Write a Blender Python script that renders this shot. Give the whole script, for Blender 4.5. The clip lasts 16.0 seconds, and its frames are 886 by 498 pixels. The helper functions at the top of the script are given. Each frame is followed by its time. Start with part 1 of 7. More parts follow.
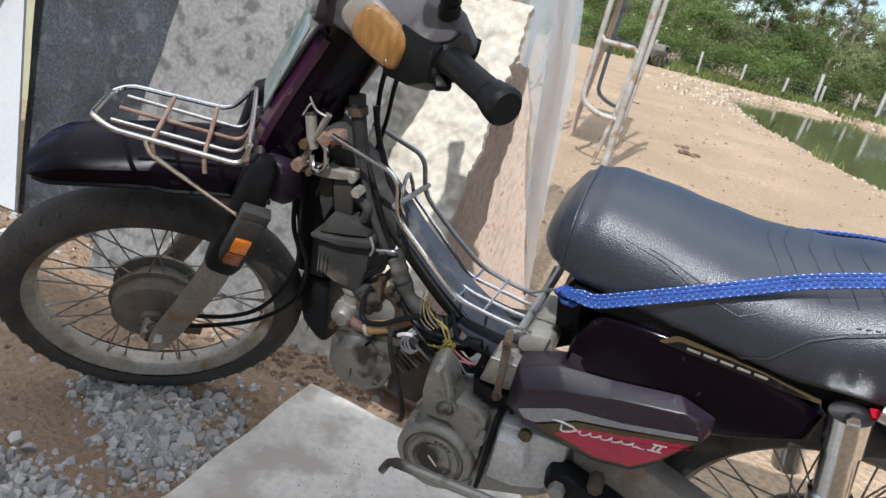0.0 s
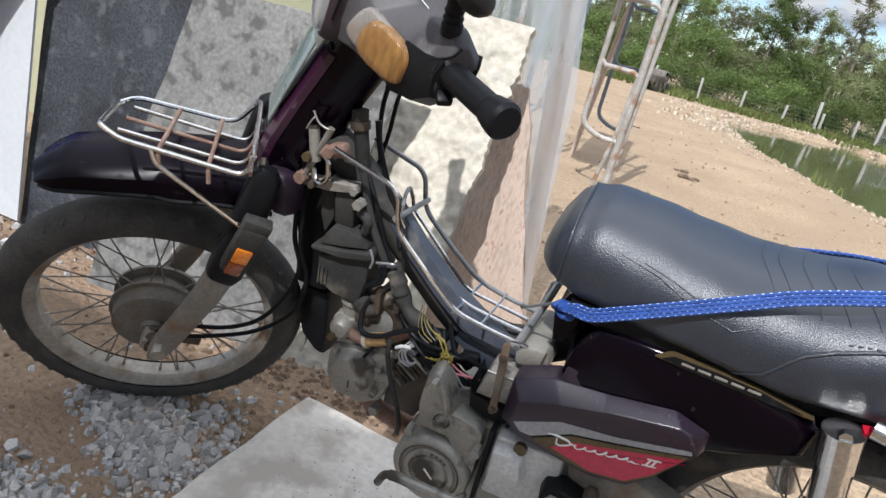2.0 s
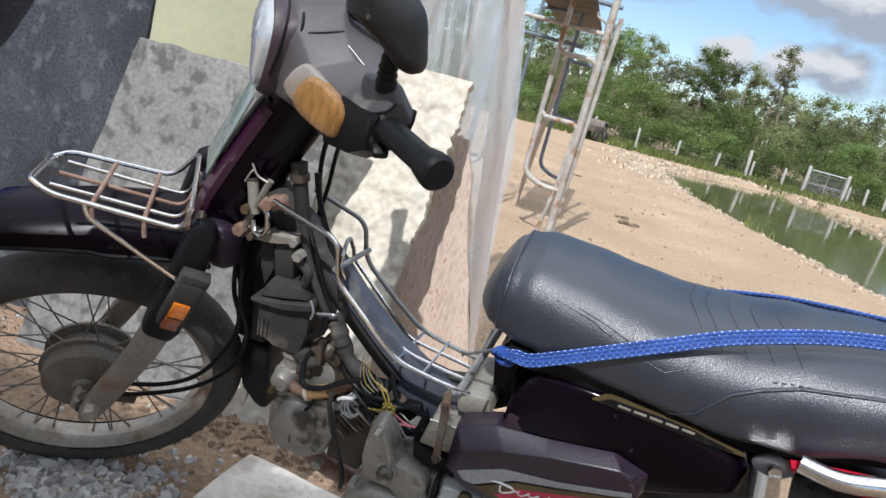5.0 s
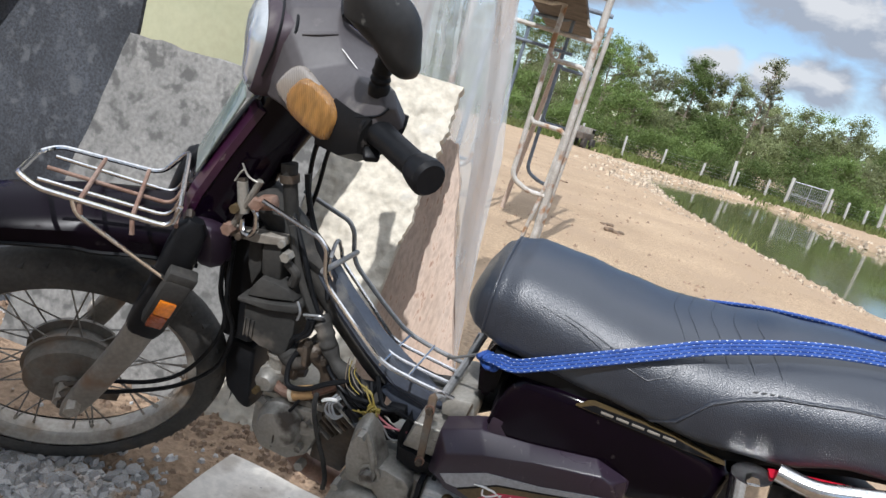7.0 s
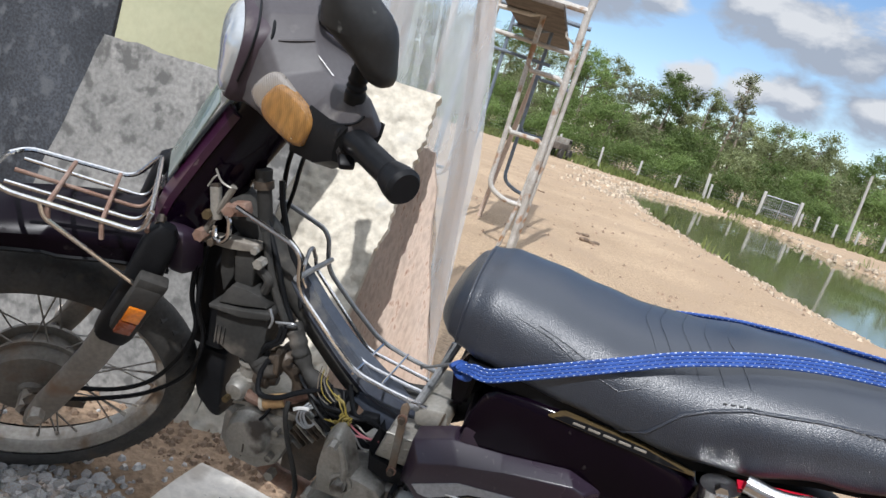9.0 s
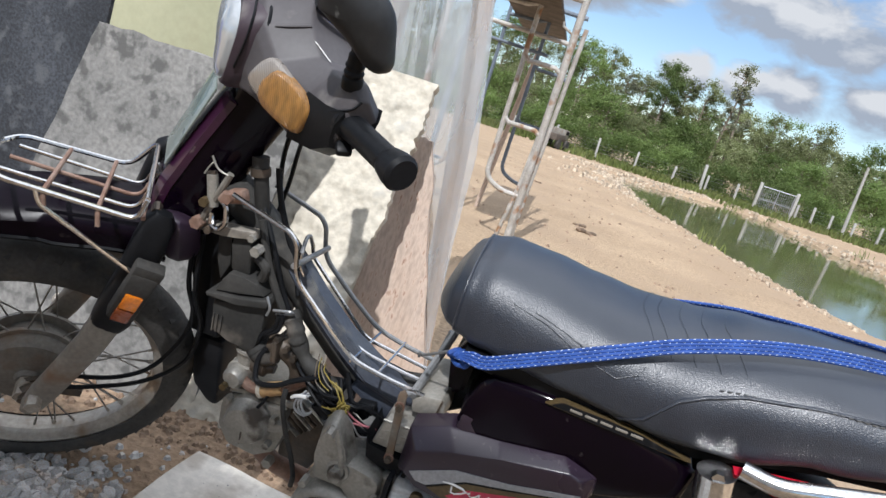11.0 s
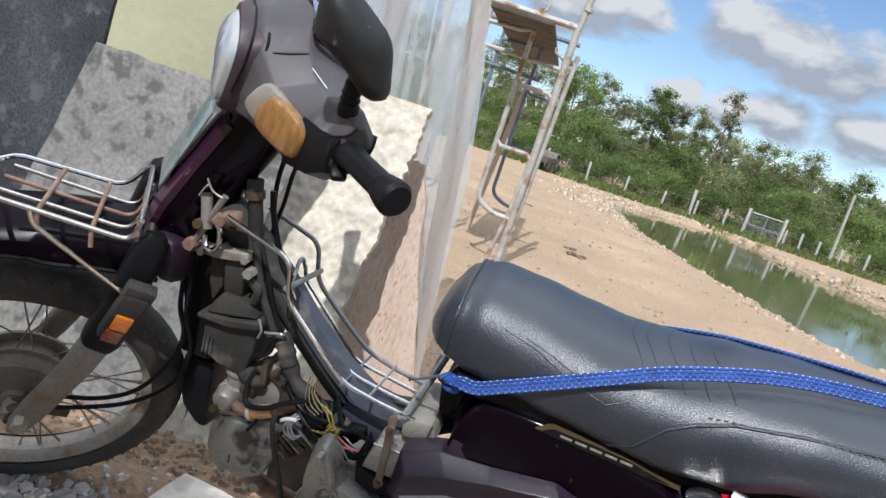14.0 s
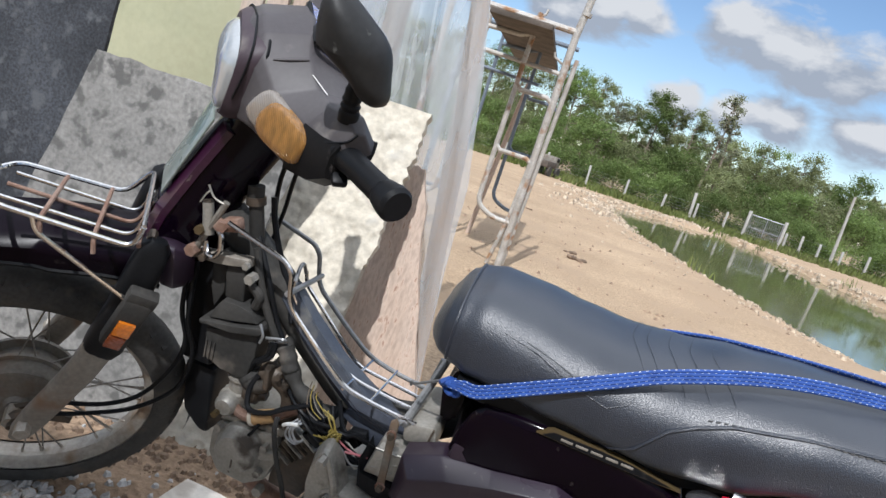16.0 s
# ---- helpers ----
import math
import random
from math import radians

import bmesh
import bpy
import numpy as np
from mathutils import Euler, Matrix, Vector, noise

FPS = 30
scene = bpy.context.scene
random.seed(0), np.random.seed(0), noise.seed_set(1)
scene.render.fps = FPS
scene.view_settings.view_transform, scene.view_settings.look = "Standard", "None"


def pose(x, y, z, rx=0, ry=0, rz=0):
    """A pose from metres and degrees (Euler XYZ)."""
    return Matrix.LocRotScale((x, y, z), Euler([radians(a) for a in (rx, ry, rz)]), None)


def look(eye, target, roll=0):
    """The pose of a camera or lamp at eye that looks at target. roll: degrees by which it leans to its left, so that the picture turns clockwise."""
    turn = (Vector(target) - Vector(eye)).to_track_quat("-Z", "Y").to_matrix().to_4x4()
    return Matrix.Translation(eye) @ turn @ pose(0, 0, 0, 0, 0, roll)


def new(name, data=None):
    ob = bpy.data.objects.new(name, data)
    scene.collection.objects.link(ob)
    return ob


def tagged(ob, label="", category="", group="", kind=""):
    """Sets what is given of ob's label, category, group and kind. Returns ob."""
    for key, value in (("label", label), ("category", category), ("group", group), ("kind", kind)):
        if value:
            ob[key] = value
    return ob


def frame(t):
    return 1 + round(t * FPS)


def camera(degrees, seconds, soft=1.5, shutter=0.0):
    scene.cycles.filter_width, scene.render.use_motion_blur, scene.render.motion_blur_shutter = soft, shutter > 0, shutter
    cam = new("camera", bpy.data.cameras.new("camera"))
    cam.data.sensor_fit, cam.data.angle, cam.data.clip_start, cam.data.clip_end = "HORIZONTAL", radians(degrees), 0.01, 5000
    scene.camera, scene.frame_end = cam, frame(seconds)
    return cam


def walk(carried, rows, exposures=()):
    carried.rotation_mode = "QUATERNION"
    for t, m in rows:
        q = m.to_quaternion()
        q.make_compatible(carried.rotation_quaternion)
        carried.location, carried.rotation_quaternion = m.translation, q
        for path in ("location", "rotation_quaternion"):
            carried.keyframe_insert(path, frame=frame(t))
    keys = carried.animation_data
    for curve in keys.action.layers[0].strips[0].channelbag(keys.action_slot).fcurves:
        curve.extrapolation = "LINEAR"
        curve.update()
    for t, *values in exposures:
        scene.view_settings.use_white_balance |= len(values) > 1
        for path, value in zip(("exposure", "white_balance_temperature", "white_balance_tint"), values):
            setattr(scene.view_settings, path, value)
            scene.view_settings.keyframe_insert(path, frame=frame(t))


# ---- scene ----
# The camera: seconds, place, heading, tilt and lean.
PATH = [
    (0, 0.8067, -1.0781, 0.9443, 15.01, -20.56, 14.23),
    (0.5, 0.8063, -1.0796, 0.9429, 18.60, -20.67, 13.29),
    (1, 0.8119, -1.0814, 0.9382, 18.12, -20.49, 14.00),
    (1.5, 0.8143, -1.0816, 0.9346, 16.64, -20.40, 14.25),
    (2, 0.8138, -1.0919, 0.9389, 15.41, -18.91, 15.04),
    (2.5, 0.8172, -1.0993, 0.9424, 13.51, -16.40, 16.53),
    (3, 0.8257, -1.0978, 0.9461, 11.64, -14.52, 16.55),
    (3.5, 0.8325, -1.0963, 0.9453, 12.21, -14.39, 15.12),
    (4, 0.8278, -1.0986, 0.9466, 12.42, -14.04, 15.21),
    (6.5, 0.8309, -1.1000, 0.9450, 11.95, -13.86, 14.11),
    (7, 0.8258, -1.1061, 0.9486, 11.14, -13.42, 16.40),
    (7.5, 0.8268, -1.1052, 0.9486, 11.14, -13.16, 16.70),
    (8, 0.8265, -1.1080, 0.9497, 11.00, -12.77, 17.03),
    (8.5, 0.8276, -1.1038, 0.9509, 9.75, -12.27, 17.37),
    (11, 0.8282, -1.1032, 0.9456, 8.98, -12.87, 17.66),
    (11.5, 0.8298, -1.1024, 0.9447, 8.60, -13.34, 17.78),
    (12, 0.8279, -1.1053, 0.9455, 8.56, -12.90, 18.05),
    (12.5, 0.8268, -1.1021, 0.9476, 8.37, -12.43, 17.98),
    (13, 0.8256, -1.1085, 0.9497, 8.46, -12.14, 17.96),
    (13.5, 0.8242, -1.1102, 0.9497, 8.66, -11.40, 18.43),
    (14, 0.8252, -1.1105, 0.9512, 8.77, -10.98, 18.42),
    (14.5, 0.8277, -1.1122, 0.9558, 9.23, -10.44, 17.56),
    (15, 0.8251, -1.1090, 0.9505, 8.83, -10.71, 17.92),
    (15.5, 0.8243, -1.1101, 0.9508, 8.72, -10.84, 18.29),
    (16, 0.8258, -1.1156, 0.9528, 8.91, -10.65, 18.10),
]
cam = camera(64.8, 16.0)
walk(cam, [(t, pose(x, y, z, 90 + tilt, 0, yaw) @ pose(0, 0, 0, 0, 0, lean)) for t, x, y, z, yaw, tilt, lean in PATH],
     [(0.0, 0.45, 6050, 10), (7.0, 0.46, 6050, 10), (16.0, 0.40, 6050, 10)])

# ---- light: an afternoon sun from behind the camera, blue sky with cumulus ----
SUN_FROM = Vector((-0.09, -1.0, 1.18)).normalized()
sun = new("sun", bpy.data.lights.new("sun", "SUN"))
sun.data.energy, sun.data.angle, sun.data.color = 3.5, radians(0.6), (1.0, 0.97, 0.93)
sun.matrix_world = look(SUN_FROM * 20, (0, 0, 0))

world = bpy.data.worlds.new("sky")
scene.world = world
world.use_nodes = True
wn, wl = world.node_tree.nodes, world.node_tree.links
wn.clear()


def wnode(kind, **values):
    n = wn.new(kind)
    for key, value in values.items():
        n.inputs[key].default_value = value
    return n


sky = wn.new("ShaderNodeTexSky")
sky.sky_type, sky.sun_disc = "NISHITA", False
sky.sun_elevation, sky.sun_rotation = math.asin(SUN_FROM.z), math.atan2(SUN_FROM.x, SUN_FROM.y)
sky.air_density, sky.dust_density, sky.ozone_density = 1.0, 0.3, 2.2
where = wn.new("ShaderNodeTexCoord")


def calc(op, a, b=0.0, c=0.0):
    k = wn.new("ShaderNodeMath")
    k.operation = op
    for i, v in enumerate((a, b, c)):
        if isinstance(v, (int, float)):
            k.inputs[i].default_value = v
        else:
            wl.new(v, k.inputs[i])
    return k.outputs[0]


def away_from(centre, reach, lift=0.0, squash=1.0):
    """1 at a direction of the sky, falling to 0 at an angular reach and below beyond it."""
    mp = wn.new("ShaderNodeMapping")
    mp.inputs["Location"].default_value = (-centre[0], -centre[1], (lift - centre[2]) * squash)
    mp.inputs["Scale"].default_value = (1.0, 1.0, squash)
    wl.new(where.outputs["Generated"], mp.inputs["Vector"])
    ln = wn.new("ShaderNodeVectorMath")
    ln.operation = "LENGTH"
    wl.new(mp.outputs[0], ln.inputs[0])
    return calc("MULTIPLY_ADD", ln.outputs["Value"], -1.0 / reach, 1.0)


# the cumulus heaps over the trees: direction and angular size
HEAPS = (((0.125, 0.968, 0.212), 0.050), ((0.165, 0.965, 0.200), 0.060), ((0.215, 0.957, 0.192), 0.062), ((0.265, 0.945, 0.186), 0.055),
         ((-0.100, 0.978, 0.182), 0.060), ((-0.045, 0.980, 0.190), 0.052), ((0.005, 0.981, 0.192), 0.042), ((0.077, 0.991, 0.108), 0.042),
         ((0.150, 0.982, 0.108), 0.036), ((0.205, 0.973, 0.118), 0.045), ((0.300, 0.945, 0.125), 0.05))


def cloud_at(lift):
    """Billowing cover, read a little higher in the sky for the shading of the tops."""
    mp = wn.new("ShaderNodeMapping")
    mp.inputs["Scale"].default_value = (1.0, 1.0, 1.9)
    mp.inputs["Location"].default_value = (1.75, 0.4, 0.30 + 3.0 * lift)
    wl.new(where.outputs["Generated"], mp.inputs["Vector"])
    broad = wnode("ShaderNodeTexNoise", Scale=2.9, Detail=9.0, Roughness=0.50, Distortion=0.15)
    fine = wnode("ShaderNodeTexNoise", Scale=16.0, Detail=8.0, Roughness=0.55, Distortion=0.3)
    for t in (broad, fine):
        wl.new(mp.outputs[0], t.inputs["Vector"])
    heap = None
    for centre, reach in HEAPS:
        one = away_from(centre, reach, lift, 1.35)
        heap = one if heap is None else calc("SMOOTH_MAX", heap, one, 0.25)
    heap = calc("MULTIPLY_ADD", calc("SUBTRACT", fine.outputs["Fac"], 0.5), 1.9, heap)
    heap = calc("MULTIPLY_ADD", calc("MAXIMUM", calc("MINIMUM", heap, 1.0), -1.0), 0.13, 0.43)
    # away from the heaps the cover is loose and broken
    near_heaps = wn.new("ShaderNodeMapRange")
    near_heaps.interpolation_type = "SMOOTHSTEP"
    near_heaps.inputs["From Min"].default_value, near_heaps.inputs["From Max"].default_value = -0.15, 0.25
    wl.new(away_from((0.10, 0.975, 0.16), 0.42), near_heaps.inputs["Value"])
    side = calc("MULTIPLY", broad.outputs["Fac"], calc("SUBTRACT", 1.0, near_heaps.outputs[0]))
    return calc("MULTIPLY_ADD", heap, near_heaps.outputs[0], side)


here, above = cloud_at(0.0), cloud_at(0.022)
cover = wn.new("ShaderNodeValToRGB")
cover.color_ramp.elements[0].position, cover.color_ramp.elements[1].position = 0.405, 0.475
# unseen bright overcast overhead, added as fill light for the shaded ground
high = wn.new("ShaderNodeMapRange")
high.interpolation_type = "SMOOTHSTEP"
high.inputs["From Min"].default_value, high.inputs["From Max"].default_value = 0.42, 0.75
split = wn.new("ShaderNodeSeparateXYZ")
wl.new(where.outputs["Generated"], split.inputs[0])
wl.new(split.outputs["Z"], high.inputs["Value"])
denser = wn.new("ShaderNodeMath")
denser.operation, denser.inputs[1].default_value = "MULTIPLY_ADD", 0.12
wl.new(high.outputs[0], denser.inputs[0])
wl.new(here, denser.inputs[2])
wl.new(denser.outputs[0], cover.inputs[0])
less = wn.new("ShaderNodeMath")
less.operation = "SUBTRACT"
wl.new(here, less.inputs[0])
wl.new(above, less.inputs[1])
tone = wn.new("ShaderNodeValToRGB")
tone.color_ramp.elements[0].position, tone.color_ramp.elements[1].position = -0.0, 0.075
tone.color_ramp.elements[0].color, tone.color_ramp.elements[1].color = (3.0, 3.3, 3.8, 1), (5.5, 5.5, 5.5, 1)
wl.new(less.outputs[0], tone.inputs[0])
bright = wn.new("ShaderNodeMixRGB")
wl.new(high.outputs[0], bright.inputs["Fac"])
wl.new(tone.outputs["Color"], bright.inputs["Color1"])
bright.inputs["Color2"].default_value = (10.5, 10.8, 11.4, 1)
both = wn.new("ShaderNodeMixRGB")
wl.new(cover.outputs["Color"], both.inputs["Fac"])
wl.new(sky.outputs[0], both.inputs["Color1"])
wl.new(bright.outputs["Color"], both.inputs["Color2"])
back = wn.new("ShaderNodeBackground")
back.inputs["Strength"].default_value = 0.10
wl.new(both.outputs[0], back.inputs["Color"])
wout = wn.new("ShaderNodeOutputWorld")
wl.new(back.outputs[0], wout.inputs[0])

# ---- materials ----
def mat(name, base, second=None, rough=0.6, metal=0.0, scale=20.0, fine=120.0, mix=0.5, bump=0.1, depth=0.002,
        dirt=None, dirt_scale=4.0, dirt_at=0.62, coat=0.0, spread=0.15, island=0.0, stretch=(1, 1, 1), spec=0.5):
    """A surface with two scales of variation: patches and grain; optional dirt blotches of their own shape."""
    m = bpy.data.materials.new(name)
    m.use_nodes = True
    n, l = m.node_tree.nodes, m.node_tree.links
    b = n["Principled BSDF"]
    b.inputs["Metallic"].default_value = metal
    b.inputs["Coat Weight"].default_value = coat
    b.inputs["Specular IOR Level"].default_value = spec
    tc = n.new("ShaderNodeTexCoord")
    mp = n.new("ShaderNodeMapping")
    mp.inputs["Scale"].default_value = stretch
    l.new(tc.outputs["Object"], mp.inputs["Vector"])

    def noise_at(sc, detail=5.0):
        t = n.new("ShaderNodeTexNoise")
        t.inputs["Scale"].default_value, t.inputs["Detail"].default_value = sc, detail
        l.new(mp.outputs[0], t.inputs["Vector"])
        return t

    def ramp(src, lo, hi, c0=(0, 0, 0, 1), c1=(1, 1, 1, 1)):
        r = n.new("ShaderNodeValToRGB")
        r.color_ramp.elements[0].position, r.color_ramp.elements[1].position = lo, hi
        r.color_ramp.elements[0].color, r.color_ramp.elements[1].color = c0, c1
        l.new(src, r.inputs[0])
        return r

    def blend(fac, a, c, kind="MIX"):
        x = n.new("ShaderNodeMixRGB")
        x.blend_type = kind
        for key, v in (("Fac", fac), ("Color1", a), ("Color2", c)):
            if isinstance(v, (int, float)):
                x.inputs[key].default_value = v
            elif isinstance(v, tuple):
                x.inputs[key].default_value = (*v, 1) if len(v) == 3 else v
            else:
                l.new(v, x.inputs[key])
        return x.outputs[0]

    coarse, grain = noise_at(scale), noise_at(fine, 3.0)
    second = second or tuple(c * 0.65 for c in base)
    col = blend(ramp(coarse.outputs["Fac"], 0.5 - mix / 3, 0.5 + mix / 3).outputs[0], base, second)
    g = ramp(grain.outputs["Fac"], 0.3, 0.7, (1 - spread, 1 - spread, 1 - spread, 1), (1 + spread, 1 + spread, 1 + spread, 1))
    col = blend(1.0, col, g.outputs[0], "MULTIPLY")
    rsrc = None
    if dirt:
        d = ramp(noise_at(dirt_scale, 8.0).outputs["Fac"], dirt_at - 0.05, dirt_at + 0.06)
        col = blend(d.outputs[0], col, dirt)
        rsrc = d
    if island:
        for kind, out in (("ShaderNodeNewGeometry", "Random Per Island"), ("ShaderNodeObjectInfo", "Random")):
            gi = n.new(kind)
            r = ramp(gi.outputs[out], 0.0, 1.0, (1 - island, 1 - island, 1 - island, 1), (1 + island, 1 + island, 1 + island, 1))
            col = blend(1.0, col, r.outputs[0], "MULTIPLY")
    l.new(col, b.inputs["Base Color"])
    rr = ramp(coarse.outputs["Fac"], 0.3, 0.7, (max(rough - 0.08, 0.02),) * 3 + (1,), (min(rough + 0.1, 1),) * 3 + (1,))
    if rsrc:
        l.new(blend(rsrc.outputs[0], rr.outputs[0], (0.85, 0.85, 0.85)), b.inputs["Roughness"])
    else:
        l.new(rr.outputs[0], b.inputs["Roughness"])
    if bump:
        bp = n.new("ShaderNodeBump")
        bp.inputs["Strength"].default_value, bp.inputs["Distance"].default_value = bump, depth
        l.new(grain.outputs["Fac"], bp.inputs["Height"])
        l.new(bp.outputs[0], b.inputs["Normal"])
    return m


def leather(name):
    """Black seat vinyl with a pebbled grain, dusty."""
    m = mat(name, (0.013, 0.017, 0.027), (0.020, 0.025, 0.036), rough=0.37, scale=9, fine=300, spread=0.1, bump=0, spec=0.85)
    n, l = m.node_tree.nodes, m.node_tree.links
    b = n["Principled BSDF"]
    v = n.new("ShaderNodeTexVoronoi")
    v.inputs["Scale"].default_value = 760
    v.feature = "SMOOTH_F1"
    tc = n.new("ShaderNodeTexCoord")
    l.new(tc.outputs["Object"], v.inputs["Vector"])
    bp = n.new("ShaderNodeBump")
    bp.inputs["Distance"].default_value = 0.0007
    # the crown of the seat is plain vinyl, its sides pebbled
    geo = n.new("ShaderNodeSeparateXYZ")
    l.new(tc.outputs["Normal"], geo.inputs[0])
    fade = n.new("ShaderNodeMapRange")
    fade.inputs["From Min"].default_value, fade.inputs["From Max"].default_value = 0.80, 0.97
    fade.inputs["To Min"].default_value, fade.inputs["To Max"].default_value = 0.65, 0.10
    l.new(geo.outputs["Z"], fade.inputs["Value"])
    l.new(fade.outputs[0], bp.inputs["Strength"])
    bp.invert = True
    l.new(v.outputs["Distance"], bp.inputs["Height"])
    l.new(bp.outputs[0], b.inputs["Normal"])
    return m


M = {}
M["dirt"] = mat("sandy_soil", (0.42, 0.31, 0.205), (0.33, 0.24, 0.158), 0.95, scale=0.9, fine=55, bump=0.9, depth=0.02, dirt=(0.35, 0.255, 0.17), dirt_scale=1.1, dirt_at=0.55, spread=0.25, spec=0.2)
def darker_soil(m, centre, reach, tone):
    """Multiplies one ragged patch of the pale sand by a darker tone."""
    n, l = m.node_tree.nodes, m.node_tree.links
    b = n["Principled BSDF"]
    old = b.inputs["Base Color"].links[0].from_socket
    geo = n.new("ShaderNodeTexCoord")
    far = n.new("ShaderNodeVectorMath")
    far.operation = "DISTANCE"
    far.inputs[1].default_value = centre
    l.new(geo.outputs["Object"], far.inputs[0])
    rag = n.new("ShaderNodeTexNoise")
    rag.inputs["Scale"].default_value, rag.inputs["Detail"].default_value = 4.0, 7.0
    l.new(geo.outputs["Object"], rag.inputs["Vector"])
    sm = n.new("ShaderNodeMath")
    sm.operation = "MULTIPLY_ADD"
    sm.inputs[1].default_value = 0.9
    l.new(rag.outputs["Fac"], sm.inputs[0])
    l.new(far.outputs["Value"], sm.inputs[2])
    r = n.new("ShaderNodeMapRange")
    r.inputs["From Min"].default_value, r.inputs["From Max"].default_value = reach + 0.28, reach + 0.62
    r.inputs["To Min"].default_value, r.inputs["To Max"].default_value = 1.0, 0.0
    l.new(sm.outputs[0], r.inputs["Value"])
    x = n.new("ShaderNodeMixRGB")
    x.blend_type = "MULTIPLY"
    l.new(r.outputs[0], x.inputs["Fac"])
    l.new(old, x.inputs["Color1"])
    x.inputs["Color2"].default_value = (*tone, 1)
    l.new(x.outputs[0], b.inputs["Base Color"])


darker_soil(M["dirt"], (-0.35, -0.1, 0.0), 1.10, (0.74, 0.71, 0.72))
M["stone"] = mat("crushed_stone", (0.28, 0.277, 0.27), (0.47, 0.46, 0.445), 0.85, scale=16, fine=160, bump=0.4, island=0.32, dirt=(0.34, 0.26, 0.19), dirt_scale=9, dirt_at=0.58)
M["clod"] = mat("earth_clod", (0.17, 0.115, 0.078), (0.22, 0.155, 0.105), 0.95, scale=20, fine=90, bump=0.6, island=0.25, depth=0.006)
M["rubble"] = mat("pale_rubble", (0.30, 0.235, 0.165), (0.42, 0.35, 0.27), 0.95, scale=3, fine=40, bump=0.4, island=0.4, spec=0.2)
M["concrete"] = mat("concrete_slab", (0.74, 0.69, 0.62), (0.61, 0.565, 0.50), 0.9, scale=5, fine=70, bump=0.3, depth=0.004, spread=0.10, dirt=(0.46, 0.41, 0.35), dirt_scale=9, dirt_at=0.54)
M["cement"] = mat("cement_board", (0.225, 0.218, 0.205), (0.150, 0.147, 0.140), 0.9, scale=6, fine=90, mix=0.5, spread=0.22, bump=0.6, dirt=(0.095, 0.093, 0.088), dirt_scale=24, dirt_at=0.575)
M["black_board"] = mat("black_board", (0.012, 0.014, 0.018), (0.060, 0.066, 0.078), 0.6, scale=4, fine=150, bump=0.4, dirt=(0.085, 0.090, 0.098), dirt_scale=26, dirt_at=0.60, spread=0.5, mix=0.7)
M["white_board"] = mat("white_panel", (0.60, 0.615, 0.63), (0.55, 0.565, 0.58), 0.5, scale=3, fine=60, bump=0.05, spread=0.04)
M["plaster"] = mat("lime_plaster", (0.55, 0.50, 0.41), (0.46, 0.42, 0.345), 0.9, scale=9, fine=60, bump=0.4, depth=0.006, dirt=(0.42, 0.39, 0.335), dirt_scale=16, dirt_at=0.64)
M["plank"] = mat("weathered_plank", (0.45, 0.335, 0.26), (0.50, 0.42, 0.36), 0.85, scale=5, fine=110, bump=0.5, spread=0.2, dirt=(0.30, 0.19, 0.14), dirt_scale=110, dirt_at=0.635, stretch=(1, 1, 0.22))
M["pole"] = mat("peeled_pole", (0.50, 0.32, 0.19), (0.36, 0.21, 0.12), 0.8, scale=9, fine=80, bump=0.4, dirt=(0.22, 0.14, 0.09), dirt_scale=16, dirt_at=0.66, stretch=(1, 1, 0.15))
M["tarp"] = mat("blue_tarpaulin", (0.012, 0.05, 0.35), (0.01, 0.035, 0.26), 0.45, scale=6, fine=200, bump=0.2)
M["yellow"] = mat("yellow_sheet", (0.50, 0.50, 0.34), (0.45, 0.45, 0.30), 0.6, scale=3, fine=40, bump=0.05, spread=0.05)
M["yellow"].node_tree.nodes["Principled BSDF"].inputs["Alpha"].default_value = 0.78
M["plum_edge"] = mat("plum_edge_paint", (0.034, 0.006, 0.026), (0.022, 0.004, 0.017), 0.3, scale=14, fine=200, bump=0.02, coat=0.3, dirt=(0.20, 0.17, 0.16), dirt_scale=60, dirt_at=0.70)
M["steel_pipe"] = mat("scaffold_pipe", (0.36, 0.335, 0.30), (0.48, 0.46, 0.43), 0.55, metal=0.25, scale=14, fine=90, bump=0.2, dirt=(0.30, 0.17, 0.09), dirt_scale=9, dirt_at=0.60)
M["dark_pipe"] = mat("blue_grey_pipe", (0.16, 0.20, 0.25), (0.10, 0.12, 0.15), 0.5, scale=14, fine=90, bump=0.2)
M["deck"] = mat("plywood_deck", (0.11, 0.088, 0.072), (0.07, 0.058, 0.048), 0.85, scale=8, fine=70, bump=0.3)
M["paint"] = mat("dark_purple_paint", (0.0035, 0.0013, 0.0045), (0.0022, 0.0009, 0.0030), 0.13, scale=6, fine=150, bump=0.02, coat=0.0, spec=0.15, dirt=(0.07, 0.058, 0.055), dirt_scale=38, dirt_at=0.735)
M["plum"] = mat("plum_metallic_paint", (0.026, 0.015, 0.028), (0.018, 0.011, 0.020), 0.33, metal=0.0, scale=5, fine=300, bump=0.02, coat=0.0, spec=0.6, spread=0.08, dirt=(0.10, 0.085, 0.085), dirt_scale=95, dirt_at=0.70)
M["guard"] = mat("dull_purple_paint", (0.004, 0.002, 0.005), (0.003, 0.0014, 0.004), 0.30, scale=6, fine=150, bump=0.02, spec=0.10, dirt=(0.05, 0.043, 0.042), dirt_scale=30, dirt_at=0.735)
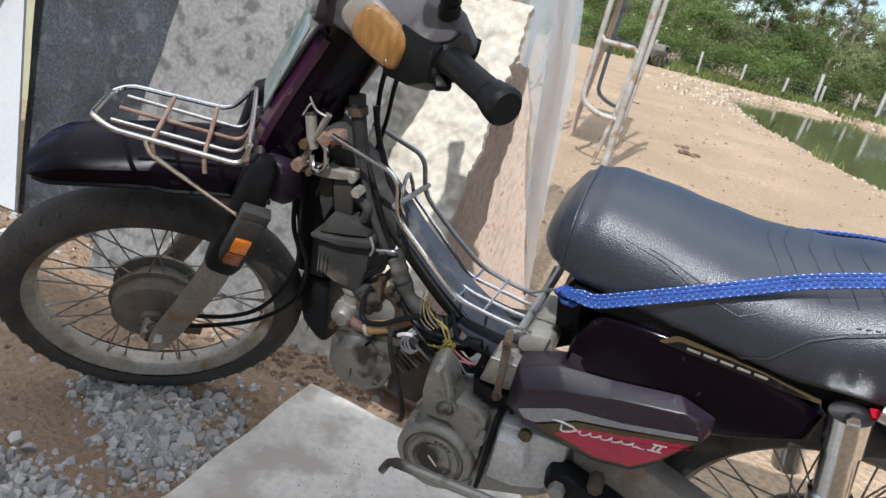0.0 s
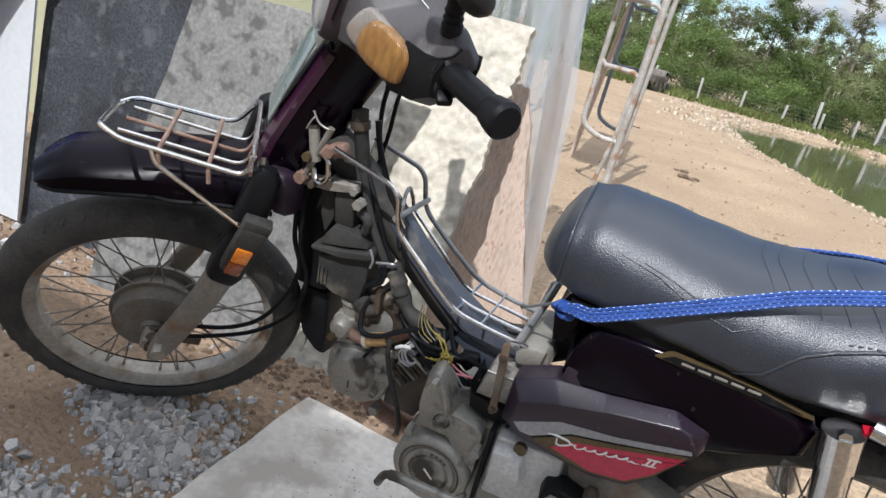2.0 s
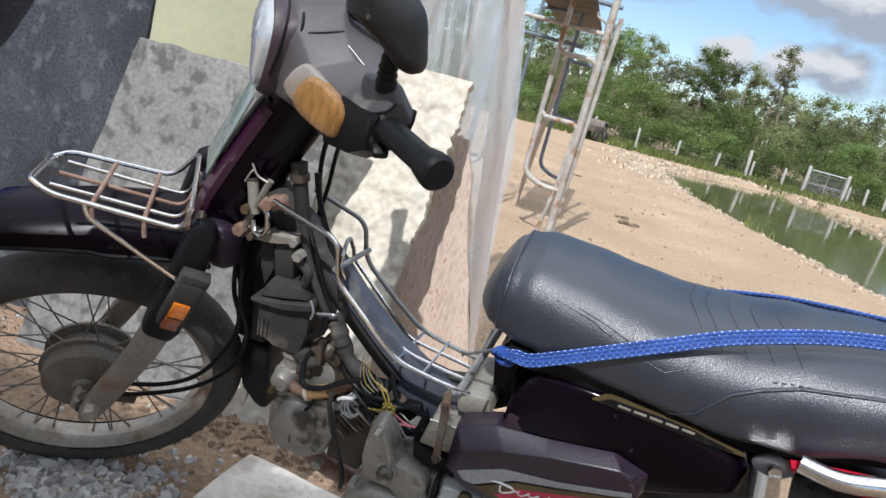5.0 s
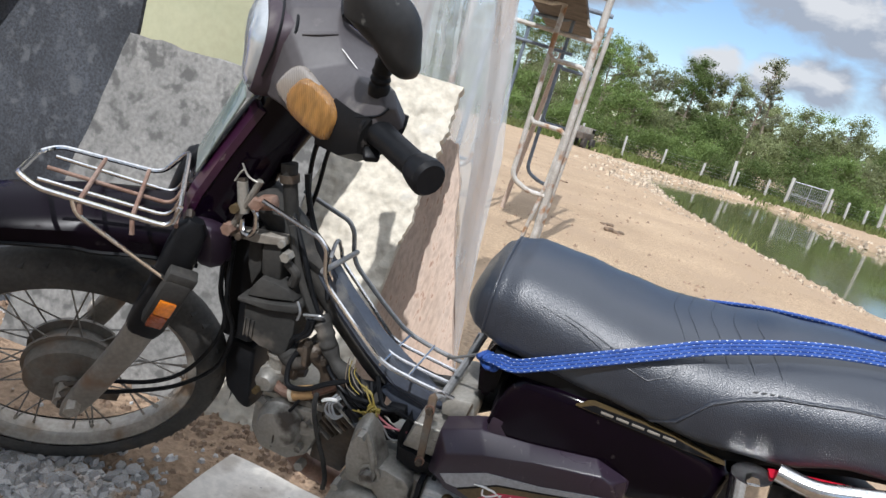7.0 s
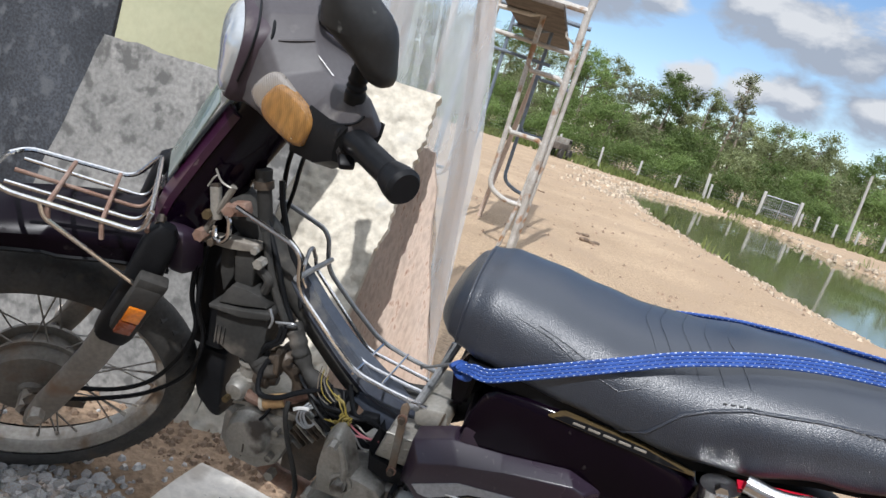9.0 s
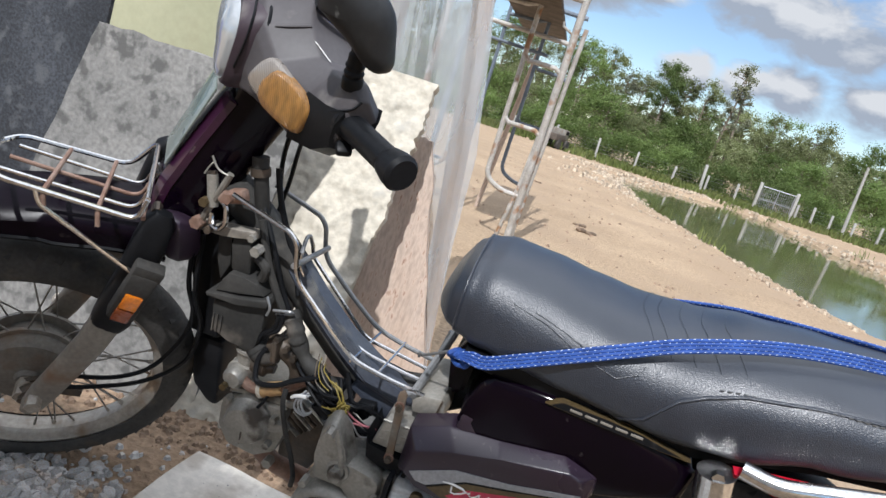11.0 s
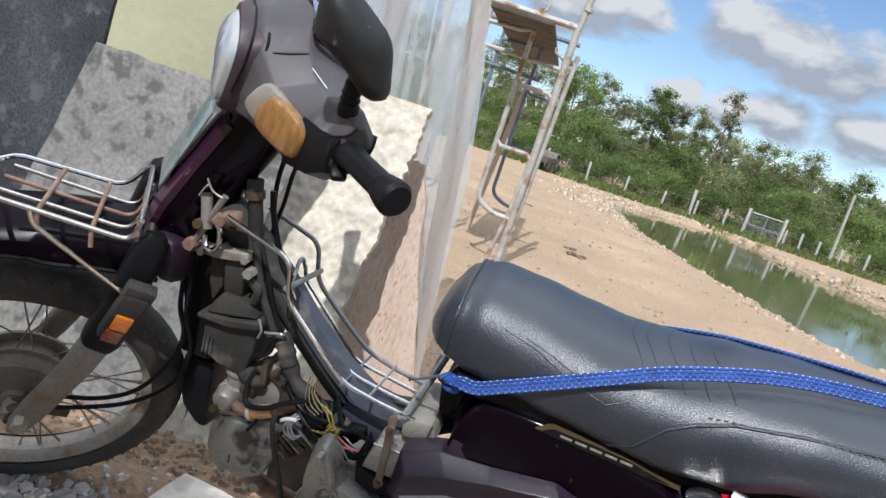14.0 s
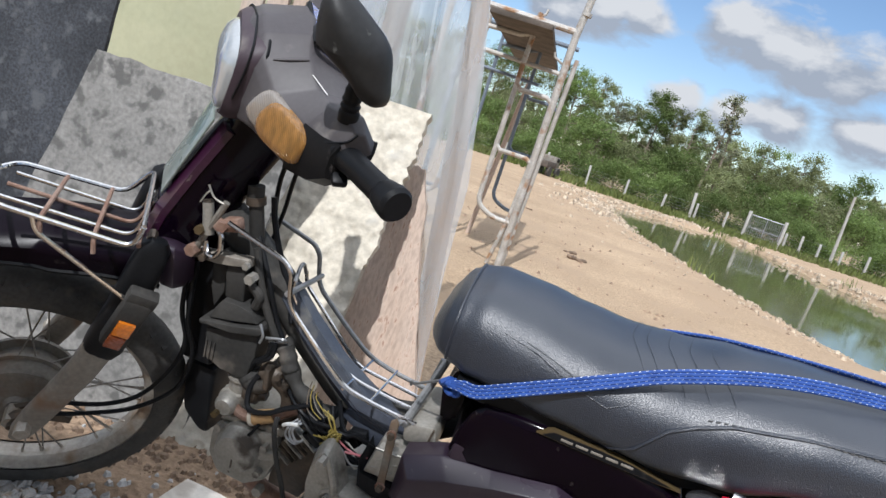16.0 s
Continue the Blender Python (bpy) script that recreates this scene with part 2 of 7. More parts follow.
M["cowl"] = mat("faded_cowl_paint", (0.075, 0.070, 0.073), (0.048, 0.042, 0.046), 0.55, scale=6, fine=160, bump=0.03, coat=0.0, spec=0.35, spread=0.06, dirt=(0.22, 0.205, 0.19), dirt_scale=9, dirt_at=0.63)
M["cowl_edge"] = mat("faded_plum_paint", (0.050, 0.036, 0.044), (0.034, 0.022, 0.030), 0.5, scale=6, fine=160, bump=0.03, spec=0.35, spread=0.06, dirt=(0.14, 0.125, 0.12), dirt_scale=12, dirt_at=0.64)
M["black"] = mat("black_plastic", (0.0045, 0.005, 0.006), (0.009, 0.0095, 0.011), 0.45, spec=0.16, scale=12, fine=160, bump=0.06, dirt=(0.08, 0.075, 0.07), dirt_scale=15, dirt_at=0.70)
M["scuffed_black"] = mat("scuffed_black_plastic", (0.012, 0.0125, 0.013), (0.020, 0.020, 0.020), 0.5, spec=0.3, scale=12, fine=120, bump=0.05, dirt=(0.15, 0.15, 0.14), dirt_scale=42, dirt_at=0.715)
M["dusty_black"] = mat("dusty_black_plastic", (0.026, 0.026, 0.025), (0.050, 0.047, 0.043), 0.7, spec=0.18, scale=9, fine=120, bump=0.15, dirt=(0.11, 0.097, 0.083), dirt_scale=12, dirt_at=0.62)
M["rubber"] = mat("tyre_rubber", (0.045, 0.044, 0.042), (0.085, 0.080, 0.073), 0.85, spec=0.2, scale=14, fine=150, bump=0.2, dirt=(0.13, 0.105, 0.08), dirt_scale=10, dirt_at=0.63)
M["rim"] = mat("dusty_rim", (0.44, 0.41, 0.36), (0.32, 0.28, 0.235), 0.5, metal=0.55, scale=12, fine=120, bump=0.15, dirt=(0.30, 0.22, 0.15), dirt_scale=12, dirt_at=0.6)
M["spoke"] = mat("dull_spoke", (0.26, 0.25, 0.23), (0.17, 0.15, 0.13), 0.5, metal=0.6, scale=30, fine=200, bump=0.1)
M["hub"] = mat("dusty_hub", (0.20, 0.185, 0.16), (0.13, 0.115, 0.095), 0.65, metal=0.3, scale=14, fine=140, bump=0.25, dirt=(0.16, 0.115, 0.08), dirt_scale=11, dirt_at=0.57)
M["frame_grey"] = mat("blue_grey_frame_paint", (0.024, 0.030, 0.048), (0.05, 0.057, 0.072), 0.5, scale=9, fine=120, bump=0.1, dirt=(0.14, 0.135, 0.125), dirt_scale=14, dirt_at=0.64)
M["alloy"] = mat("dirty_alloy", (0.35, 0.335, 0.30), (0.22, 0.205, 0.178), 0.48, metal=0.45, scale=11, fine=200, mix=0.8, bump=0.15, spread=0.12, dirt=(0.075, 0.062, 0.050), dirt_scale=16, dirt_at=0.60)
M["silver"] = mat("silver_cover_paint", (0.56, 0.555, 0.54), (0.48, 0.475, 0.46), 0.52, metal=0.25, scale=10, fine=160, bump=0.08, dirt=(0.26, 0.22, 0.17), dirt_scale=14, dirt_at=0.70)
M["greasy"] = mat("greasy_metal", (0.035, 0.028, 0.022), (0.085, 0.064, 0.046), 0.5, metal=0.2, scale=32, fine=160, bump=0.4, dirt=(0.12, 0.085, 0.058), dirt_scale=34, dirt_at=0.62)
M["grey_leg"] = mat("grey_fork_paint", (0.23, 0.21, 0.18), (0.17, 0.15, 0.125), 0.55, scale=10, fine=130, bump=0.12, dirt=(0.17, 0.11, 0.07), dirt_scale=9, dirt_at=0.62)
M["chrome"] = mat("worn_chrome", (0.74, 0.73, 0.72), (0.62, 0.61, 0.60), 0.16, metal=1.0, scale=12, fine=200, bump=0.03, dirt=(0.30, 0.16, 0.09), dirt_scale=20, dirt_at=0.71)
M["rusty"] = mat("rusty_wire", (0.17, 0.085, 0.055), (0.27, 0.19, 0.15), 0.65, metal=0.3, scale=30, fine=200, bump=0.4)
M["grey_steel"] = mat("grey_steel_wire", (0.20, 0.21, 0.22), (0.28, 0.28, 0.28), 0.38, metal=0.6, scale=20, fine=200, bump=0.1)
M["amber"] = mat("amber_lens", (0.25, 0.125, 0.032), (0.21, 0.10, 0.026), 0.10, scale=14, fine=130, bump=0.5, depth=0.003, coat=0.5, spread=0.3, stretch=(1, 1, 0.12))
M["orange"] = mat("orange_reflector", (0.75, 0.22, 0.01), (0.60, 0.15, 0.01), 0.2, scale=60, fine=300, bump=0.2, coat=0.5)
M["dark_orange"] = mat("dim_orange_reflector", (0.24, 0.055, 0.01), (0.20, 0.04, 0.01), 0.25, scale=60, fine=300, bump=0.2, coat=0.5)
M["clear"] = mat("clear_lens", (0.20, 0.175, 0.15), (0.30, 0.27, 0.24), 0.08, scale=6, fine=60, bump=0.1, coat=1.0, spread=0.06)
def ribbed(m, scale, depth):
    """Fine moulded ribs in a lens."""
    n, l = m.node_tree.nodes, m.node_tree.links
    tc, w, bp = n.new("ShaderNodeTexCoord"), n.new("ShaderNodeTexWave"), n.new("ShaderNodeBump")
    w.bands_direction = "X"
    w.inputs["Scale"].default_value = scale
    bp.inputs["Distance"].default_value, bp.inputs["Strength"].default_value = depth, 0.8
    l.new(tc.outputs["Object"], w.inputs["Vector"])
    l.new(w.outputs["Fac"], bp.inputs["Height"])
    l.new(bp.outputs[0], n["Principled BSDF"].inputs["Normal"])


ribbed(M["amber"], 150, 0.0006)
ribbed(M["clear"], 150, 0.0006)
M["lamp_glass"] = mat("headlight_glass", (0.30, 0.32, 0.33), (0.48, 0.50, 0.51), 0.08, metal=0.3, scale=14, fine=60, bump=0.4, stretch=(1, 1, 0.2), coat=1.0, spread=0.1)
M["dial"] = mat("blue_dial_glass", (0.10, 0.14, 0.38), (0.16, 0.2, 0.42), 0.08, scale=8, fine=80, bump=0, coat=1.0)
M["red"] = mat("magenta_red_decal", (0.50, 0.012, 0.055), (0.42, 0.01, 0.045), 0.3, scale=10, fine=200, bump=0.0, coat=0.4)
M["maroon"] = mat("maroon_decal", (0.20, 0.008, 0.03), (0.16, 0.006, 0.025), 0.3, scale=10, fine=200, bump=0.0, coat=0.4)
M["grey_decal"] = mat("grey_decal", (0.30, 0.30, 0.31), (0.26, 0.26, 0.27), 0.35, scale=10, fine=200, bump=0.0, coat=0.3)
M["gold"] = mat("dull_gold", (0.12, 0.085, 0.035), (0.085, 0.06, 0.03), 0.4, metal=0.3, scale=20, fine=200, bump=0.05)
M["white_paint"] = mat("white_decal", (0.80, 0.79, 0.77), (0.72, 0.71, 0.69), 0.4, scale=10, fine=200, bump=0.0, spread=0.04)
M["sticker"] = mat("worn_sticker", (0.12, 0.16, 0.145), (0.20, 0.23, 0.21), 0.25, scale=18, fine=120, bump=0.02, coat=0.5)
M["taillight"] = mat("red_lens", (0.45, 0.01, 0.03), (0.35, 0.008, 0.02), 0.15, scale=10, fine=120, bump=0.05, coat=0.8)
M["yellow_wire"] = mat("yellow_wire", (0.24, 0.18, 0.03), (0.18, 0.14, 0.03), 0.5, scale=60, fine=300, bump=0)
M["pink_wire"] = mat("faded_red_wire", (0.45, 0.16, 0.18), (0.35, 0.1, 0.12), 0.5, scale=60, fine=300, bump=0)
M["hose"] = mat("tan_hose", (0.42, 0.27, 0.12), (0.34, 0.2, 0.09), 0.55, scale=20, fine=200, bump=0.1)
M["leather"] = leather("seat_vinyl")
M["water"] = mat("pond_water", (0.075, 0.08, 0.032), (0.09, 0.092, 0.04), 0.03, scale=0.5, fine=5.0, bump=0.05, depth=0.012, spread=0.05)
M["post"] = mat("concrete_post", (0.40, 0.39, 0.36), (0.33, 0.32, 0.295), 0.85, scale=8, fine=60, bump=0.2)
M["galv"] = mat("galvanised_wire", (0.40, 0.41, 0.42), (0.33, 0.34, 0.35), 0.45, metal=0.6, scale=8, fine=60, bump=0)
M["bark"] = mat("pale_bark", (0.24, 0.20, 0.155), (0.17, 0.135, 0.10), 0.9, scale=3, fine=30, bump=0.3, stretch=(1, 1, 0.3))


def foliage(name, a, b2):
    m = mat(name, a, b2, 0.6, scale=0.35, fine=6, bump=0, island=0.35, spread=0.2, spec=0.3)
    b = m.node_tree.nodes["Principled BSDF"]
    n, l = m.node_tree.nodes, m.node_tree.links
    tr, mx = n.new("ShaderNodeBsdfTranslucent"), n.new("ShaderNodeMixShader")
    l.new(b.inputs["Base Color"].links[0].from_socket, tr.inputs["Color"])
    mx.inputs["Fac"].default_value = 0.5
    l.new(b.outputs[0], mx.inputs[1])
    l.new(tr.outputs[0], mx.inputs[2])
    l.new(mx.outputs[0], n["Material Output"].inputs["Surface"])
    return m


M["leaf"] = foliage("tree_leaves", (0.26, 0.285, 0.145), (0.20, 0.23, 0.105))
M["leaf_hedge"] = foliage("hedge_leaves", (0.20, 0.27, 0.09), (0.155, 0.22, 0.07))
M["leaf_grey"] = foliage("grey_green_leaves", (0.24, 0.25, 0.17), (0.19, 0.20, 0.13))
M["grass"] = foliage("bank_grass", (0.17, 0.23, 0.06), (0.24, 0.26, 0.10))


def plastic_sheet(name):
    """Milky clear polythene: part see-through, part diffuse, glossy creases."""
    m = bpy.data.materials.new(name)
    m.use_nodes = True
    n, l = m.node_tree.nodes, m.node_tree.links
    b = n["Principled BSDF"]
    b.inputs["Base Color"].default_value = (0.50, 0.52, 0.53, 1)
    b.inputs["Roughness"].default_value = 0.22
    t = n.new("ShaderNodeTexNoise")
    t.inputs["Scale"].default_value, t.inputs["Detail"].default_value = 7.0, 6.0
    mp = n.new("ShaderNodeMapping")
    mp.inputs["Scale"].default_value = (1, 1, 0.25)
    tc = n.new("ShaderNodeTexCoord")
    l.new(tc.outputs["Object"], mp.inputs[0])
    l.new(mp.outputs[0], t.inputs["Vector"])
    r = n.new("ShaderNodeValToRGB")
    r.color_ramp.elements[0].position, r.color_ramp.elements[1].position = 0.3, 0.75
    r.color_ramp.elements[0].color, r.color_ramp.elements[1].color = (0.22,) * 3 + (1,), (0.62,) * 3 + (1,)
    l.new(t.outputs["Fac"], r.inputs[0])
    l.new(r.outputs[0], b.inputs["Alpha"])
    bp = n.new("ShaderNodeBump")
    bp.inputs["Strength"].default_value, bp.inputs["Distance"].default_value = 1.0, 0.03
    l.new(t.outputs["Fac"], bp.inputs["Height"])
    l.new(bp.outputs[0], b.inputs["Normal"])
    return m


M["polythene"] = plastic_sheet("milky_polythene")


def cord(name):
    """Blue braided cord with white flecks along its length (uv: x along in metres, y around)."""
    m = mat(name, (0.020, 0.07, 0.29), (0.012, 0.045, 0.20), 0.7, scale=60, fine=600, bump=0.3)
    n, l = m.node_tree.nodes, m.node_tree.links
    b = n["Principled BSDF"]
    old = b.inputs["Base Color"].links[0].from_socket
    tc = n.new("ShaderNodeTexCoord")
    s = n.new("ShaderNodeSeparateXYZ")
    l.new(tc.outputs["UV"], s.inputs[0])

    def calc(op, a, c):
        k = n.new("ShaderNodeMath")
        k.operation = op
        for i, v in enumerate((a, c)):
            if isinstance(v, (int, float)):
                k.inputs[i].default_value = v
            else:
                l.new(v, k.inputs[i])
        return k.outputs[0]

    u = calc("ADD", calc("MULTIPLY", s.outputs["X"], 110.0), calc("MULTIPLY", s.outputs["Y"], 1.0))
    a = calc("LESS_THAN", calc("FRACT", u, 0.0), 0.28)
    c = calc("LESS_THAN", calc("ABSOLUTE", calc("SUBTRACT", calc("FRACT", calc("MULTIPLY", s.outputs["Y"], 3.0), 0.0), 0.5), 0.0), 0.09)
    x = n.new("ShaderNodeMixRGB")
    l.new(calc("MULTIPLY", a, c), x.inputs["Fac"])
    l.new(old, x.inputs["Color1"])
    x.inputs["Color2"].default_value = (0.55, 0.60, 0.70, 1)
    l.new(x.outputs[0], b.inputs["Base Color"])
    return m


M["cord"] = cord("blue_cord")

# ---- building helpers ----
def mesh_of(bm, name, sharp=35):
    me = bpy.data.meshes.new(name)
    bmesh.ops.recalc_face_normals(bm, faces=bm.faces)
    bm.to_mesh(me)
    bm.free()
    me.shade_smooth()
    me.set_sharp_from_angle(angle=radians(sharp))
    return me


def part(name, bm, material, parent=None, label="", m=None, sharp=35):
    """Links a bmesh as one mesh object, under a thing or a part."""
    me = mesh_of(bm, name, sharp)
    me.materials.append(M[material])
    ob = new(name, me)
    if parent:
        ob.parent = parent
    if m is not None:
        ob.matrix_basis = m
    if label:
        ob["label"] = label
    return ob


def empty(name, parent=None, m=None):
    ob = new(name)
    ob.empty_display_size = 0.05
    if parent:
        ob.parent = parent
    if m is not None:
        ob.matrix_basis = m
    return ob


def skin(bm, rings, closed=True, cap=True, loop=False):
    """Joins rings of points with quads."""
    vs = [[bm.verts.new(p) for p in ring] for ring in rings]
    k = len(vs[0])
    pairs = list(zip(vs, vs[1:])) + ([(vs[-1], vs[0])] if loop else [])
    for a, b in pairs:
        for i in range(k if closed else k - 1):
            j = (i + 1) % k
            bm.faces.new((a[i], a[j], b[j], b[i]))
    if cap and closed and not loop:
        bm.faces.new(vs[0][::-1])
        bm.faces.new(vs[-1])
    return vs


def smooth_path(points, n=8, closed=False):
    """A Catmull-Rom curve through the points."""
    p = [Vector(q) for q in points]
    out = []
    count = len(p) if closed else len(p) - 1
    for i in range(count):
        if closed:
            a, b, c, d = p[i - 1], p[i], p[(i + 1) % len(p)], p[(i + 2) % len(p)]
        else:
            a, b, c, d = p[max(i - 1, 0)], p[i], p[i + 1], p[min(i + 2, len(p) - 1)]
        for k in range(n):
            t = k / n
            out.append(0.5 * (2 * b + (c - a) * t + (2 * a - 5 * b + 4 * c - d) * t * t + (3 * b - a - 3 * c + d) * t ** 3))
    if not closed:
        out.append(p[-1])
    return out


def rounded(points, r=0.015, n=4):
    """A polyline whose corners are rounded off."""
    p = [Vector(q) for q in points]
    out = [p[0]]
    for a, b, c in zip(p, p[1:], p[2:]):
        u, w = (a - b), (c - b)
        d = min(r, u.length * 0.45, w.length * 0.45)
        s, e = b + u.normalized() * d, b + w.normalized() * d
        for k in range(n + 1):
            t = k / n
            out.append((1 - t) ** 2 * s + 2 * t * (1 - t) * b + t * t * e)
    out.append(p[-1])
    return out


def tube(bm, path, r, sides=8, loop=False, squash=None):
    """Sweeps a circle along a path; r is a number or a function of 0..1."""
    p = [Vector(q) for q in path]
    rings, up = [], None
    for i, q in enumerate(p):
        if loop:
            d = (p[(i + 1) % len(p)] - p[i - 1]).normalized()
        else:
            d = (p[min(i + 1, len(p) - 1)] - p[max(i - 1, 0)]).normalized()
        if up is None:
            up = d.orthogonal().normalized()
        up = (up - d * up.dot(d)).normalized()
        side = d.cross(up)
        rr = r(i / (len(p) - 1)) if callable(r) else r
        rings.append([q + (up * math.cos(a) + side * math.sin(a)) * rr for a in (2 * math.pi * k / sides for k in range(sides))])
    skin(bm, rings, loop=loop)
    return bm


def tubed(path, r, sides=8, loop=False):
    return tube(bmesh.new(), path, r, sides, loop)


def box(bm, c, s, turn=None, bevel=0.0, seg=2):
    """A box about c of size s, edges rounded."""
    m = Matrix.Translation(c) @ (turn.to_4x4() if turn else Matrix()) @ Matrix.Diagonal((*s, 1))
    got = bmesh.ops.create_cube(bm, size=1, matrix=m)["verts"]
    if bevel:
        edges = list({e for v in got for e in v.link_edges})
        bmesh.ops.bevel(bm, geom=edges, offset=bevel, segments=seg, affect="EDGES", profile=0.5)
    return bm


def boxed(c, s, turn=None, bevel=0.0):
    return box(bmesh.new(), c, s, turn, bevel)


def lathe(bm, profile, centre, axis="y", sides=40, closed_profile=False):
    """Turns a profile of (along, radius) round an axis through centre."""
    rings = []
    for k in range(sides):
        a = 2 * math.pi * k / sides
        ring = []
        for along, rad in profile:
            u, w = rad * math.cos(a), rad * math.sin(a)
            o = {"y": (u, along, w), "x": (along, u, w), "z": (u, w, along)}[axis]
            ring.append(Vector(centre) + Vector(o))
        rings.append(ring)
    skin(bm, rings, closed=closed_profile, cap=False, loop=True)
    bmesh.ops.remove_doubles(bm, verts=bm.verts, dist=1e-6)
    return bm


def turned(profile, centre, axis="y", sides=40, closed_profile=False):
    return lathe(bmesh.new(), profile, centre, axis, sides, closed_profile)


def plate(bm, outline, y0, y1, inset=0.0, bevel=0.0):
    """A plate with an outline in x and z, from y0 (far) to y1 (near); the near face may be drawn in."""
    pts = [Vector((x, 0, z)) for x, z in outline]
    mid = sum(pts, Vector()) / len(pts)
    near = []
    for p in pts:
        d = (mid - p)
        near.append(p + d.normalized() * min(inset, d.length * 0.6))
    vs = skin(bm, [[(p.x, y0, p.z) for p in pts], [(p.x, y1, p.z) for p in near]])
    if bevel:
        bmesh.ops.bevel(bm, geom=list({e for e in bm.edges}), offset=bevel, segments=2, affect="EDGES", profile=0.5)
    return bm


def plated(outline, y0, y1, inset=0.0, bevel=0.0):
    return plate(bmesh.new(), outline, y0, y1, inset, bevel)


def knob(bm, centre, r, length, axis="y", sides=6, bevel=0.002):
    """A bolt head or a nut."""
    return lathe(bm, [(-length / 2, 0), (-length / 2, r), (length / 2 - bevel, r), (length / 2, r - bevel), (length / 2, 0)], centre, axis, sides)


def oval(cy, cz, hy, hz, x, power=2.5, n=28, shear=0.0):
    """A ring in a plane of constant x: a rounded oval about (cy, cz)."""
    out = []
    for k in range(n):
        a = 2 * math.pi * k / n
        c, s = math.cos(a), math.sin(a)
        y = math.copysign(abs(c) ** (2 / power), c) * hy
        z = math.copysign(abs(s) ** (2 / power), s) * hz
        out.append(Vector((x + shear * z, cy + y, cz + z)))
    return out


def ease(x, xs, ys):
    """Smooth interpolation through a few stations."""
    if x <= xs[0]:
        return ys[0]
    for a, b, c, d in zip(xs, xs[1:], ys, ys[1:]):
        if x <= b:
            t = (x - a) / (b - a)
            t = t * t * (3 - 2 * t)
            return c + (d - c) * t
    return ys[-1]


def rock(rng, r, flat=0.7):
    """A broken stone: an icosphere with cut faces."""
    bm = bmesh.new()
    bmesh.ops.create_icosphere(bm, subdivisions=1, radius=r)
    for v in bm.verts:
        v.co *= rng.uniform(0.72, 1.2)
        v.co.z *= flat
    return bm

# ---- ground, pond and distance ----
BANK_Y = (-8, 0, 2, 4, 5.4, 7.5, 9.6, 11.7, 15.9, 18.7, 21, 24.6, 26, 29)
BANK_X = (26, 13, 9, 5.4, 3.5, 2.6, 2.1, 1.4, 1.0, 1.1, 1.35, 1.3, 1.7, 6)
SHORE_X = (0, 2.1, 3.3, 5.1, 6.9, 7.7, 8.2, 8.6, 9.2, 9.8, 12, 20)
SHORE_Y = (24.3, 24.7, 26.1, 28.5, 30.0, 29.0, 26.0, 22.6, 21.2, 20.0, 17.5, 15.0)
WATER = -0.45


def bank_x(y):
    return float(np.interp(y, BANK_Y, BANK_X))


def far_shore(x):
    return float(np.interp(x, SHORE_X, SHORE_Y)) + 0.2 * math.sin(x * 1.3)


def ground_z(x, y):
    """Height of the soil: level building ground, a pond dug beside it, a lower far bank."""
    r = math.hypot(x, y)
    base = -0.30 * min(max((y - 12) / 10, 0), 1)
    d = min(x - bank_x(y) + 0.5 * noise.noise((x * 0.45, y * 0.45, 3.1)), (far_shore(x) + 0.4 - y) * 1.6)
    z = base
    if d > 0:
        z = max(base - d * 0.20 - 0.05 * abs(noise.noise((x * 1.6, y * 1.6, 0.2))) * min(d, 1), -1.2)
    elif d > -1.5 and 4 < y < 30:
        z += 0.05 * (1 + d / 1.5) * (0.6 + noise.noise((x * 1.3, y * 1.3, 5.0)))
    z += 0.012 * noise.noise((x * 3, y * 3, 0)) + 0.010 * noise.noise((x * 11, y * 11, 1))
    if r > 2:
        z += 0.05 * noise.noise((x * 0.35, y * 0.35, 7)) * min((r - 2) / 4, 1) + 0.015 * noise.noise((x * 1.7, y * 1.7, 9))
    if abs(x) < 2 and -1 < y < 0.75:
        z *= 0.7
    return z


def axis_steps(stops):
    out = []
    for a, b, s in stops:
        out += list(np.arange(a, b, s))
    return out


gx = axis_steps([(-600, -60, 60), (-60, -12, 6), (-12, -2, 0.5), (-2, 2, 0.045), (2, 7, 0.12), (7, 22, 0.6), (22, 70, 4), (70, 620, 50)])
gy = axis_steps([(-600, -60, 60), (-60, -6, 6), (-6, -0.9, 0.5), (-0.9, 1.6, 0.045), (1.6, 16, 0.14), (16, 34, 0.4), (34, 70, 3), (70, 620, 50)])
verts = [(x, y, ground_z(x, y)) for y in gy for x in gx]
nx = len(gx)
faces = [(j * nx + i, j * nx + i + 1, (j + 1) * nx + i + 1, (j + 1) * nx + i) for j in range(len(gy) - 1) for i in range(nx - 1)]
gm = bpy.data.meshes.new("ground")
gm.from_pydata(verts, [], faces)
gm.shade_smooth()
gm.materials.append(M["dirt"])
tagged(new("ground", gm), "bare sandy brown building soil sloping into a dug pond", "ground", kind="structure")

bm = bmesh.new()
skin(bm, [[(-1.5, 2.0, WATER), (60, 2.0, WATER)], [(-1.5, 32, WATER), (60, 32, WATER)]], closed=False)
tagged(part("water", bm, "water"), "still green pond water mirroring trees and posts", "water", kind="structure")

# a grass strip beyond the far shore and tufts on the banks
rng = random.Random(4)


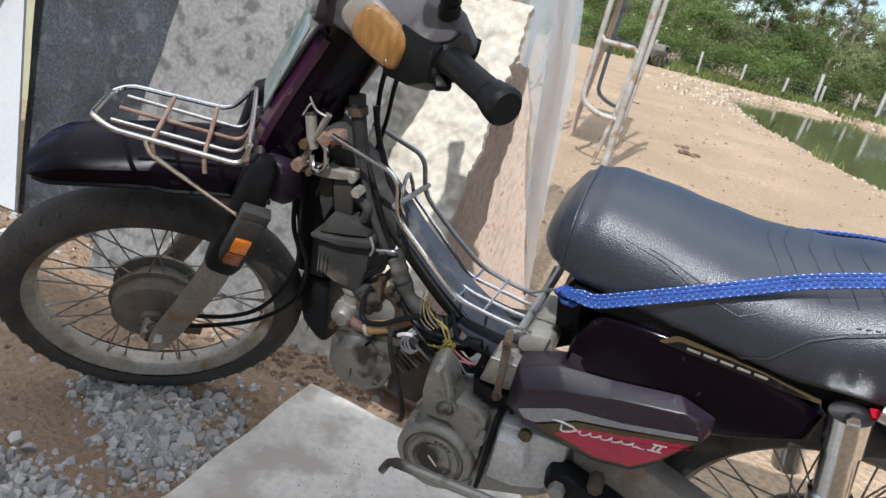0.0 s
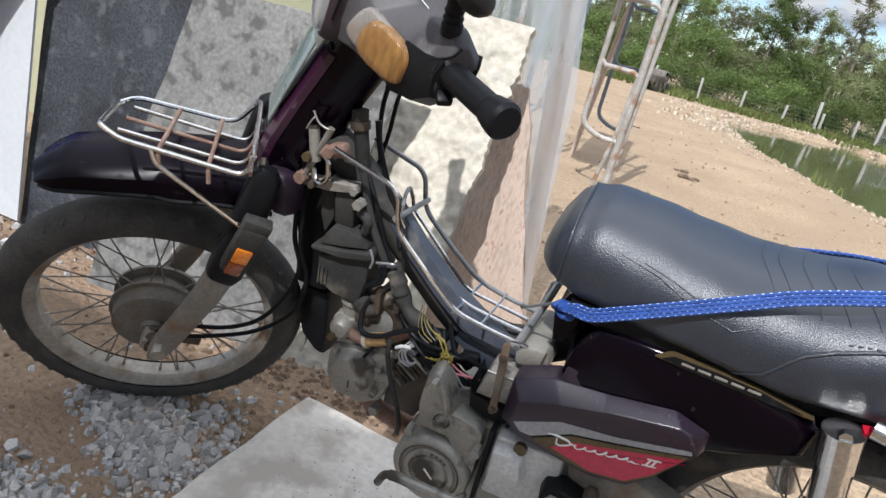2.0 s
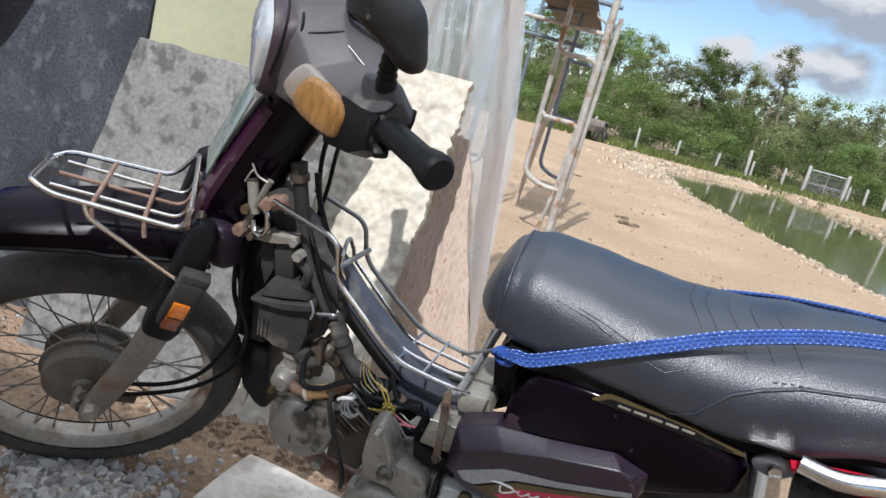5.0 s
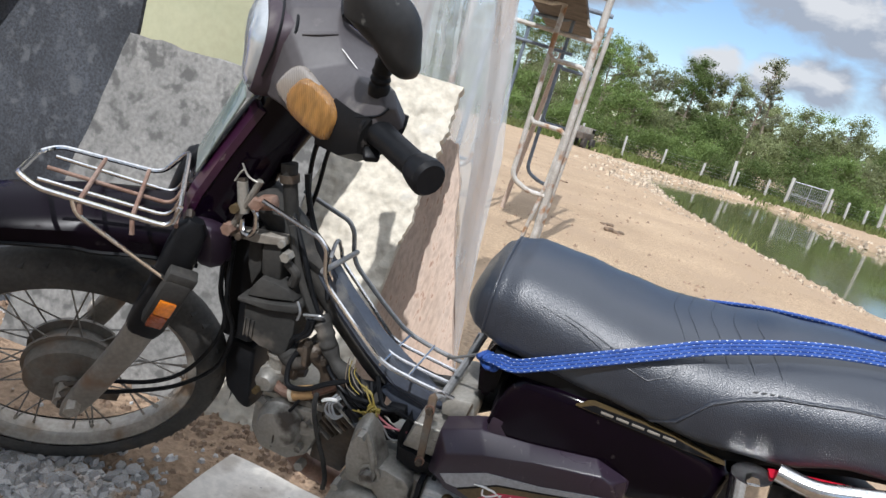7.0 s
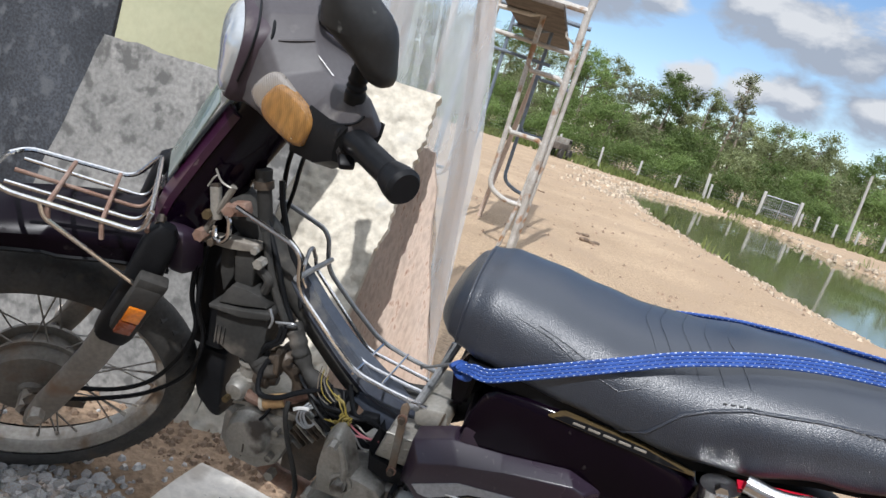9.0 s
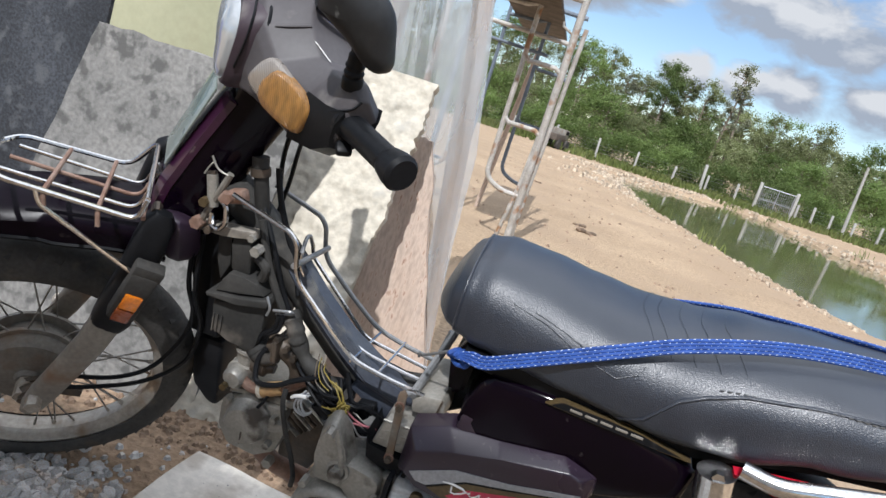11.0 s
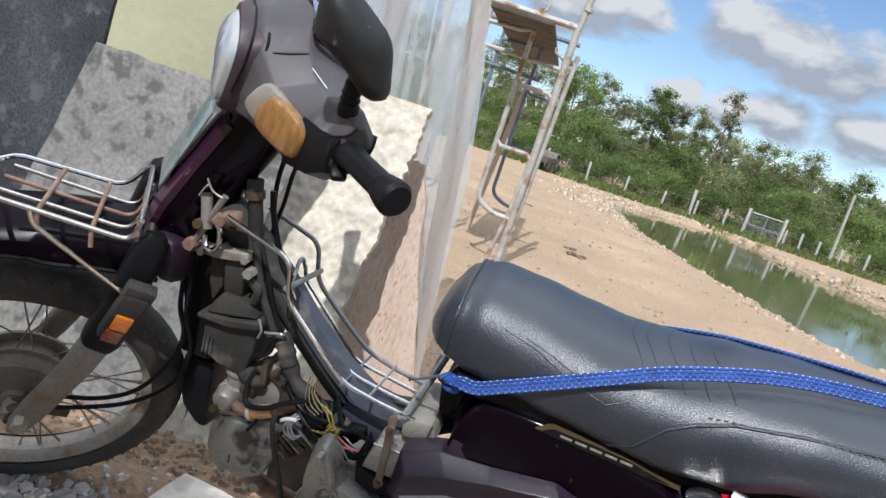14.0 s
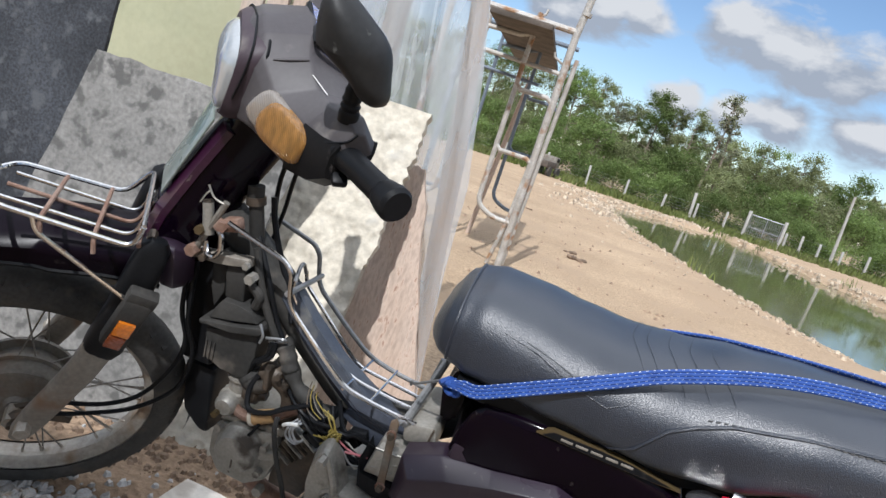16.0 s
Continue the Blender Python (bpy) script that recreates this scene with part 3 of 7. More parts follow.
def blades(spots, lo, hi, wide):
    bm = bmesh.new()
    for x, y in spots:
        z = ground_z(x, y)
        a, h = rng.uniform(0, 6.28), rng.uniform(lo, hi)
        dx, dy = math.cos(a) * wide, math.sin(a) * wide
        bend = Vector((rng.uniform(-0.5, 0.5), rng.uniform(-0.5, 0.5), 0)) * h
        p = Vector((x, y, z - 0.02))
        v = [bm.verts.new(q) for q in (p + Vector((dx, dy, 0)), p - Vector((dx, dy, 0)), p + bend * 0.4 + Vector((0, 0, h * 0.7)) - Vector((dx, dy, 0)) * 0.7,
                                       p + bend + Vector((0, 0, h)), p + bend * 0.4 + Vector((0, 0, h * 0.7)) + Vector((dx, dy, 0)) * 0.7)]
        bm.faces.new(v)
    return bm


strip = [(rng.uniform(-8, 32), 29.8 + rng.uniform(0, 7) ** 1.0) for _ in range(9000)]
tagged(part("grass_strip", blades(strip, 0.10, 0.34, 0.05), "grass"), "green grass growing along the far fence line", "grass", kind="stuff")
for cx, cy, count in ((2.75, 15.2, 34), (3.35, 11.9, 24), (7.2, 29.4, 30), (8.0, 27.4, 24), (9.3, 21.4, 14)):
    tuft = [(cx + rng.gauss(0, 0.16), cy + rng.gauss(0, 0.16)) for _ in range(count)]
    tagged(part("reed_tuft", blades(tuft, 0.12, 0.42, 0.012), "grass"), "tuft of green reeds at the edge of the pond", "grass tuft", group="reeds on the bank", kind="stuff")

# rubble on the pond's rim
bm = bmesh.new()
for _ in range(5200):
    y = rng.uniform(5, 26)
    x = bank_x(y) + rng.gauss(0.9, 0.7)
    if rng.random() < 0.5:
        x = rng.uniform(0, 16)
        y = far_shore(x) + rng.gauss(0.6, 0.9)
    s = rng.uniform(0.25, 1) ** 3 * (0.045 if y < 13 else 0.095)
    base = Vector((x, y, ground_z(x, y) + s * 0.15))
    ring = [bm.verts.new(base + Vector((math.cos(a) * s * rng.uniform(0.7, 1.3), math.sin(a) * s * rng.uniform(0.7, 1.3), -s * 0.3))) for a in (0, 1.25, 2.5, 3.8, 5.0)]
    top = [bm.verts.new(base + Vector((math.cos(a) * s * 0.55, math.sin(a) * s * 0.55, s * rng.uniform(0.35, 0.8)))) for a in (0, 1.25, 2.5, 3.8, 5.0)]
    for i in range(5):
        bm.faces.new((ring[i], ring[(i + 1) % 5], top[(i + 1) % 5], top[i]))
    bm.faces.new(top)
tagged(part("bank_rubble", bm, "rubble", sharp=20), "loose lumps of dry earth along the pond bank", "earth", kind="stuff")

# small lumps scattered on the open soil
bm = bmesh.new()
for _ in range(700):
    y = 1.3 + 13 * rng.random() ** 1.5
    x = rng.uniform(-1.0, 3.2) + 0.03 * y
    s = rng.uniform(0.006, 0.028)
    base = Vector((x, y, ground_z(x, y)))
    ring = [bm.verts.new(base + Vector((math.cos(a) * s * rng.uniform(0.7, 1.3), math.sin(a) * s * rng.uniform(0.7, 1.3), -s * 0.3))) for a in (0, 1.25, 2.5, 3.8, 5.0)]
    top = bm.verts.new(base + Vector((0, 0, s * 0.8)))
    for i in range(5):
        bm.faces.new((ring[i], ring[(i + 1) % 5], top))
tagged(part("soil_crumbs", bm, "clod", sharp=20), "small crumbs of dry earth lying on the soil", "earth", kind="stuff")


def clod(x, y, s):
    bm = bmesh.new()
    for k in range(4):
        m = Matrix.Translation((x + (k - 1.5) * s * 0.9, y + rng.uniform(-0.3, 0.3) * s, ground_z(x, y) + s * 0.25)) @ Matrix.Diagonal((1, 1, 0.6, 1))
        got = bmesh.ops.create_icosphere(bm, subdivisions=2, radius=s * rng.uniform(0.6, 0.9), matrix=m)["verts"]
        for v in got:
            v.co += Vector([noise.noise(v.co * 9 + Vector((k, 0, i * 7))) * s * 0.35 for i in range(3)])
    tagged(part("earth_clod", bm, "clod"), "dark lump of dug earth lying on the sand", "clod", group="clods on the soil")


clod(1.03, 5.66, 0.048)
clod(0.95, 5.95, 0.035)
clod(0.25, 9.0, 0.03)

# ---- unseen wall added behind the camera to shade the motorcycle's front ----
bm = boxed((-0.3, -4.65, 2.79), (3.7, 0.25, 5.63), bevel=0.01)
tagged(part("wall_south", bm, "white_board"), "plain unseen wall added to shade the front of the yard", "wall", kind="structure")

# ---- fence, gate and pole across the water ----
FENCE_Y = 33.6
FENCE_Z = -0.46


def concrete_post(x, y, h, lean=0.0, thick=0.10):
    bm = boxed((0, 0, h / 2 - 0.15), (thick, thick, h + 0.3), bevel=0.012)
    ob = part("fence_post", bm, "post", m=pose(x, y, FENCE_Z, 0, lean, 0))
    return tagged(ob, "pale square concrete fence post standing in grass", "post", group="posts of the far fence")


post_at = [-3.2, -1.1, 1.05, 2.94, 4.75, 6.35, 7.7, 10.55, 11.2, 12.1, 13.0, 14.2, 16.0, 18.0, 20.2, 22.4]
for k, x in enumerate(post_at):
    concrete_post(x, FENCE_Y + rng.uniform(-0.15, 0.15), 1.05 + rng.uniform(-0.1, 0.1), rng.uniform(-3, 3))
concrete_post(6.12, FENCE_Y - 0.1, 1.45, -3, 0.13)
wires = empty("wire_fence")
tagged(wires, "thin galvanised wires strung between the fence posts", "fence")
for k in range(6):
    z = FENCE_Z + 0.15 + 0.16 * k
    part("wire", tubed([(x, FENCE_Y - 0.06, z + 0.012 * math.sin(x * 2.3 + k)) for x in np.arange(-6, 30, 0.9)], 0.0035, 4), "galv", wires)

gate = empty("mesh_gate", m=pose(8.60, 33.4, FENCE_Z, 0, 0, 0))
tagged(gate, "grey steel mesh gate between two pale posts", "gate")
for x in (0.0, 1.66):
    part("gate_post", boxed((x, 0, 0.65), (0.13, 0.13, 1.6), bevel=0.015), "post", gate)
fr = [(0.12, 0, 0.12), (0.12, 0, 1.30), (1.56, 0, 1.30), (1.56, 0, 0.12)]
part("gate_frame", tubed(fr, 0.03, 6, loop=True), "galv", gate)
part("gate_rail", tubed([(0.12, 0, 0.71), (1.56, 0, 0.71)], 0.022, 6), "galv", gate)
part("gate_stile", tubed([(0.84, 0, 0.12), (0.84, 0, 1.30)], 0.022, 6), "galv", gate)
for k in range(15):
    x = 0.12 + 1.44 * (k + 1) / 16
    part("gate_bar", tubed([(x, 0.01, 0.12), (x, 0.01, 1.30)], 0.008, 4), "galv", gate)
for k in range(8):
    z = 0.12 + 1.18 * (k + 1) / 9
    part("gate_bar", tubed([(0.12, -0.01, z), (1.56, -0.01, z)], 0.006, 4), "galv", gate)

ob = part("utility_pole", tubed([(0, 0, -0.4), (0, 0, 3.5)], lambda t: 0.085 - 0.03 * t, 10), "post", m=pose(12.9, 34.2, FENCE_Z, 0, -2, 0))
tagged(ob, "slender pale concrete utility pole beyond the fence", "pole")


# ---- trees and hedge ----
def leaf_cloud(centres, count, size, squash=0.8):
    """Leaf clumps: small bent quads gathered round the given balls (centre, radius)."""
    vs, fs = [], []
    weights = [r ** 2 for _, r in centres]
    for _ in range(count):
        c, r = rng.choices(centres, weights)[0]
        d = Vector((rng.gauss(0, 1), rng.gauss(0, 1), rng.gauss(0, 1))).normalized()
        p = Vector(c) + Vector((d.x, d.y, d.z * squash)) * r * min(abs(rng.gauss(0, 0.8)), 1.35)
        a = Vector((rng.gauss(0, 1), rng.gauss(0, 1), rng.gauss(0, 0.7))).normalized()
        b = a.cross(Vector((rng.gauss(0, 1), rng.gauss(0, 1), rng.gauss(0, 1)))).normalized()
        s = size * rng.uniform(0.5, 1.3)
        k = len(vs)
        vs += [p - a * s, p + b * s * 0.45, p + a * s, p - b * s * 0.45]
        fs.append((k, k + 1, k + 2, k + 3))
    me = bpy.data.meshes.new("crown")
    me.from_pydata([tuple(v) for v in vs], [], fs)
    return me


def tree(x, y, h, spread, leaves, size, material="leaf", thin=0.0, label="tall leafy green tree behind the fence"):
    z = ground_z(x, y)
    root = empty("tree", m=pose(x, y, z, 0, 0, rng.uniform(0, 360)))
    tagged(root, label, "tree", group="trees behind the fence")
    lean = Vector((rng.uniform(-0.06, 0.06), rng.uniform(-0.06, 0.06), 1))
    trunk = [lean * h * t + Vector((math.sin(t * 4 + x) * 0.12, math.cos(t * 3) * 0.1, 0)) for t in np.linspace(0, 0.92, 9)]
    part("trunk", tubed(trunk, lambda t: 0.016 * h * (1 - 0.85 * t), 8), "bark", root)
    balls = []
    for k in range(30):
        t = rng.uniform(0.25 + thin * 0.25, 1.0)
        base = lean * h * t * 0.92
        a = rng.uniform(0, 6.28)
        out = spread * (1.05 - 0.75 * abs(t - 0.5)) * rng.uniform(0.35, 1.0)
        tip = base + Vector((math.cos(a) * out, math.sin(a) * out, out * rng.uniform(0.2, 0.7)))
        mid = (base + tip) / 2 + Vector((0, 0, -0.05 * out))
        part("limb", tubed(smooth_path([base, mid, tip], 3), lambda u: 0.005 * h * (1.1 - u), 5), "bark", root)
        balls.append((tip, spread * rng.uniform(0.20, 0.42) * (1 - 0.25 * thin)))
    balls.append((lean * h * 0.97, spread * 0.34))
    me = leaf_cloud(balls, leaves, size)
    me.materials.append(M[material])
    crown = new("crown", me)
    crown.parent = root
    return root


spots = [(-13, 43, 6.0, 2.4), (-10.5, 44, 6.3, 2.3), (-8.4, 42, 6.1, 2.0), (-6.3, 43, 6.2, 1.9), (-4.4, 42, 6.0, 1.7), (-2.6, 43, 6.2, 1.6), (-0.9, 42, 6.1, 1.5), (0.25, 43.5, 6.2, 1.2),
         (2.6, 44, 5.2, 1.3), (3.7, 42, 6.2, 1.15), (4.8, 43.5, 5.7, 1.2), (5.8, 42, 5.8, 1.1), (6.5, 44.5, 4.3, 1.2), (8.9, 44, 4.9, 1.4), (9.9, 42, 5.0, 1.4), (11.2, 43.5, 5.0, 1.4),
         (12.4, 42, 5.0, 1.4), (13.6, 44, 4.2, 1.4), (15.5, 42, 4.9, 1.4), (17.2, 43, 3.8, 1.4), (19.0, 42, 4.2, 1.5), (21.5, 44, 4.4, 1.8), (24.0, 42, 4.2, 1.8), (27, 45, 4.6, 2.2), (31, 43, 4.6, 2.4)]
for k, (x, y, h, s) in enumerate(spots):
    tree(x, y, h, s, 15000 if x < 18 else 6000, 0.054, "leaf" if k % 3 else "leaf_hedge")
tree(1.55, 41.5, 4.9, 0.8, 2200, 0.07, "leaf_grey", 0.8, "thin airy grey-green tree behind the hedge")
tree(7.15, 40.0, 6.9, 0.75, 3200, 0.06, "leaf_grey", 0.9, "thin airy grey-green tree behind the hedge")
tree(7.85, 40.5, 7.1, 0.8, 3400, 0.06, "leaf_grey", 0.9, "thin airy grey-green tree behind the hedge")
for k in range(26):
    x = -11 + 1.75 * k + rng.uniform(-0.4, 0.4)
    y = 36.6 + rng.uniform(-0.4, 0.8)
    root = empty("shrub", m=pose(x, y, ground_z(x, y)))
    tagged(root, "dense bright green hedge shrub behind the fence", "shrub", group="hedge behind the fence")
    h = rng.uniform(1.15, 1.75) - 0.01 * max(x, 0)
    for q in range(4):
        part("limb", tubed([(0, 0, -0.1), (rng.uniform(-0.6, 0.6), rng.uniform(-0.4, 0.4), h * 0.8)], lambda u: 0.03 * (1.1 - u), 5), "bark", root)
    balls = [((rng.uniform(-0.9, 0.9), rng.uniform(-0.6, 0.6), rng.uniform(0.15, 0.9) * h), rng.uniform(0.5, 0.8)) for q in range(9)]
    me = leaf_cloud(balls, 10000, 0.05)
    me.materials.append(M["leaf_hedge"])
    crown = new("crown", me)
    crown.parent = root

for k in range(22):
    x = -9 + 1.9 * k + rng.uniform(-0.5, 0.5)
    y = 39.0 + rng.uniform(-0.6, 0.8)
    tree(x, y, rng.uniform(2.3, 3.3) - 0.02 * max(x, 0), 1.4, 8000, 0.06, "leaf_hedge" if k % 3 else "leaf", label="low bushy green tree behind the hedge")

# a far wood closes the view all round, low behind the nearer trees
bm = bmesh.new()
vs, fs = [], []
for k in range(14000):
    a = rng.uniform(0, 6.283)
    r = rng.uniform(85, 110)
    x, y = math.cos(a) * r, math.sin(a) * r
    z = rng.uniform(0, 1) ** 1.3 * (6 + 2.5 * noise.noise((math.cos(a) * 6, math.sin(a) * 6, 0)))
    p = Vector((x, y, z))
    u = Vector((rng.gauss(0, 1), rng.gauss(0, 1), rng.gauss(0, 1))).normalized()
    w = u.cross(Vector((rng.gauss(0, 1), rng.gauss(0, 1), rng.gauss(0, 1)))).normalized()
    s = rng.uniform(0.6, 1.3)
    k0 = len(vs)
    vs += [p - u * s, p + w * s * 0.6, p + u * s, p - w * s * 0.6]
    fs.append((k0, k0 + 1, k0 + 2, k0 + 3))
bm.free()
me = bpy.data.meshes.new("far_wood")
me.from_pydata([tuple(v) for v in vs], [], fs)
me.materials.append(M["leaf"])
tagged(new("far_wood", me), "distant dark green wood round the plot", "wood", kind="stuff")

# ---- small parked cart by the far bank ----
cart = empty("farm_truck", m=pose(-0.85, 30.0, ground_z(-0.85, 30.0), 0, 0, 70))
tagged(cart, "small white and brown farm truck parked far off", "truck")
cab = part("cab", boxed((0.35, 0, 0.66), (0.46, 0.66, 0.44), bevel=0.03), "grey_leg", cart)
part("windscreen", boxed((0.585, 0, 0.75), (0.02, 0.54, 0.16), bevel=0.006), "black", cab)
for y in (-0.332, 0.332):
    part("side_window", boxed((0.38, y, 0.76), (0.26, 0.02, 0.15), bevel=0.006), "black", cab)
part("bed", boxed((-0.4, 0, 0.5), (1.0, 0.85, 0.28), bevel=0.03), "deck", cart)
for x in (-0.5, 0.4):
    for y in (-0.4, 0.4):
        part("wheel", turned([(-0.07, 0.05), (-0.07, 0.22), (0.07, 0.22), (0.07, 0.05)], (x, y, 0.22), "y", 16, True), "rubber", cart)

# ---- the polythene shed and the boards leaning on it ----
def sheet(bm, corner, across, up, thick, bevel=0.003, nu=1, nv=1, wave=None):
    """A board spanned from a corner by two edges, with thickness behind."""
    c, a, u = Vector(corner), Vector(across), Vector(up)
    n = a.cross(u).normalized() * -1
    grid = []
    for side in (0, 1):
        rows = []
        for j in range(nv + 1):
            row = []
            for i in range(nu + 1):
                s, t = i / nu, j / nv
                p = c + a * s + u * t + n * thick * side
                if wave:
                    p += wave(s, t, side)
                row.append(bm.verts.new(p))
            rows.append(row)
        grid.append(rows)
    for side, rows in enumerate(grid):
        for j in range(nv):
            for i in range(nu):
                f = (rows[j][i], rows[j][i + 1], rows[j + 1][i + 1], rows[j + 1][i])
                bm.faces.new(f if side == 0 else f[::-1])
    f0, f1 = grid
    rim = [(0, i) for i in range(nu)] + [(j, nu) for j in range(nv)] + [(nv, i) for i in range(nu, 0, -1)] + [(j, 0) for j in range(nv, 0, -1)]
    for (j, i), (k, l) in zip(rim, rim[1:] + rim[:1]):
        bm.faces.new((f0[j][i], f1[j][i], f1[k][l], f0[k][l]))
    return bm


def ragged(seed, amount, left=1, right=1, top=1, bottom=0):
    """Uneven broken edges."""
    def wave(s, t, side):
        e = Vector((noise.noise((s * 9 + seed, t * 9, side * 0.3)), 0, noise.noise((s * 9, t * 9 + seed, 4 + side * 0.3)))) * amount
        e.x *= (left if s == 0 else right if s == 1 else 0)
        e.z *= (top if t == 1 else bottom if t == 0 else 0)
        return e
    return wave


bm = sheet(bmesh.new(), (-0.935, 0.445, -0.02), (0.50, 0.02, 0), (-0.015, 0.12, 1.5), 0.012, nu=12, nv=24, wave=ragged(2, 0.006))
tagged(part("black_board", bm, "black_board"), "scuffed black formwork board leaning upright against the shed", "board")
bm = sheet(bmesh.new(), (-1.75, 0.42, 0.015), (0.832, 0.0, 0), (0, 0.05, 1.5), 0.008, nu=4, nv=4)
tagged(part("white_board", bm, "white_board"), "plain white panel leaning upright beside the black board", "board")


def drape(s, t, side):
    return Vector((0.02 * math.sin(t * 9) + 0.10 * (t - 0.5), 0.03 * math.sin(s * 14 + t * 3), 0))


bm = sheet(bmesh.new(), (-1.85, 0.34, 0.02), (0.60, 0.0, 0), (0.40, 0.03, 1.1), 0.004, nu=16, nv=12, wave=drape)
tagged(part("blue_tarpaulin", bm, "tarp"), "hanging blue tarpaulin gathered in soft folds", "tarpaulin")
bm = sheet(bmesh.new(), (-0.53, 0.30, -0.01), (0.60, 0.02, 0), (0.14, 0.14, 0.845), 0.014, nu=20, nv=20, wave=ragged(5, 0.012))
tagged(part("cement_board", bm, "cement"), "stained grey cement board leaning behind the motorcycle", "board")


def chipped(s, t, side):
    e = ragged(9, 0.006)(s, t, side)
    if s == 1:
        e.x += 0.005 * noise.noise((t * 23, 0, 8)) - 0.045 * max(0, 1 - abs(t - 0.47) / 0.12) + 0.010 * noise.noise((t * 60, 0, 3))
    e.y -= 1.5 * (0.005 * abs(noise.noise((s * 9 + 3, t * 17, 11))) + 0.008 * noise.noise((s * 5, t * 6, 2)) + 0.007 * max(noise.noise((s * 11, t * 20, 6)), 0) + 0.003 * noise.noise((s * 30, t * 60, 3))) * (1 - side)
    return e


bm = sheet(bmesh.new(), (-0.02, 0.328, -0.01), (0.40, 0.02, 0), (0.02, 0.362, 0.945), 0.03, nu=70, nv=140, wave=chipped)
tagged(part("plaster_board", bm, "plaster"), "cream lime-plastered board with chipped edges leaning outside", "board")
def tapered(s, t, side):
    return ragged(13, 0.006)(s, t, side) + Vector((-0.245 * s * t + 0.01 * noise.noise((t * 4, 0, 2)) * s, 0.012 * noise.noise((s * 3, t * 2, 1)), -0.02 * s * (t == 1)))


bm = sheet(bmesh.new(), (0.30, 0.70, -0.01), (0.34, 0.02, 0), (0.0, 0.11, 0.81), 0.022, nu=16, nv=40, wave=tapered)
tagged(part("wood_plank", bm, "plank"), "reddish brown weathered timber board with dark flecks", "plank")


def pole(a, b, r, label="peeled brown timber pole of the shed"):
    a, b = Vector(a), Vector(b)
    pts = [a.lerp(b, t) + Vector((0.01 * math.sin(t * 7 + a.x * 9), 0, 0)) for t in np.linspace(0, 1, 14)]
    tagged(part("timber_pole", tubed(pts, lambda t: r * (1 - 0.2 * t + 0.06 * math.sin(t * 19)), 10), "pole"), label, "pole", group="poles of the shed")


pole((0.555, 1.02, -0.1), (0.22, 1.05, 2.3), 0.034)
pole((0.16, 1.02, -0.1), (0.12, 1.02, 2.3), 0.04)
pole((-0.70, 1.42, -0.1), (-0.64, 1.42, 2.3), 0.035)
pole((-1.20, 1.43, 1.6), (-0.60, 1.43, 0.7), 0.016, "slanting timber brace inside the shed")
pole((-1.5, 1.25, -0.1), (-1.5, 1.25, 2.3), 0.04)
for x, w in ((-0.43, 0.075), (-0.34, 0.07), (-0.25, 0.07)):
    bm = sheet(bmesh.new(), (x, 1.10, -0.02), (w, 0, 0), (0.0, 0.02, 2.3), 0.02, nu=2, nv=14, wave=ragged(x * 9, 0.006))
    tagged(part("wall_plank", bm, "plank"), "upright pale timber plank of the shed wall", "plank", group="planks of the shed")


def crease(s, t, side):
    return Vector((0.012 * noise.noise((t * 3, s * 4, 1)) + - s * (0.187 * t + 0.31 * max(t - 0.34, 0)), 0.035 * noise.noise((s * 9, t * 2.2, 5)) + 0.012 * math.sin(s * 30 + t * 4) + 0.016 * abs(noise.noise((s * 16 + t * 7, t * 11, 2))), 0))


bm = sheet(bmesh.new(), (0.02, 0.90, 0.02), (0.56, 0.03, 0), (0.0, 0.05, 2.2), 0.002, nu=40, nv=50, wave=crease)
ob = tagged(part("polythene_sheet", bm, "polythene"), "milky clear polythene sheet hung over timber poles", "plastic sheet")
bm = sheet(bmesh.new(), (-2.2, 1.36, -0.02), (1.95, 0.0, 0), (0.0, 0.0, 2.3), 0.004, nu=30, nv=10, wave=lambda s, t, side: Vector((0, 0.02 * noise.noise((s * 8, t * 3, 1)), 0)))
tagged(part("yellow_sheet", bm, "yellow"), "pale yellow-green sheet closing the shed wall", "sheet")

# ---- scaffold ----
scaffold = empty("scaffold_frame", m=pose(0, 3.95, 0))
tagged(scaffold, "weathered steel scaffold frame with a plank deck", "scaffold")


def pipe(name, pts, r, material="steel_pipe", n=10):
    return part(name, tubed(pts, r, n), material, scaffold)


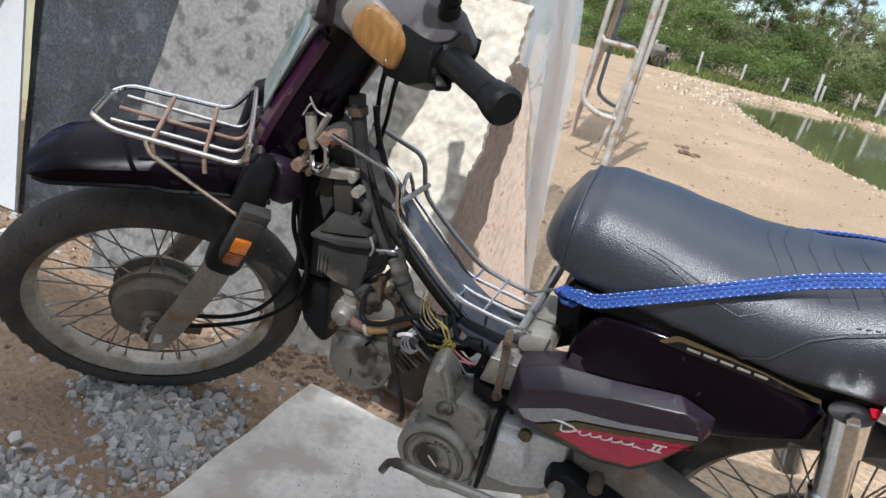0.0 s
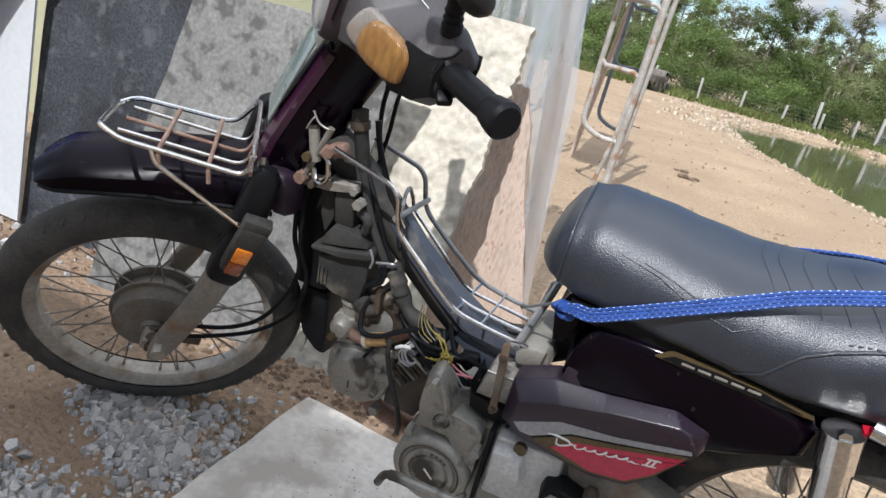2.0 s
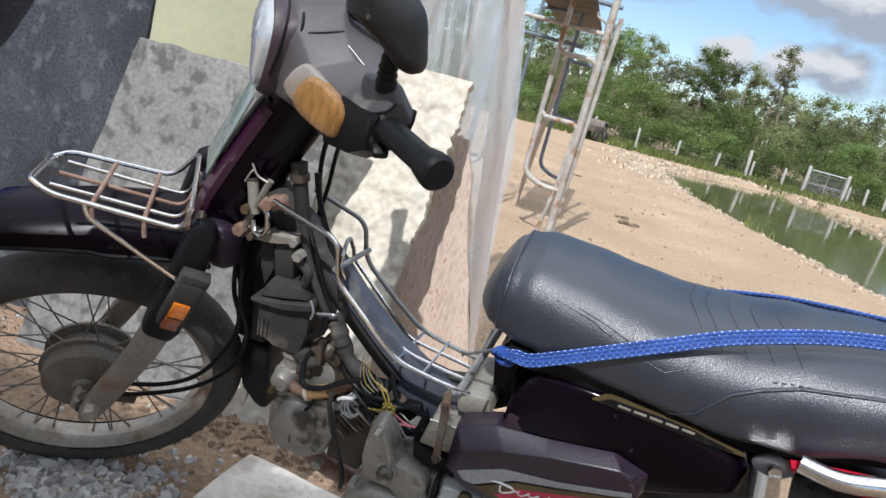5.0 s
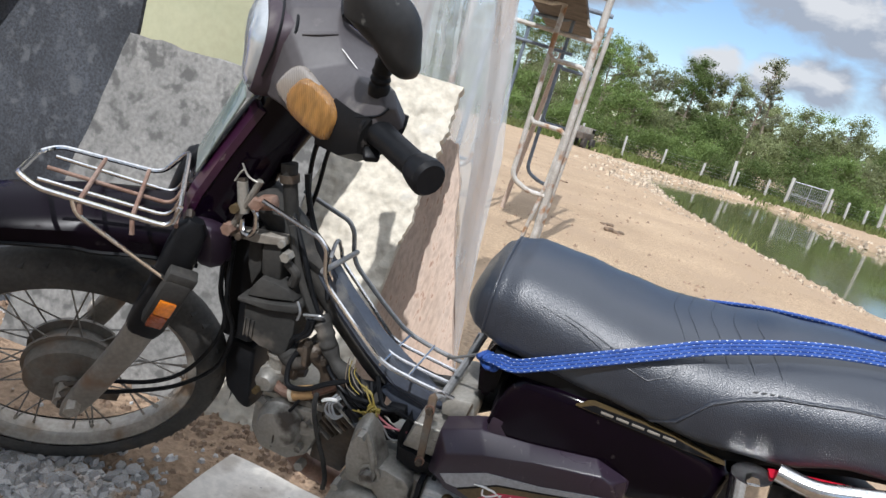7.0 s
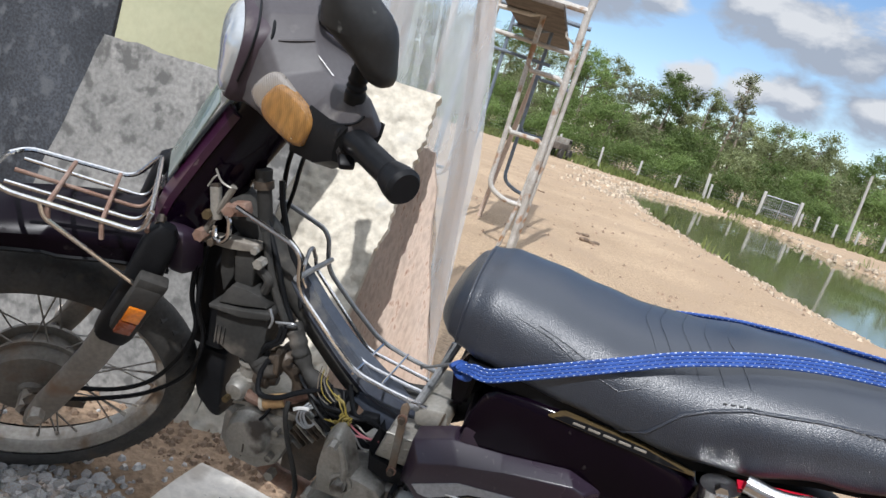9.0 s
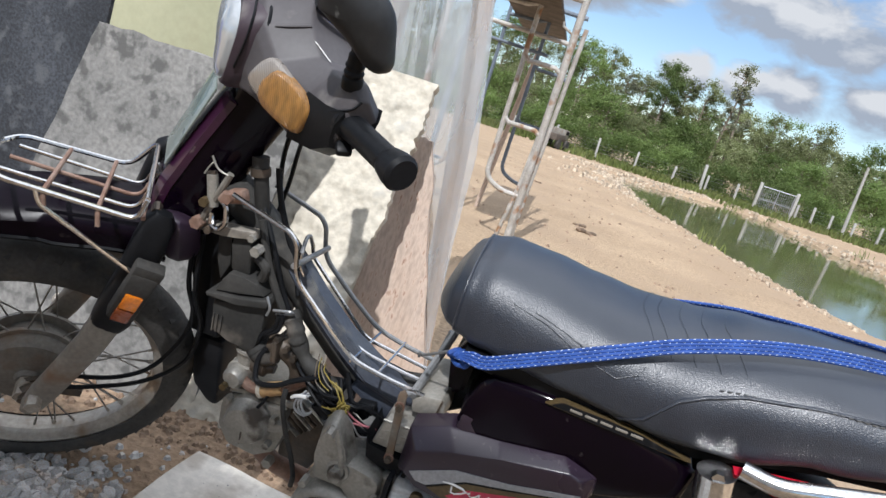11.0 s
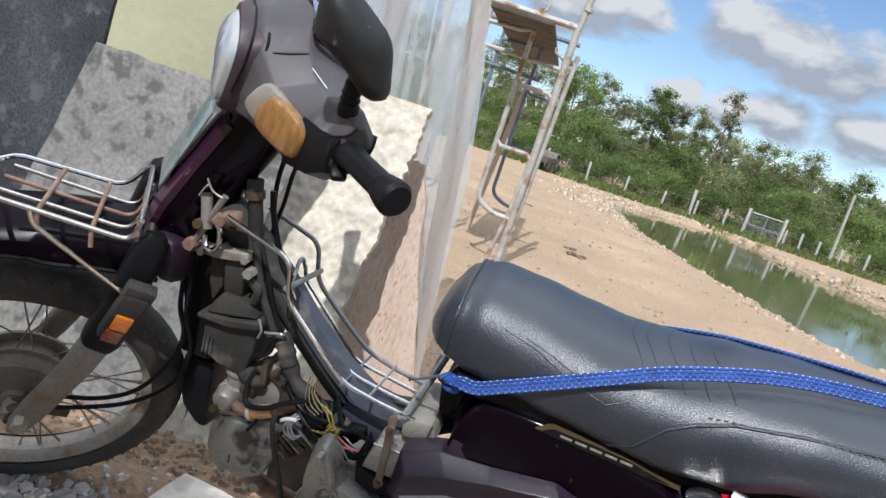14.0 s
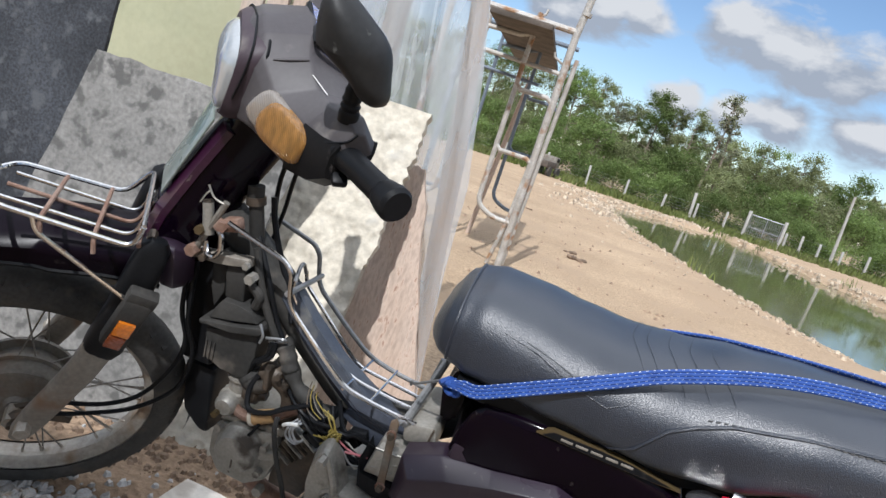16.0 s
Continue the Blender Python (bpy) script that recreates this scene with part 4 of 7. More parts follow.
# two end frames, each with a bent inner pipe, rungs and a top bar
for y, material in ((0.0, "steel_pipe"), (0.80, "dark_pipe")):
    near = y == 0.0
    r = 0.022 if near else 0.018
    pipe("post", [(0.455, y, 0), (0.455, y, 1.72), (0.485, y, 2.06)] if near else [(0.385, y, 0), (0.385, y, 1.75)], 0.026 if near else 0.021, material)
    if near:
        pipe("coupled_tube", [(0.475, y + 0.05, 0.02), (0.515, y + 0.05, 1.57)], 0.017, material)
        pipe("foot_tube", [(0.37, y, 0.0), (0.42, y, 0.40), (0.440, y, 0.80)], 0.015, material)
    pipe("inner_bend", rounded([(0.44, y, 0.335), (0.30, y, 0.335), (0.165, y, 0.40), (0.165, y, 1.45), (0.172, y, 1.80)], 0.13, 8), r * 0.85, material)
    pipe("post", [(-0.46, y, 0.0), (-0.46, y, 1.76)], 0.024, material)
    pipe("inner_bend", rounded([(-0.46, y, 0.335), (-0.30, y, 0.335), (-0.165, y, 0.40), (-0.165, y, 1.78)], 0.13, 8), r * 0.85, material)
    pipe("top_bar", [(-0.46, y, 1.765), (0.172, y, 1.750), (0.455, y, 1.742)], 0.024 if near else 0.019, material)
    pipe("rung", [(-0.165, y, 1.618), (0.08, y, 1.622), (0.165, y, 1.650)], r * 0.8, material)
    for z in (0.815, 1.262):
        pipe("rung", [(0.165, y, z + 0.035), (0.20, y, z), (0.40, y, z), (0.450, y, z - 0.03)], r * 0.8, material)
pipe("back_rail", [(-0.44, 0.78, 1.535), (0.43, 0.78, 1.517)], 0.019)
pipe("back_rail", [(-0.44, 0.78, 1.405), (0.24, 0.78, 1.385)], 0.014, "dark_pipe")
pipe("timber_prop", [(0.02, 1.1, -0.05), (0.12, 1.15, 1.45)], 0.022, "plank")
pipe("collar", [(0.478, 0, 1.86), (0.481, 0, 1.885)], 0.036)
pipe("peg", [(0.455, 0.02, 1.50), (0.36, -0.01, 1.545), (0.355, -0.01, 1.575)], 0.009)
pipe("peg", [(0.170, 0, 1.76), (0.210, 0, 1.80), (0.215, 0, 1.835)], 0.010)
part("deck_plank", boxed((0.085, 0.72, 1.655), (0.42, 2.4, 0.035), Matrix.Rotation(radians(2), 3, "Z"), 0.004), "deck", scaffold)

# ---- the motorcycle (x towards its tail, y away from the near side, z up; it leans on its stand) ----
LEAN = pose(0, 0, 0, 9.3, 0, 0)
RAKE = radians(26.5)
PIVOT, STEER_AXIS = Vector((-0.075, 0, 0)), Vector((math.sin(RAKE), 0, math.cos(RAKE)))
TURN = Matrix.Translation(PIVOT) @ Matrix.Rotation(radians(36.2), 4, STEER_AXIS) @ Matrix.Translation(-PIVOT)
bike = empty("motorcycle", m=LEAN)
tagged(bike, "dusty dark purple step-through motorcycle with bared engine, leaning on its stand", "motorcycle")


def fixed(name, bm, material, label="", parent=None, sharp=35):
    return part(name, bm, material, parent or bike, label, None, sharp)


def steered(name, bm, material, label="", sharp=35):
    return part(name, bm, material, bike, label, TURN, sharp)


# wheels
def wheel(name, cx, m, r_out=0.278, hub_r=0.055, near=-1):
    w = empty(name, bike, m)
    c = (cx, 0, 0.278)
    half = 0.037
    prof = []
    for k in range(25):
        a = math.pi * 1.28 * (k / 24 - 0.5)
        prof.append((half * math.sin(a), r_out - 0.040 + 0.040 * math.cos(a)))
    part("tyre", turned(prof, c, "y", 96), "rubber", w)
    # tread blocks along both shoulders
    bm = bmesh.new()
    for k in range(46):
        for side in (-1, 1):
            a = 2 * math.pi * (k + 0.25 * side) / 46
            rr = r_out - 0.0112
            pos = Vector((cx + rr * math.cos(a), side * 0.019, 0.278 + rr * math.sin(a)))
            turn = Matrix.Rotation(-a, 3, "Y") @ Matrix.Rotation(0.5 * side, 3, "X") @ Matrix.Rotation(0.45 * side, 3, "Z")
            box(bm, pos, (0.005, 0.016, 0.022), turn.to_3x3())
    part("tread", bm, "rubber", w)
    part("rim", turned([(-0.025, 0.229), (-0.028, 0.226), (-0.028, 0.222), (-0.024, 0.217), (-0.021, 0.209), (-0.013, 0.203), (0.013, 0.203), (0.021, 0.209), (0.024, 0.217), (0.028, 0.222), (0.028, 0.226), (0.025, 0.229), (0.02, 0.221), (-0.02, 0.221)], c, "y", 96, True), "rim", w)
    hub = part("hub", turned([(-0.058, 0), (-0.058, 0.018), (-0.050, 0.022), (-0.048, 0.060), (-0.040, 0.072), (-0.012, 0.075), (-0.010, 0.082), (-0.004, 0.082), (-0.003, 0.062),
                              (0.030, 0.062), (0.031, 0.080), (0.037, 0.080), (0.040, 0.05), (0.055, 0.045), (0.058, 0)], c, "y", 48), "hub", w, "dusty grey drum hub")
    n = 36
    for k in range(n):
        side = -1 if k % 2 else 1
        a = 2 * math.pi * k / n
        tangent = 0.62 * (1 if (k // 2) % 2 else -1)
        yh = -0.007 if side < 0 else 0.034
        h = Vector((cx + 0.078 * math.cos(a), yh, 0.278 + 0.078 * math.sin(a)))
        b = a + tangent * 0.42
        e = Vector((cx + 0.206 * math.cos(b), side * -0.002, 0.278 + 0.206 * math.sin(b)))
        part("spoke", tubed([h, e], 0.0016, 5), "spoke", w)
        part("nipple", tubed([e, h.lerp(e, 0.90)], 0.0028, 5), "rim", w)
    return w


front = wheel("front_wheel", 0.0, TURN)
rear = wheel("rear_wheel", 1.205, Matrix())
part("axle_nut", knob(bmesh.new(), (0, -0.074, 0.278), 0.016, 0.036), "rim", front, "rusty pale axle nut")
part("axle", turned([(-0.1, 0), (-0.1, 0.007), (0.1, 0.007), (0.1, 0)], (0, 0, 0.278), "y", 12), "greasy", front)
part("brake_arm", plated([(-0.01, 0.29), (0.03, 0.30), (0.09, 0.26), (0.085, 0.245), (0.02, 0.262)], -0.060, -0.068, 0.002), "greasy", front)

# fork: pressed steel legs, grey lower ends and leading links
for side in (-1, 1):
    y = 0.095 * side
    rings = []
    for t, x, z, hw, hy in ((0, 0.226, 0.706, 0.012, 0.008), (0.1, 0.221, 0.692, 0.022, 0.018), (0.3, 0.206, 0.650, 0.025, 0.022), (0.6, 0.178, 0.565, 0.027, 0.024), (0.85, 0.150, 0.492, 0.030, 0.026), (1, 0.141, 0.476, 0.027, 0.022)):
        d = Vector((0.9, 0, -0.43)).normalized()
        ring = []
        for k in range(16):
            a = 2 * math.pi * k / 16
            c, s = math.cos(a), math.sin(a)
            c, s = math.copysign(abs(c) ** 0.6, c), math.copysign(abs(s) ** 0.6, s)
            ring.append(Vector((x, y, z)) + d * hw * c + Vector((0, hy * s, 0)))
        rings.append(ring)
    bm = bmesh.new()
    skin(bm, rings)
    steered("fork_leg", bm, "black", "dark pressed steel fork leg")
    rings = []
    for x, z, hw, hy in ((0.150, 0.500, 0.025, 0.017), (0.115, 0.430, 0.024, 0.016), (0.075, 0.365, 0.023, 0.015), (0.040, 0.310, 0.0225, 0.014), (0.018, 0.275, 0.019, 0.013), (0.006, 0.258, 0.011, 0.010)):
        d = Vector((0.86, 0, -0.5)).normalized()
        ring = []
        for k in range(16):
            a = 2 * math.pi * k / 16
            c, s = math.cos(a), math.sin(a)
            ring.append(Vector((x, y * 1.06, z)) + d * hw * math.copysign(abs(c) ** 0.7, c) + Vector((0, hy * math.copysign(abs(s) ** 0.7, s), 0)))
        rings.append(ring)
    bm = bmesh.new()
    skin(bm, rings)
    low = steered("fork_end", bm, "grey_leg", "grey painted lower fork end, rusting")
    bm = knob(bmesh.new(), (0.024, y * 1.06 + side * 0.020, 0.300), 0.013, 0.022)
    part("bolt", bm, "rim", low)
    steered("link_arm", tubed([(0.026, y * 0.93, 0.296), (0.0, y * 0.85, 0.280)], 0.013, 8), "greasy")

# front mudguard: a rounded channel over the wheel
rings = []
for t in np.linspace(0, 1, 17):
    x = ease(t, (0, 0.12, 0.5, 1), (-0.118, -0.092, 0.06, 0.225))
    zt = ease(t, (0, 0.08, 0.25, 0.55, 1), (0.626, 0.648, 0.663, 0.668, 0.655))
    zb = ease(t, (0, 0.3, 0.7, 1), (0.618, 0.618, 0.606, 0.588))
    w = ease(t, (0, 0.1, 0.4, 1), (0.044, 0.056, 0.062, 0.066))
    ring = []
    for k in range(17):
        u = k / 16 * 2 - 1
        ring.append(Vector((x - 0.018 * (1 - abs(u)) * (1 if t < 0.05 else 0), math.copysign(min(abs(u) * 1.6, 1), u) * w, zb + (zt - zb) * (1 - max(abs(u) - 0.38, 0) / 0.62) ** 0.9 if abs(u) > 0.38 else zt - 0.006 * (u / 0.38) ** 2)))
    rings.append(ring)
bm = bmesh.new()
vs = skin(bm, rings, closed=False)
bm.faces.new(vs[0])
fender = steered("front_mudguard", bm, "guard", "glossy dark purple front mudguard", 50)
part("edge_roll", tubed([r[0] for r in rings], 0.004, 6), "black", fender)
part("edge_roll", tubed([r[-1] for r in rings], 0.004, 6), "black", fender)
rings = []
for k in range(20):
    ang = radians(20 - 5.5 * k)
    ring = []
    for u in np.linspace(-1, 1, 9):
        rr = 0.300 - 0.012 * u * u
        ring.append(Vector((rr * math.cos(ang), 0.048 * u, 0.278 + rr * math.sin(ang))))
    rings.append(ring)
bm = bmesh.new()
skin(bm, rings[:8], closed=False)
steered("inner_mudguard", bm, "black", "black rear flap of the front mudguard")

# chrome wire carrier over the mudguard
carrier = empty("front_carrier", bike, TURN)


def wire(pts, r=0.0032, material="chrome", r_corner=0.02, parent=None, name="wire", label=""):
    return part(name, tubed(rounded(pts, r_corner, 5), r, 8), material, parent or carrier, label)


near_y, far_y = -0.105, 0.095
wire([(0.205, near_y, 0.735), (0.190, near_y, 0.697), (0.025, near_y, 0.757), (0.000, near_y + 0.02, 0.765), (-0.015, far_y - 0.02, 0.692), (0.01, far_y, 0.690), (0.160, far_y, 0.650), (0.205, far_y, 0.700), (0.205, near_y, 0.735)], 0.004)
for k, y in enumerate((-0.060, -0.008, 0.045)):
    zz = 0.739 - 0.017 * k
    wire([(0.015, y, zz), (0.185, y, zz - 0.058), (0.208, y, zz - 0.012)], 0.0032, "chrome" if k != 1 else "rusty")
wire([(0.075, near_y - 0.008, 0.715), (0.075, near_y, 0.738), (0.075, far_y, 0.672)], 0.0035, "rusty", 0.01, label="rusted cross wire")
wire([(0.14, near_y - 0.01, 0.690), (0.14, near_y, 0.713), (0.14, far_y, 0.655)], 0.0035, "rusty", 0.01, label="rusted cross wire")
wire([(0.198, near_y, 0.700), (0.198, far_y, 0.66)], 0.0035, "rusty", 0.01, label="rusted cross wire")
wire([(0.066, near_y, 0.742), (0.070, near_y - 0.008, 0.722), (0.196, near_y - 0.02, 0.600)], 0.0036)
steered("carrier_bolt", knob(bmesh.new(), (0.215, -0.085, 0.705), 0.008, 0.02), "greasy")

# reflector block on the fork leg
block = steered("reflector_block", boxed((0.184, -0.127, 0.570), (0.042, 0.026, 0.100), Matrix.Rotation(radians(24), 3, "Y"), 0.006), "dusty_black", "grey-black reflector bracket")
part("reflector", boxed((0.182, -0.142, 0.566), (0.026, 0.006, 0.030), Matrix.Rotation(radians(24), 3, "Y"), 0.002), "orange", block, "bright orange reflector")
part("reflector", boxed((0.169, -0.142, 0.539), (0.026, 0.006, 0.026), Matrix.Rotation(radians(24), 3, "Y"), 0.002), "dark_orange", block, "dull orange lower reflector")
part("bracket_cap", boxed((0.206, -0.126, 0.618), (0.044, 0.024, 0.024), Matrix.Rotation(radians(24), 3, "Y"), 0.004), "dusty_black", block)

# steering column cover
rings = []
for x0, x1, z, hy in ((0.195, 0.300, 0.665, 0.062), (0.218, 0.318, 0.715, 0.055), (0.262, 0.352, 0.790, 0.048), (0.305, 0.392, 0.862, 0.046), (0.322, 0.410, 0.895, 0.048)):
    d = Vector((0.9, 0, -0.44)).normalized()
    mid, hw = Vector(((x0 + x1) / 2, 0, z - 0.012)), (x1 - x0) / 2 * 1.08
    ring = []
    for k in range(20):
        a = 2 * math.pi * k / 20
        c, s = math.cos(a), math.sin(a)
        ring.append(mid + d * hw * math.copysign(abs(c) ** 0.45, c) + Vector((0, hy * math.copysign(abs(s) ** 0.55, s), 0)))
    rings.append(ring)
bm = bmesh.new()
skin(bm, rings)
column = steered("column_cover", bm, "paint", "dark purple steering column cover")
d, up = Vector((0.9, 0, -0.44)).normalized(), Vector((0.44, 0, 0.9))
face = Matrix((d, Vector((0, 1, 0)), up.normalized())).transposed()
part("badge_plate", boxed((0.2545, 0.004, 0.812), (0.004, 0.070, 0.150), face, 0.002), "sticker", column, "worn pale green sticker in a dark frame")
for k in range(4):
    part("badge_bar", boxed(Vector((0.2805, -0.012, 0.862)) + up * (0.006 * k - 0.01), (0.004, 0.030, 0.0025), face), "white_paint", column)
bm = bmesh.new()
edge = []
for x0, z, hy in ((0.206, 0.665, 0.050), (0.226, 0.715, 0.046), (0.268, 0.790, 0.040), (0.310, 0.862, 0.038)):
    q = Vector((x0 - 0.004, -hy, z + 0.008))
    edge.append([q + Vector((0.0, -0.004, 0)), q + Vector((0.009, -0.007, -0.004)), q + Vector((0.011, 0.004, -0.004)), q + Vector((-0.003, 0.022, 0.001)), q + Vector((-0.006, 0.018, 0.002))])
skin(bm, edge)
part("edge_strip", bm, "plum_edge", column, "plum painted edge of the column cover, chipped")
# plum shoulder at the column's foot
bm = bmesh.new()
skin(bm, [oval(-0.062, 0.646, 0.018, 0.032, 0.218, 3, 20), oval(-0.070, 0.645, 0.020, 0.042, 0.230, 3, 20), oval(-0.073, 0.642, 0.021, 0.043, 0.246, 3, 20), oval(-0.068, 0.636, 0.018, 0.036, 0.264, 3, 20), oval(-0.060, 0.632, 0.012, 0.026, 0.276, 3, 20)])
steered("shoulder_cover", bm, "plum", "plum painted shoulder cover with scuffed dirt")

# handlebar cover: one shell lofted from the middle out to the grips
half = (
    (0.00, ((0.318, 0.895), (0.318, 0.95), (0.322, 1.018), (0.340, 1.032), (0.403, 1.040), (0.470, 0.988), (0.465, 0.94), (0.43, 0.89), (0.36, 0.872))),
    (0.05, ((0.318, 0.898), (0.318, 0.95), (0.324, 1.012), (0.340, 1.026), (0.401, 1.034), (0.468, 0.987), (0.463, 0.94), (0.43, 0.89), (0.36, 0.874))),
    (0.082, ((0.314, 0.915), (0.316, 0.945), (0.328, 0.995), (0.340, 1.006), (0.398, 1.012), (0.458, 0.984), (0.458, 0.94), (0.43, 0.895), (0.365, 0.885))),
    (0.115, ((0.330, 0.922), (0.332, 0.940), (0.345, 0.964), (0.356, 0.975), (0.41, 0.988), (0.450, 0.978), (0.455, 0.94), (0.43, 0.90), (0.375, 0.893))),
    (0.165, ((0.376, 0.900), (0.377, 0.918), (0.384, 0.945), (0.394, 0.962), (0.42, 0.994), (0.455, 0.992), (0.470, 0.955), (0.450, 0.908), (0.408, 0.892))),
    (0.200, ((0.402, 0.908), (0.402, 0.925), (0.405, 0.948), (0.412, 0.966), (0.43, 1.004), (0.455, 1.003), (0.476, 0.968), (0.458, 0.918), (0.425, 0.902))),
    (0.226, ((0.420, 0.930), (0.420, 0.942), (0.422, 0.956), (0.430, 0.972), (0.442, 0.994), (0.456, 0.992), (0.468, 0.968), (0.460, 0.940), (0.438, 0.926))),
)
rings = [[Vector((x, -y, z)) for x, z in prof] for y, prof in reversed(half)] + [[Vector((x, y, z)) for x, z in prof] for y, prof in half[1:]]
bm = bmesh.new()
vs = skin(bm, rings)
bmesh.ops.bevel(bm, geom=[e for e in bm.edges], offset=0.0035, segments=2, affect="EDGES", profile=0.6)
shell = steered("handlebar_cover", bm, "cowl", "faded grey-purple handlebar cover, dusty", 48)
# darker lower half of the outer wings
for side in (-1, 1):
    rings = []
    for y, prof in half[4:]:
        pts = [prof[6], prof[7], prof[8], prof[0], prof[1], prof[2], prof[3]]
        mid = Vector((sum(p[0] for p in pts) / 7, side * y, sum(p[1] for p in pts) / 7))
        outer = [Vector((x, side * y, z)) for x, z in pts]
        rings.append([p + (p - mid).normalized() * 0.004 for p in outer] + [mid])
    bm = bmesh.new()
    skin(bm, rings)
    part("switch_housing", bm, "black", shell, "black lower switch housing")
# headlamp: rim and bulged glass
rings = []
for x, hy, hz, cz in ((0.334, 0.086, 0.062, 0.960), (0.324, 0.087, 0.062, 0.960), (0.310, 0.085, 0.060, 0.958), (0.301, 0.080, 0.055, 0.957)):
    rings.append(oval(0, cz, hy, hz, x, 4.0, 36, 0.22))
bm = bmesh.new()
skin(bm, rings)
lamp = steered("headlight_rim", bm, "cowl_edge", "faded plum-grey headlight surround", 40)
rings = []
for x, k in ((0.302, 1.0), (0.294, 0.95), (0.288, 0.82), (0.284, 0.55), (0.282, 0.2)):
    rings.append(oval(0, 0.954, 0.076 * k, 0.051 * k, x, 3.4, 36, 0.22 * k))
bm = bmesh.new()
skin(bm, rings)
part("headlight_glass", bm, "lamp_glass", lamp, "ribbed clear headlight glass")
part("seam_gap", tubed(oval(0, 0.960, 0.0872, 0.0632, 0.3340, 4.0, 36, 0.22), 0.0022, 6, loop=True), "black", lamp)
# turn signals on the lower front corners
for side in (-1, 1):
    def on(*pts):
        return smooth_path([Vector((x, side * y, z)) for x, y, z in pts], 4, closed=True)

    def bulged(loop, out):
        """A lens with a rounded outline, domed outwards."""
        c = sum(loop, Vector()) / len(loop)
        n = sum(((p - c).cross(q - c) for p, q in zip(loop, loop[1:] + loop[:1])), Vector()).normalized()
        if n.y * side < 0:
            n.negate()
        bmx = bmesh.new()
        skin(bmx, [[p.lerp(c, k) + n * d * out for p in loop] for k, d in ((0.0, -1.2), (0.0, 0.45), (0.05, 0.78), (0.16, 0.95), (0.5, 1.0))])
        return bmx
    part("clear_lens", bulged(on((0.327, 0.108, 0.940), (0.334, 0.108, 0.960), (0.350, 0.110, 0.976), (0.364, 0.124, 0.975), (0.398, 0.176, 0.953), (0.392, 0.180, 0.930), (0.382, 0.172, 0.916), (0.345, 0.132, 0.926)), 0.010), "clear", shell, "clear end of the turn signal lens", sharp=60)
    part("turn_signal", bulged(on((0.341, 0.125, 0.940), (0.350, 0.127, 0.961), (0.366, 0.136, 0.972), (0.400, 0.177, 0.954), (0.395, 0.183, 0.929), (0.383, 0.176, 0.912), (0.347, 0.136, 0.922)), 0.0135), "amber", shell, "amber ribbed front turn signal lens", sharp=60)
    # joints of the cover's shells
    for line, r, m_seam in ((((0.362, 0.121, 0.975), (0.369, 0.137, 0.967), (0.390, 0.168, 0.955), (0.401, 0.187, 0.956), (0.418, 0.211, 0.969), (0.436, 0.227, 0.982), (0.446, 0.227, 0.993)), 0.0017, "black"),
                            (((0.352, 0.083, 1.006), (0.372, 0.084, 1.009), (0.397, 0.082, 1.012)), 0.0022, "cowl"),
                            (((0.332, 0.0, 1.0255), (0.329, 0.050, 1.0195), (0.325, 0.0765, 1.0085), (0.317, 0.0868, 0.979), (0.306, 0.0858, 0.944)), 0.0016, "black"),
                            (((0.402, 0.099, 1.000), (0.411, 0.113, 0.9945), (0.420, 0.127, 0.989)), 0.0006, "white_paint")):
        part("joint", tubed(smooth_path([Vector((x, side * y, z)) for x, y, z in line], 4), r, 6), m_seam, shell)
# instrument glass
bm = bmesh.new()
skin(bm, [[Vector((x, y, z + 0.0035)) for x, y, z in ((0.408, -0.062, 1.032), (0.408, 0.062, 1.032), (0.462, 0.058, 0.992), (0.462, -0.058, 0.992))],
          [Vector((x, y, z - 0.01)) for x, y, z in ((0.408, -0.062, 1.032), (0.408, 0.062, 1.032), (0.462, 0.058, 0.992), (0.462, -0.058, 0.992))]])
part("instrument_glass", bm, "dial", shell, "blue-tinted instrument glass")
bm = tubed(rounded([(0.404, -0.070, 1.032), (0.404, 0.070, 1.032), (0.468, 0.066, 0.988), (0.468, -0.066, 0.988), (0.404, -0.070, 1.032)], 0.01), 0.004, 6)
part("instrument_rim", bm, "black", shell)
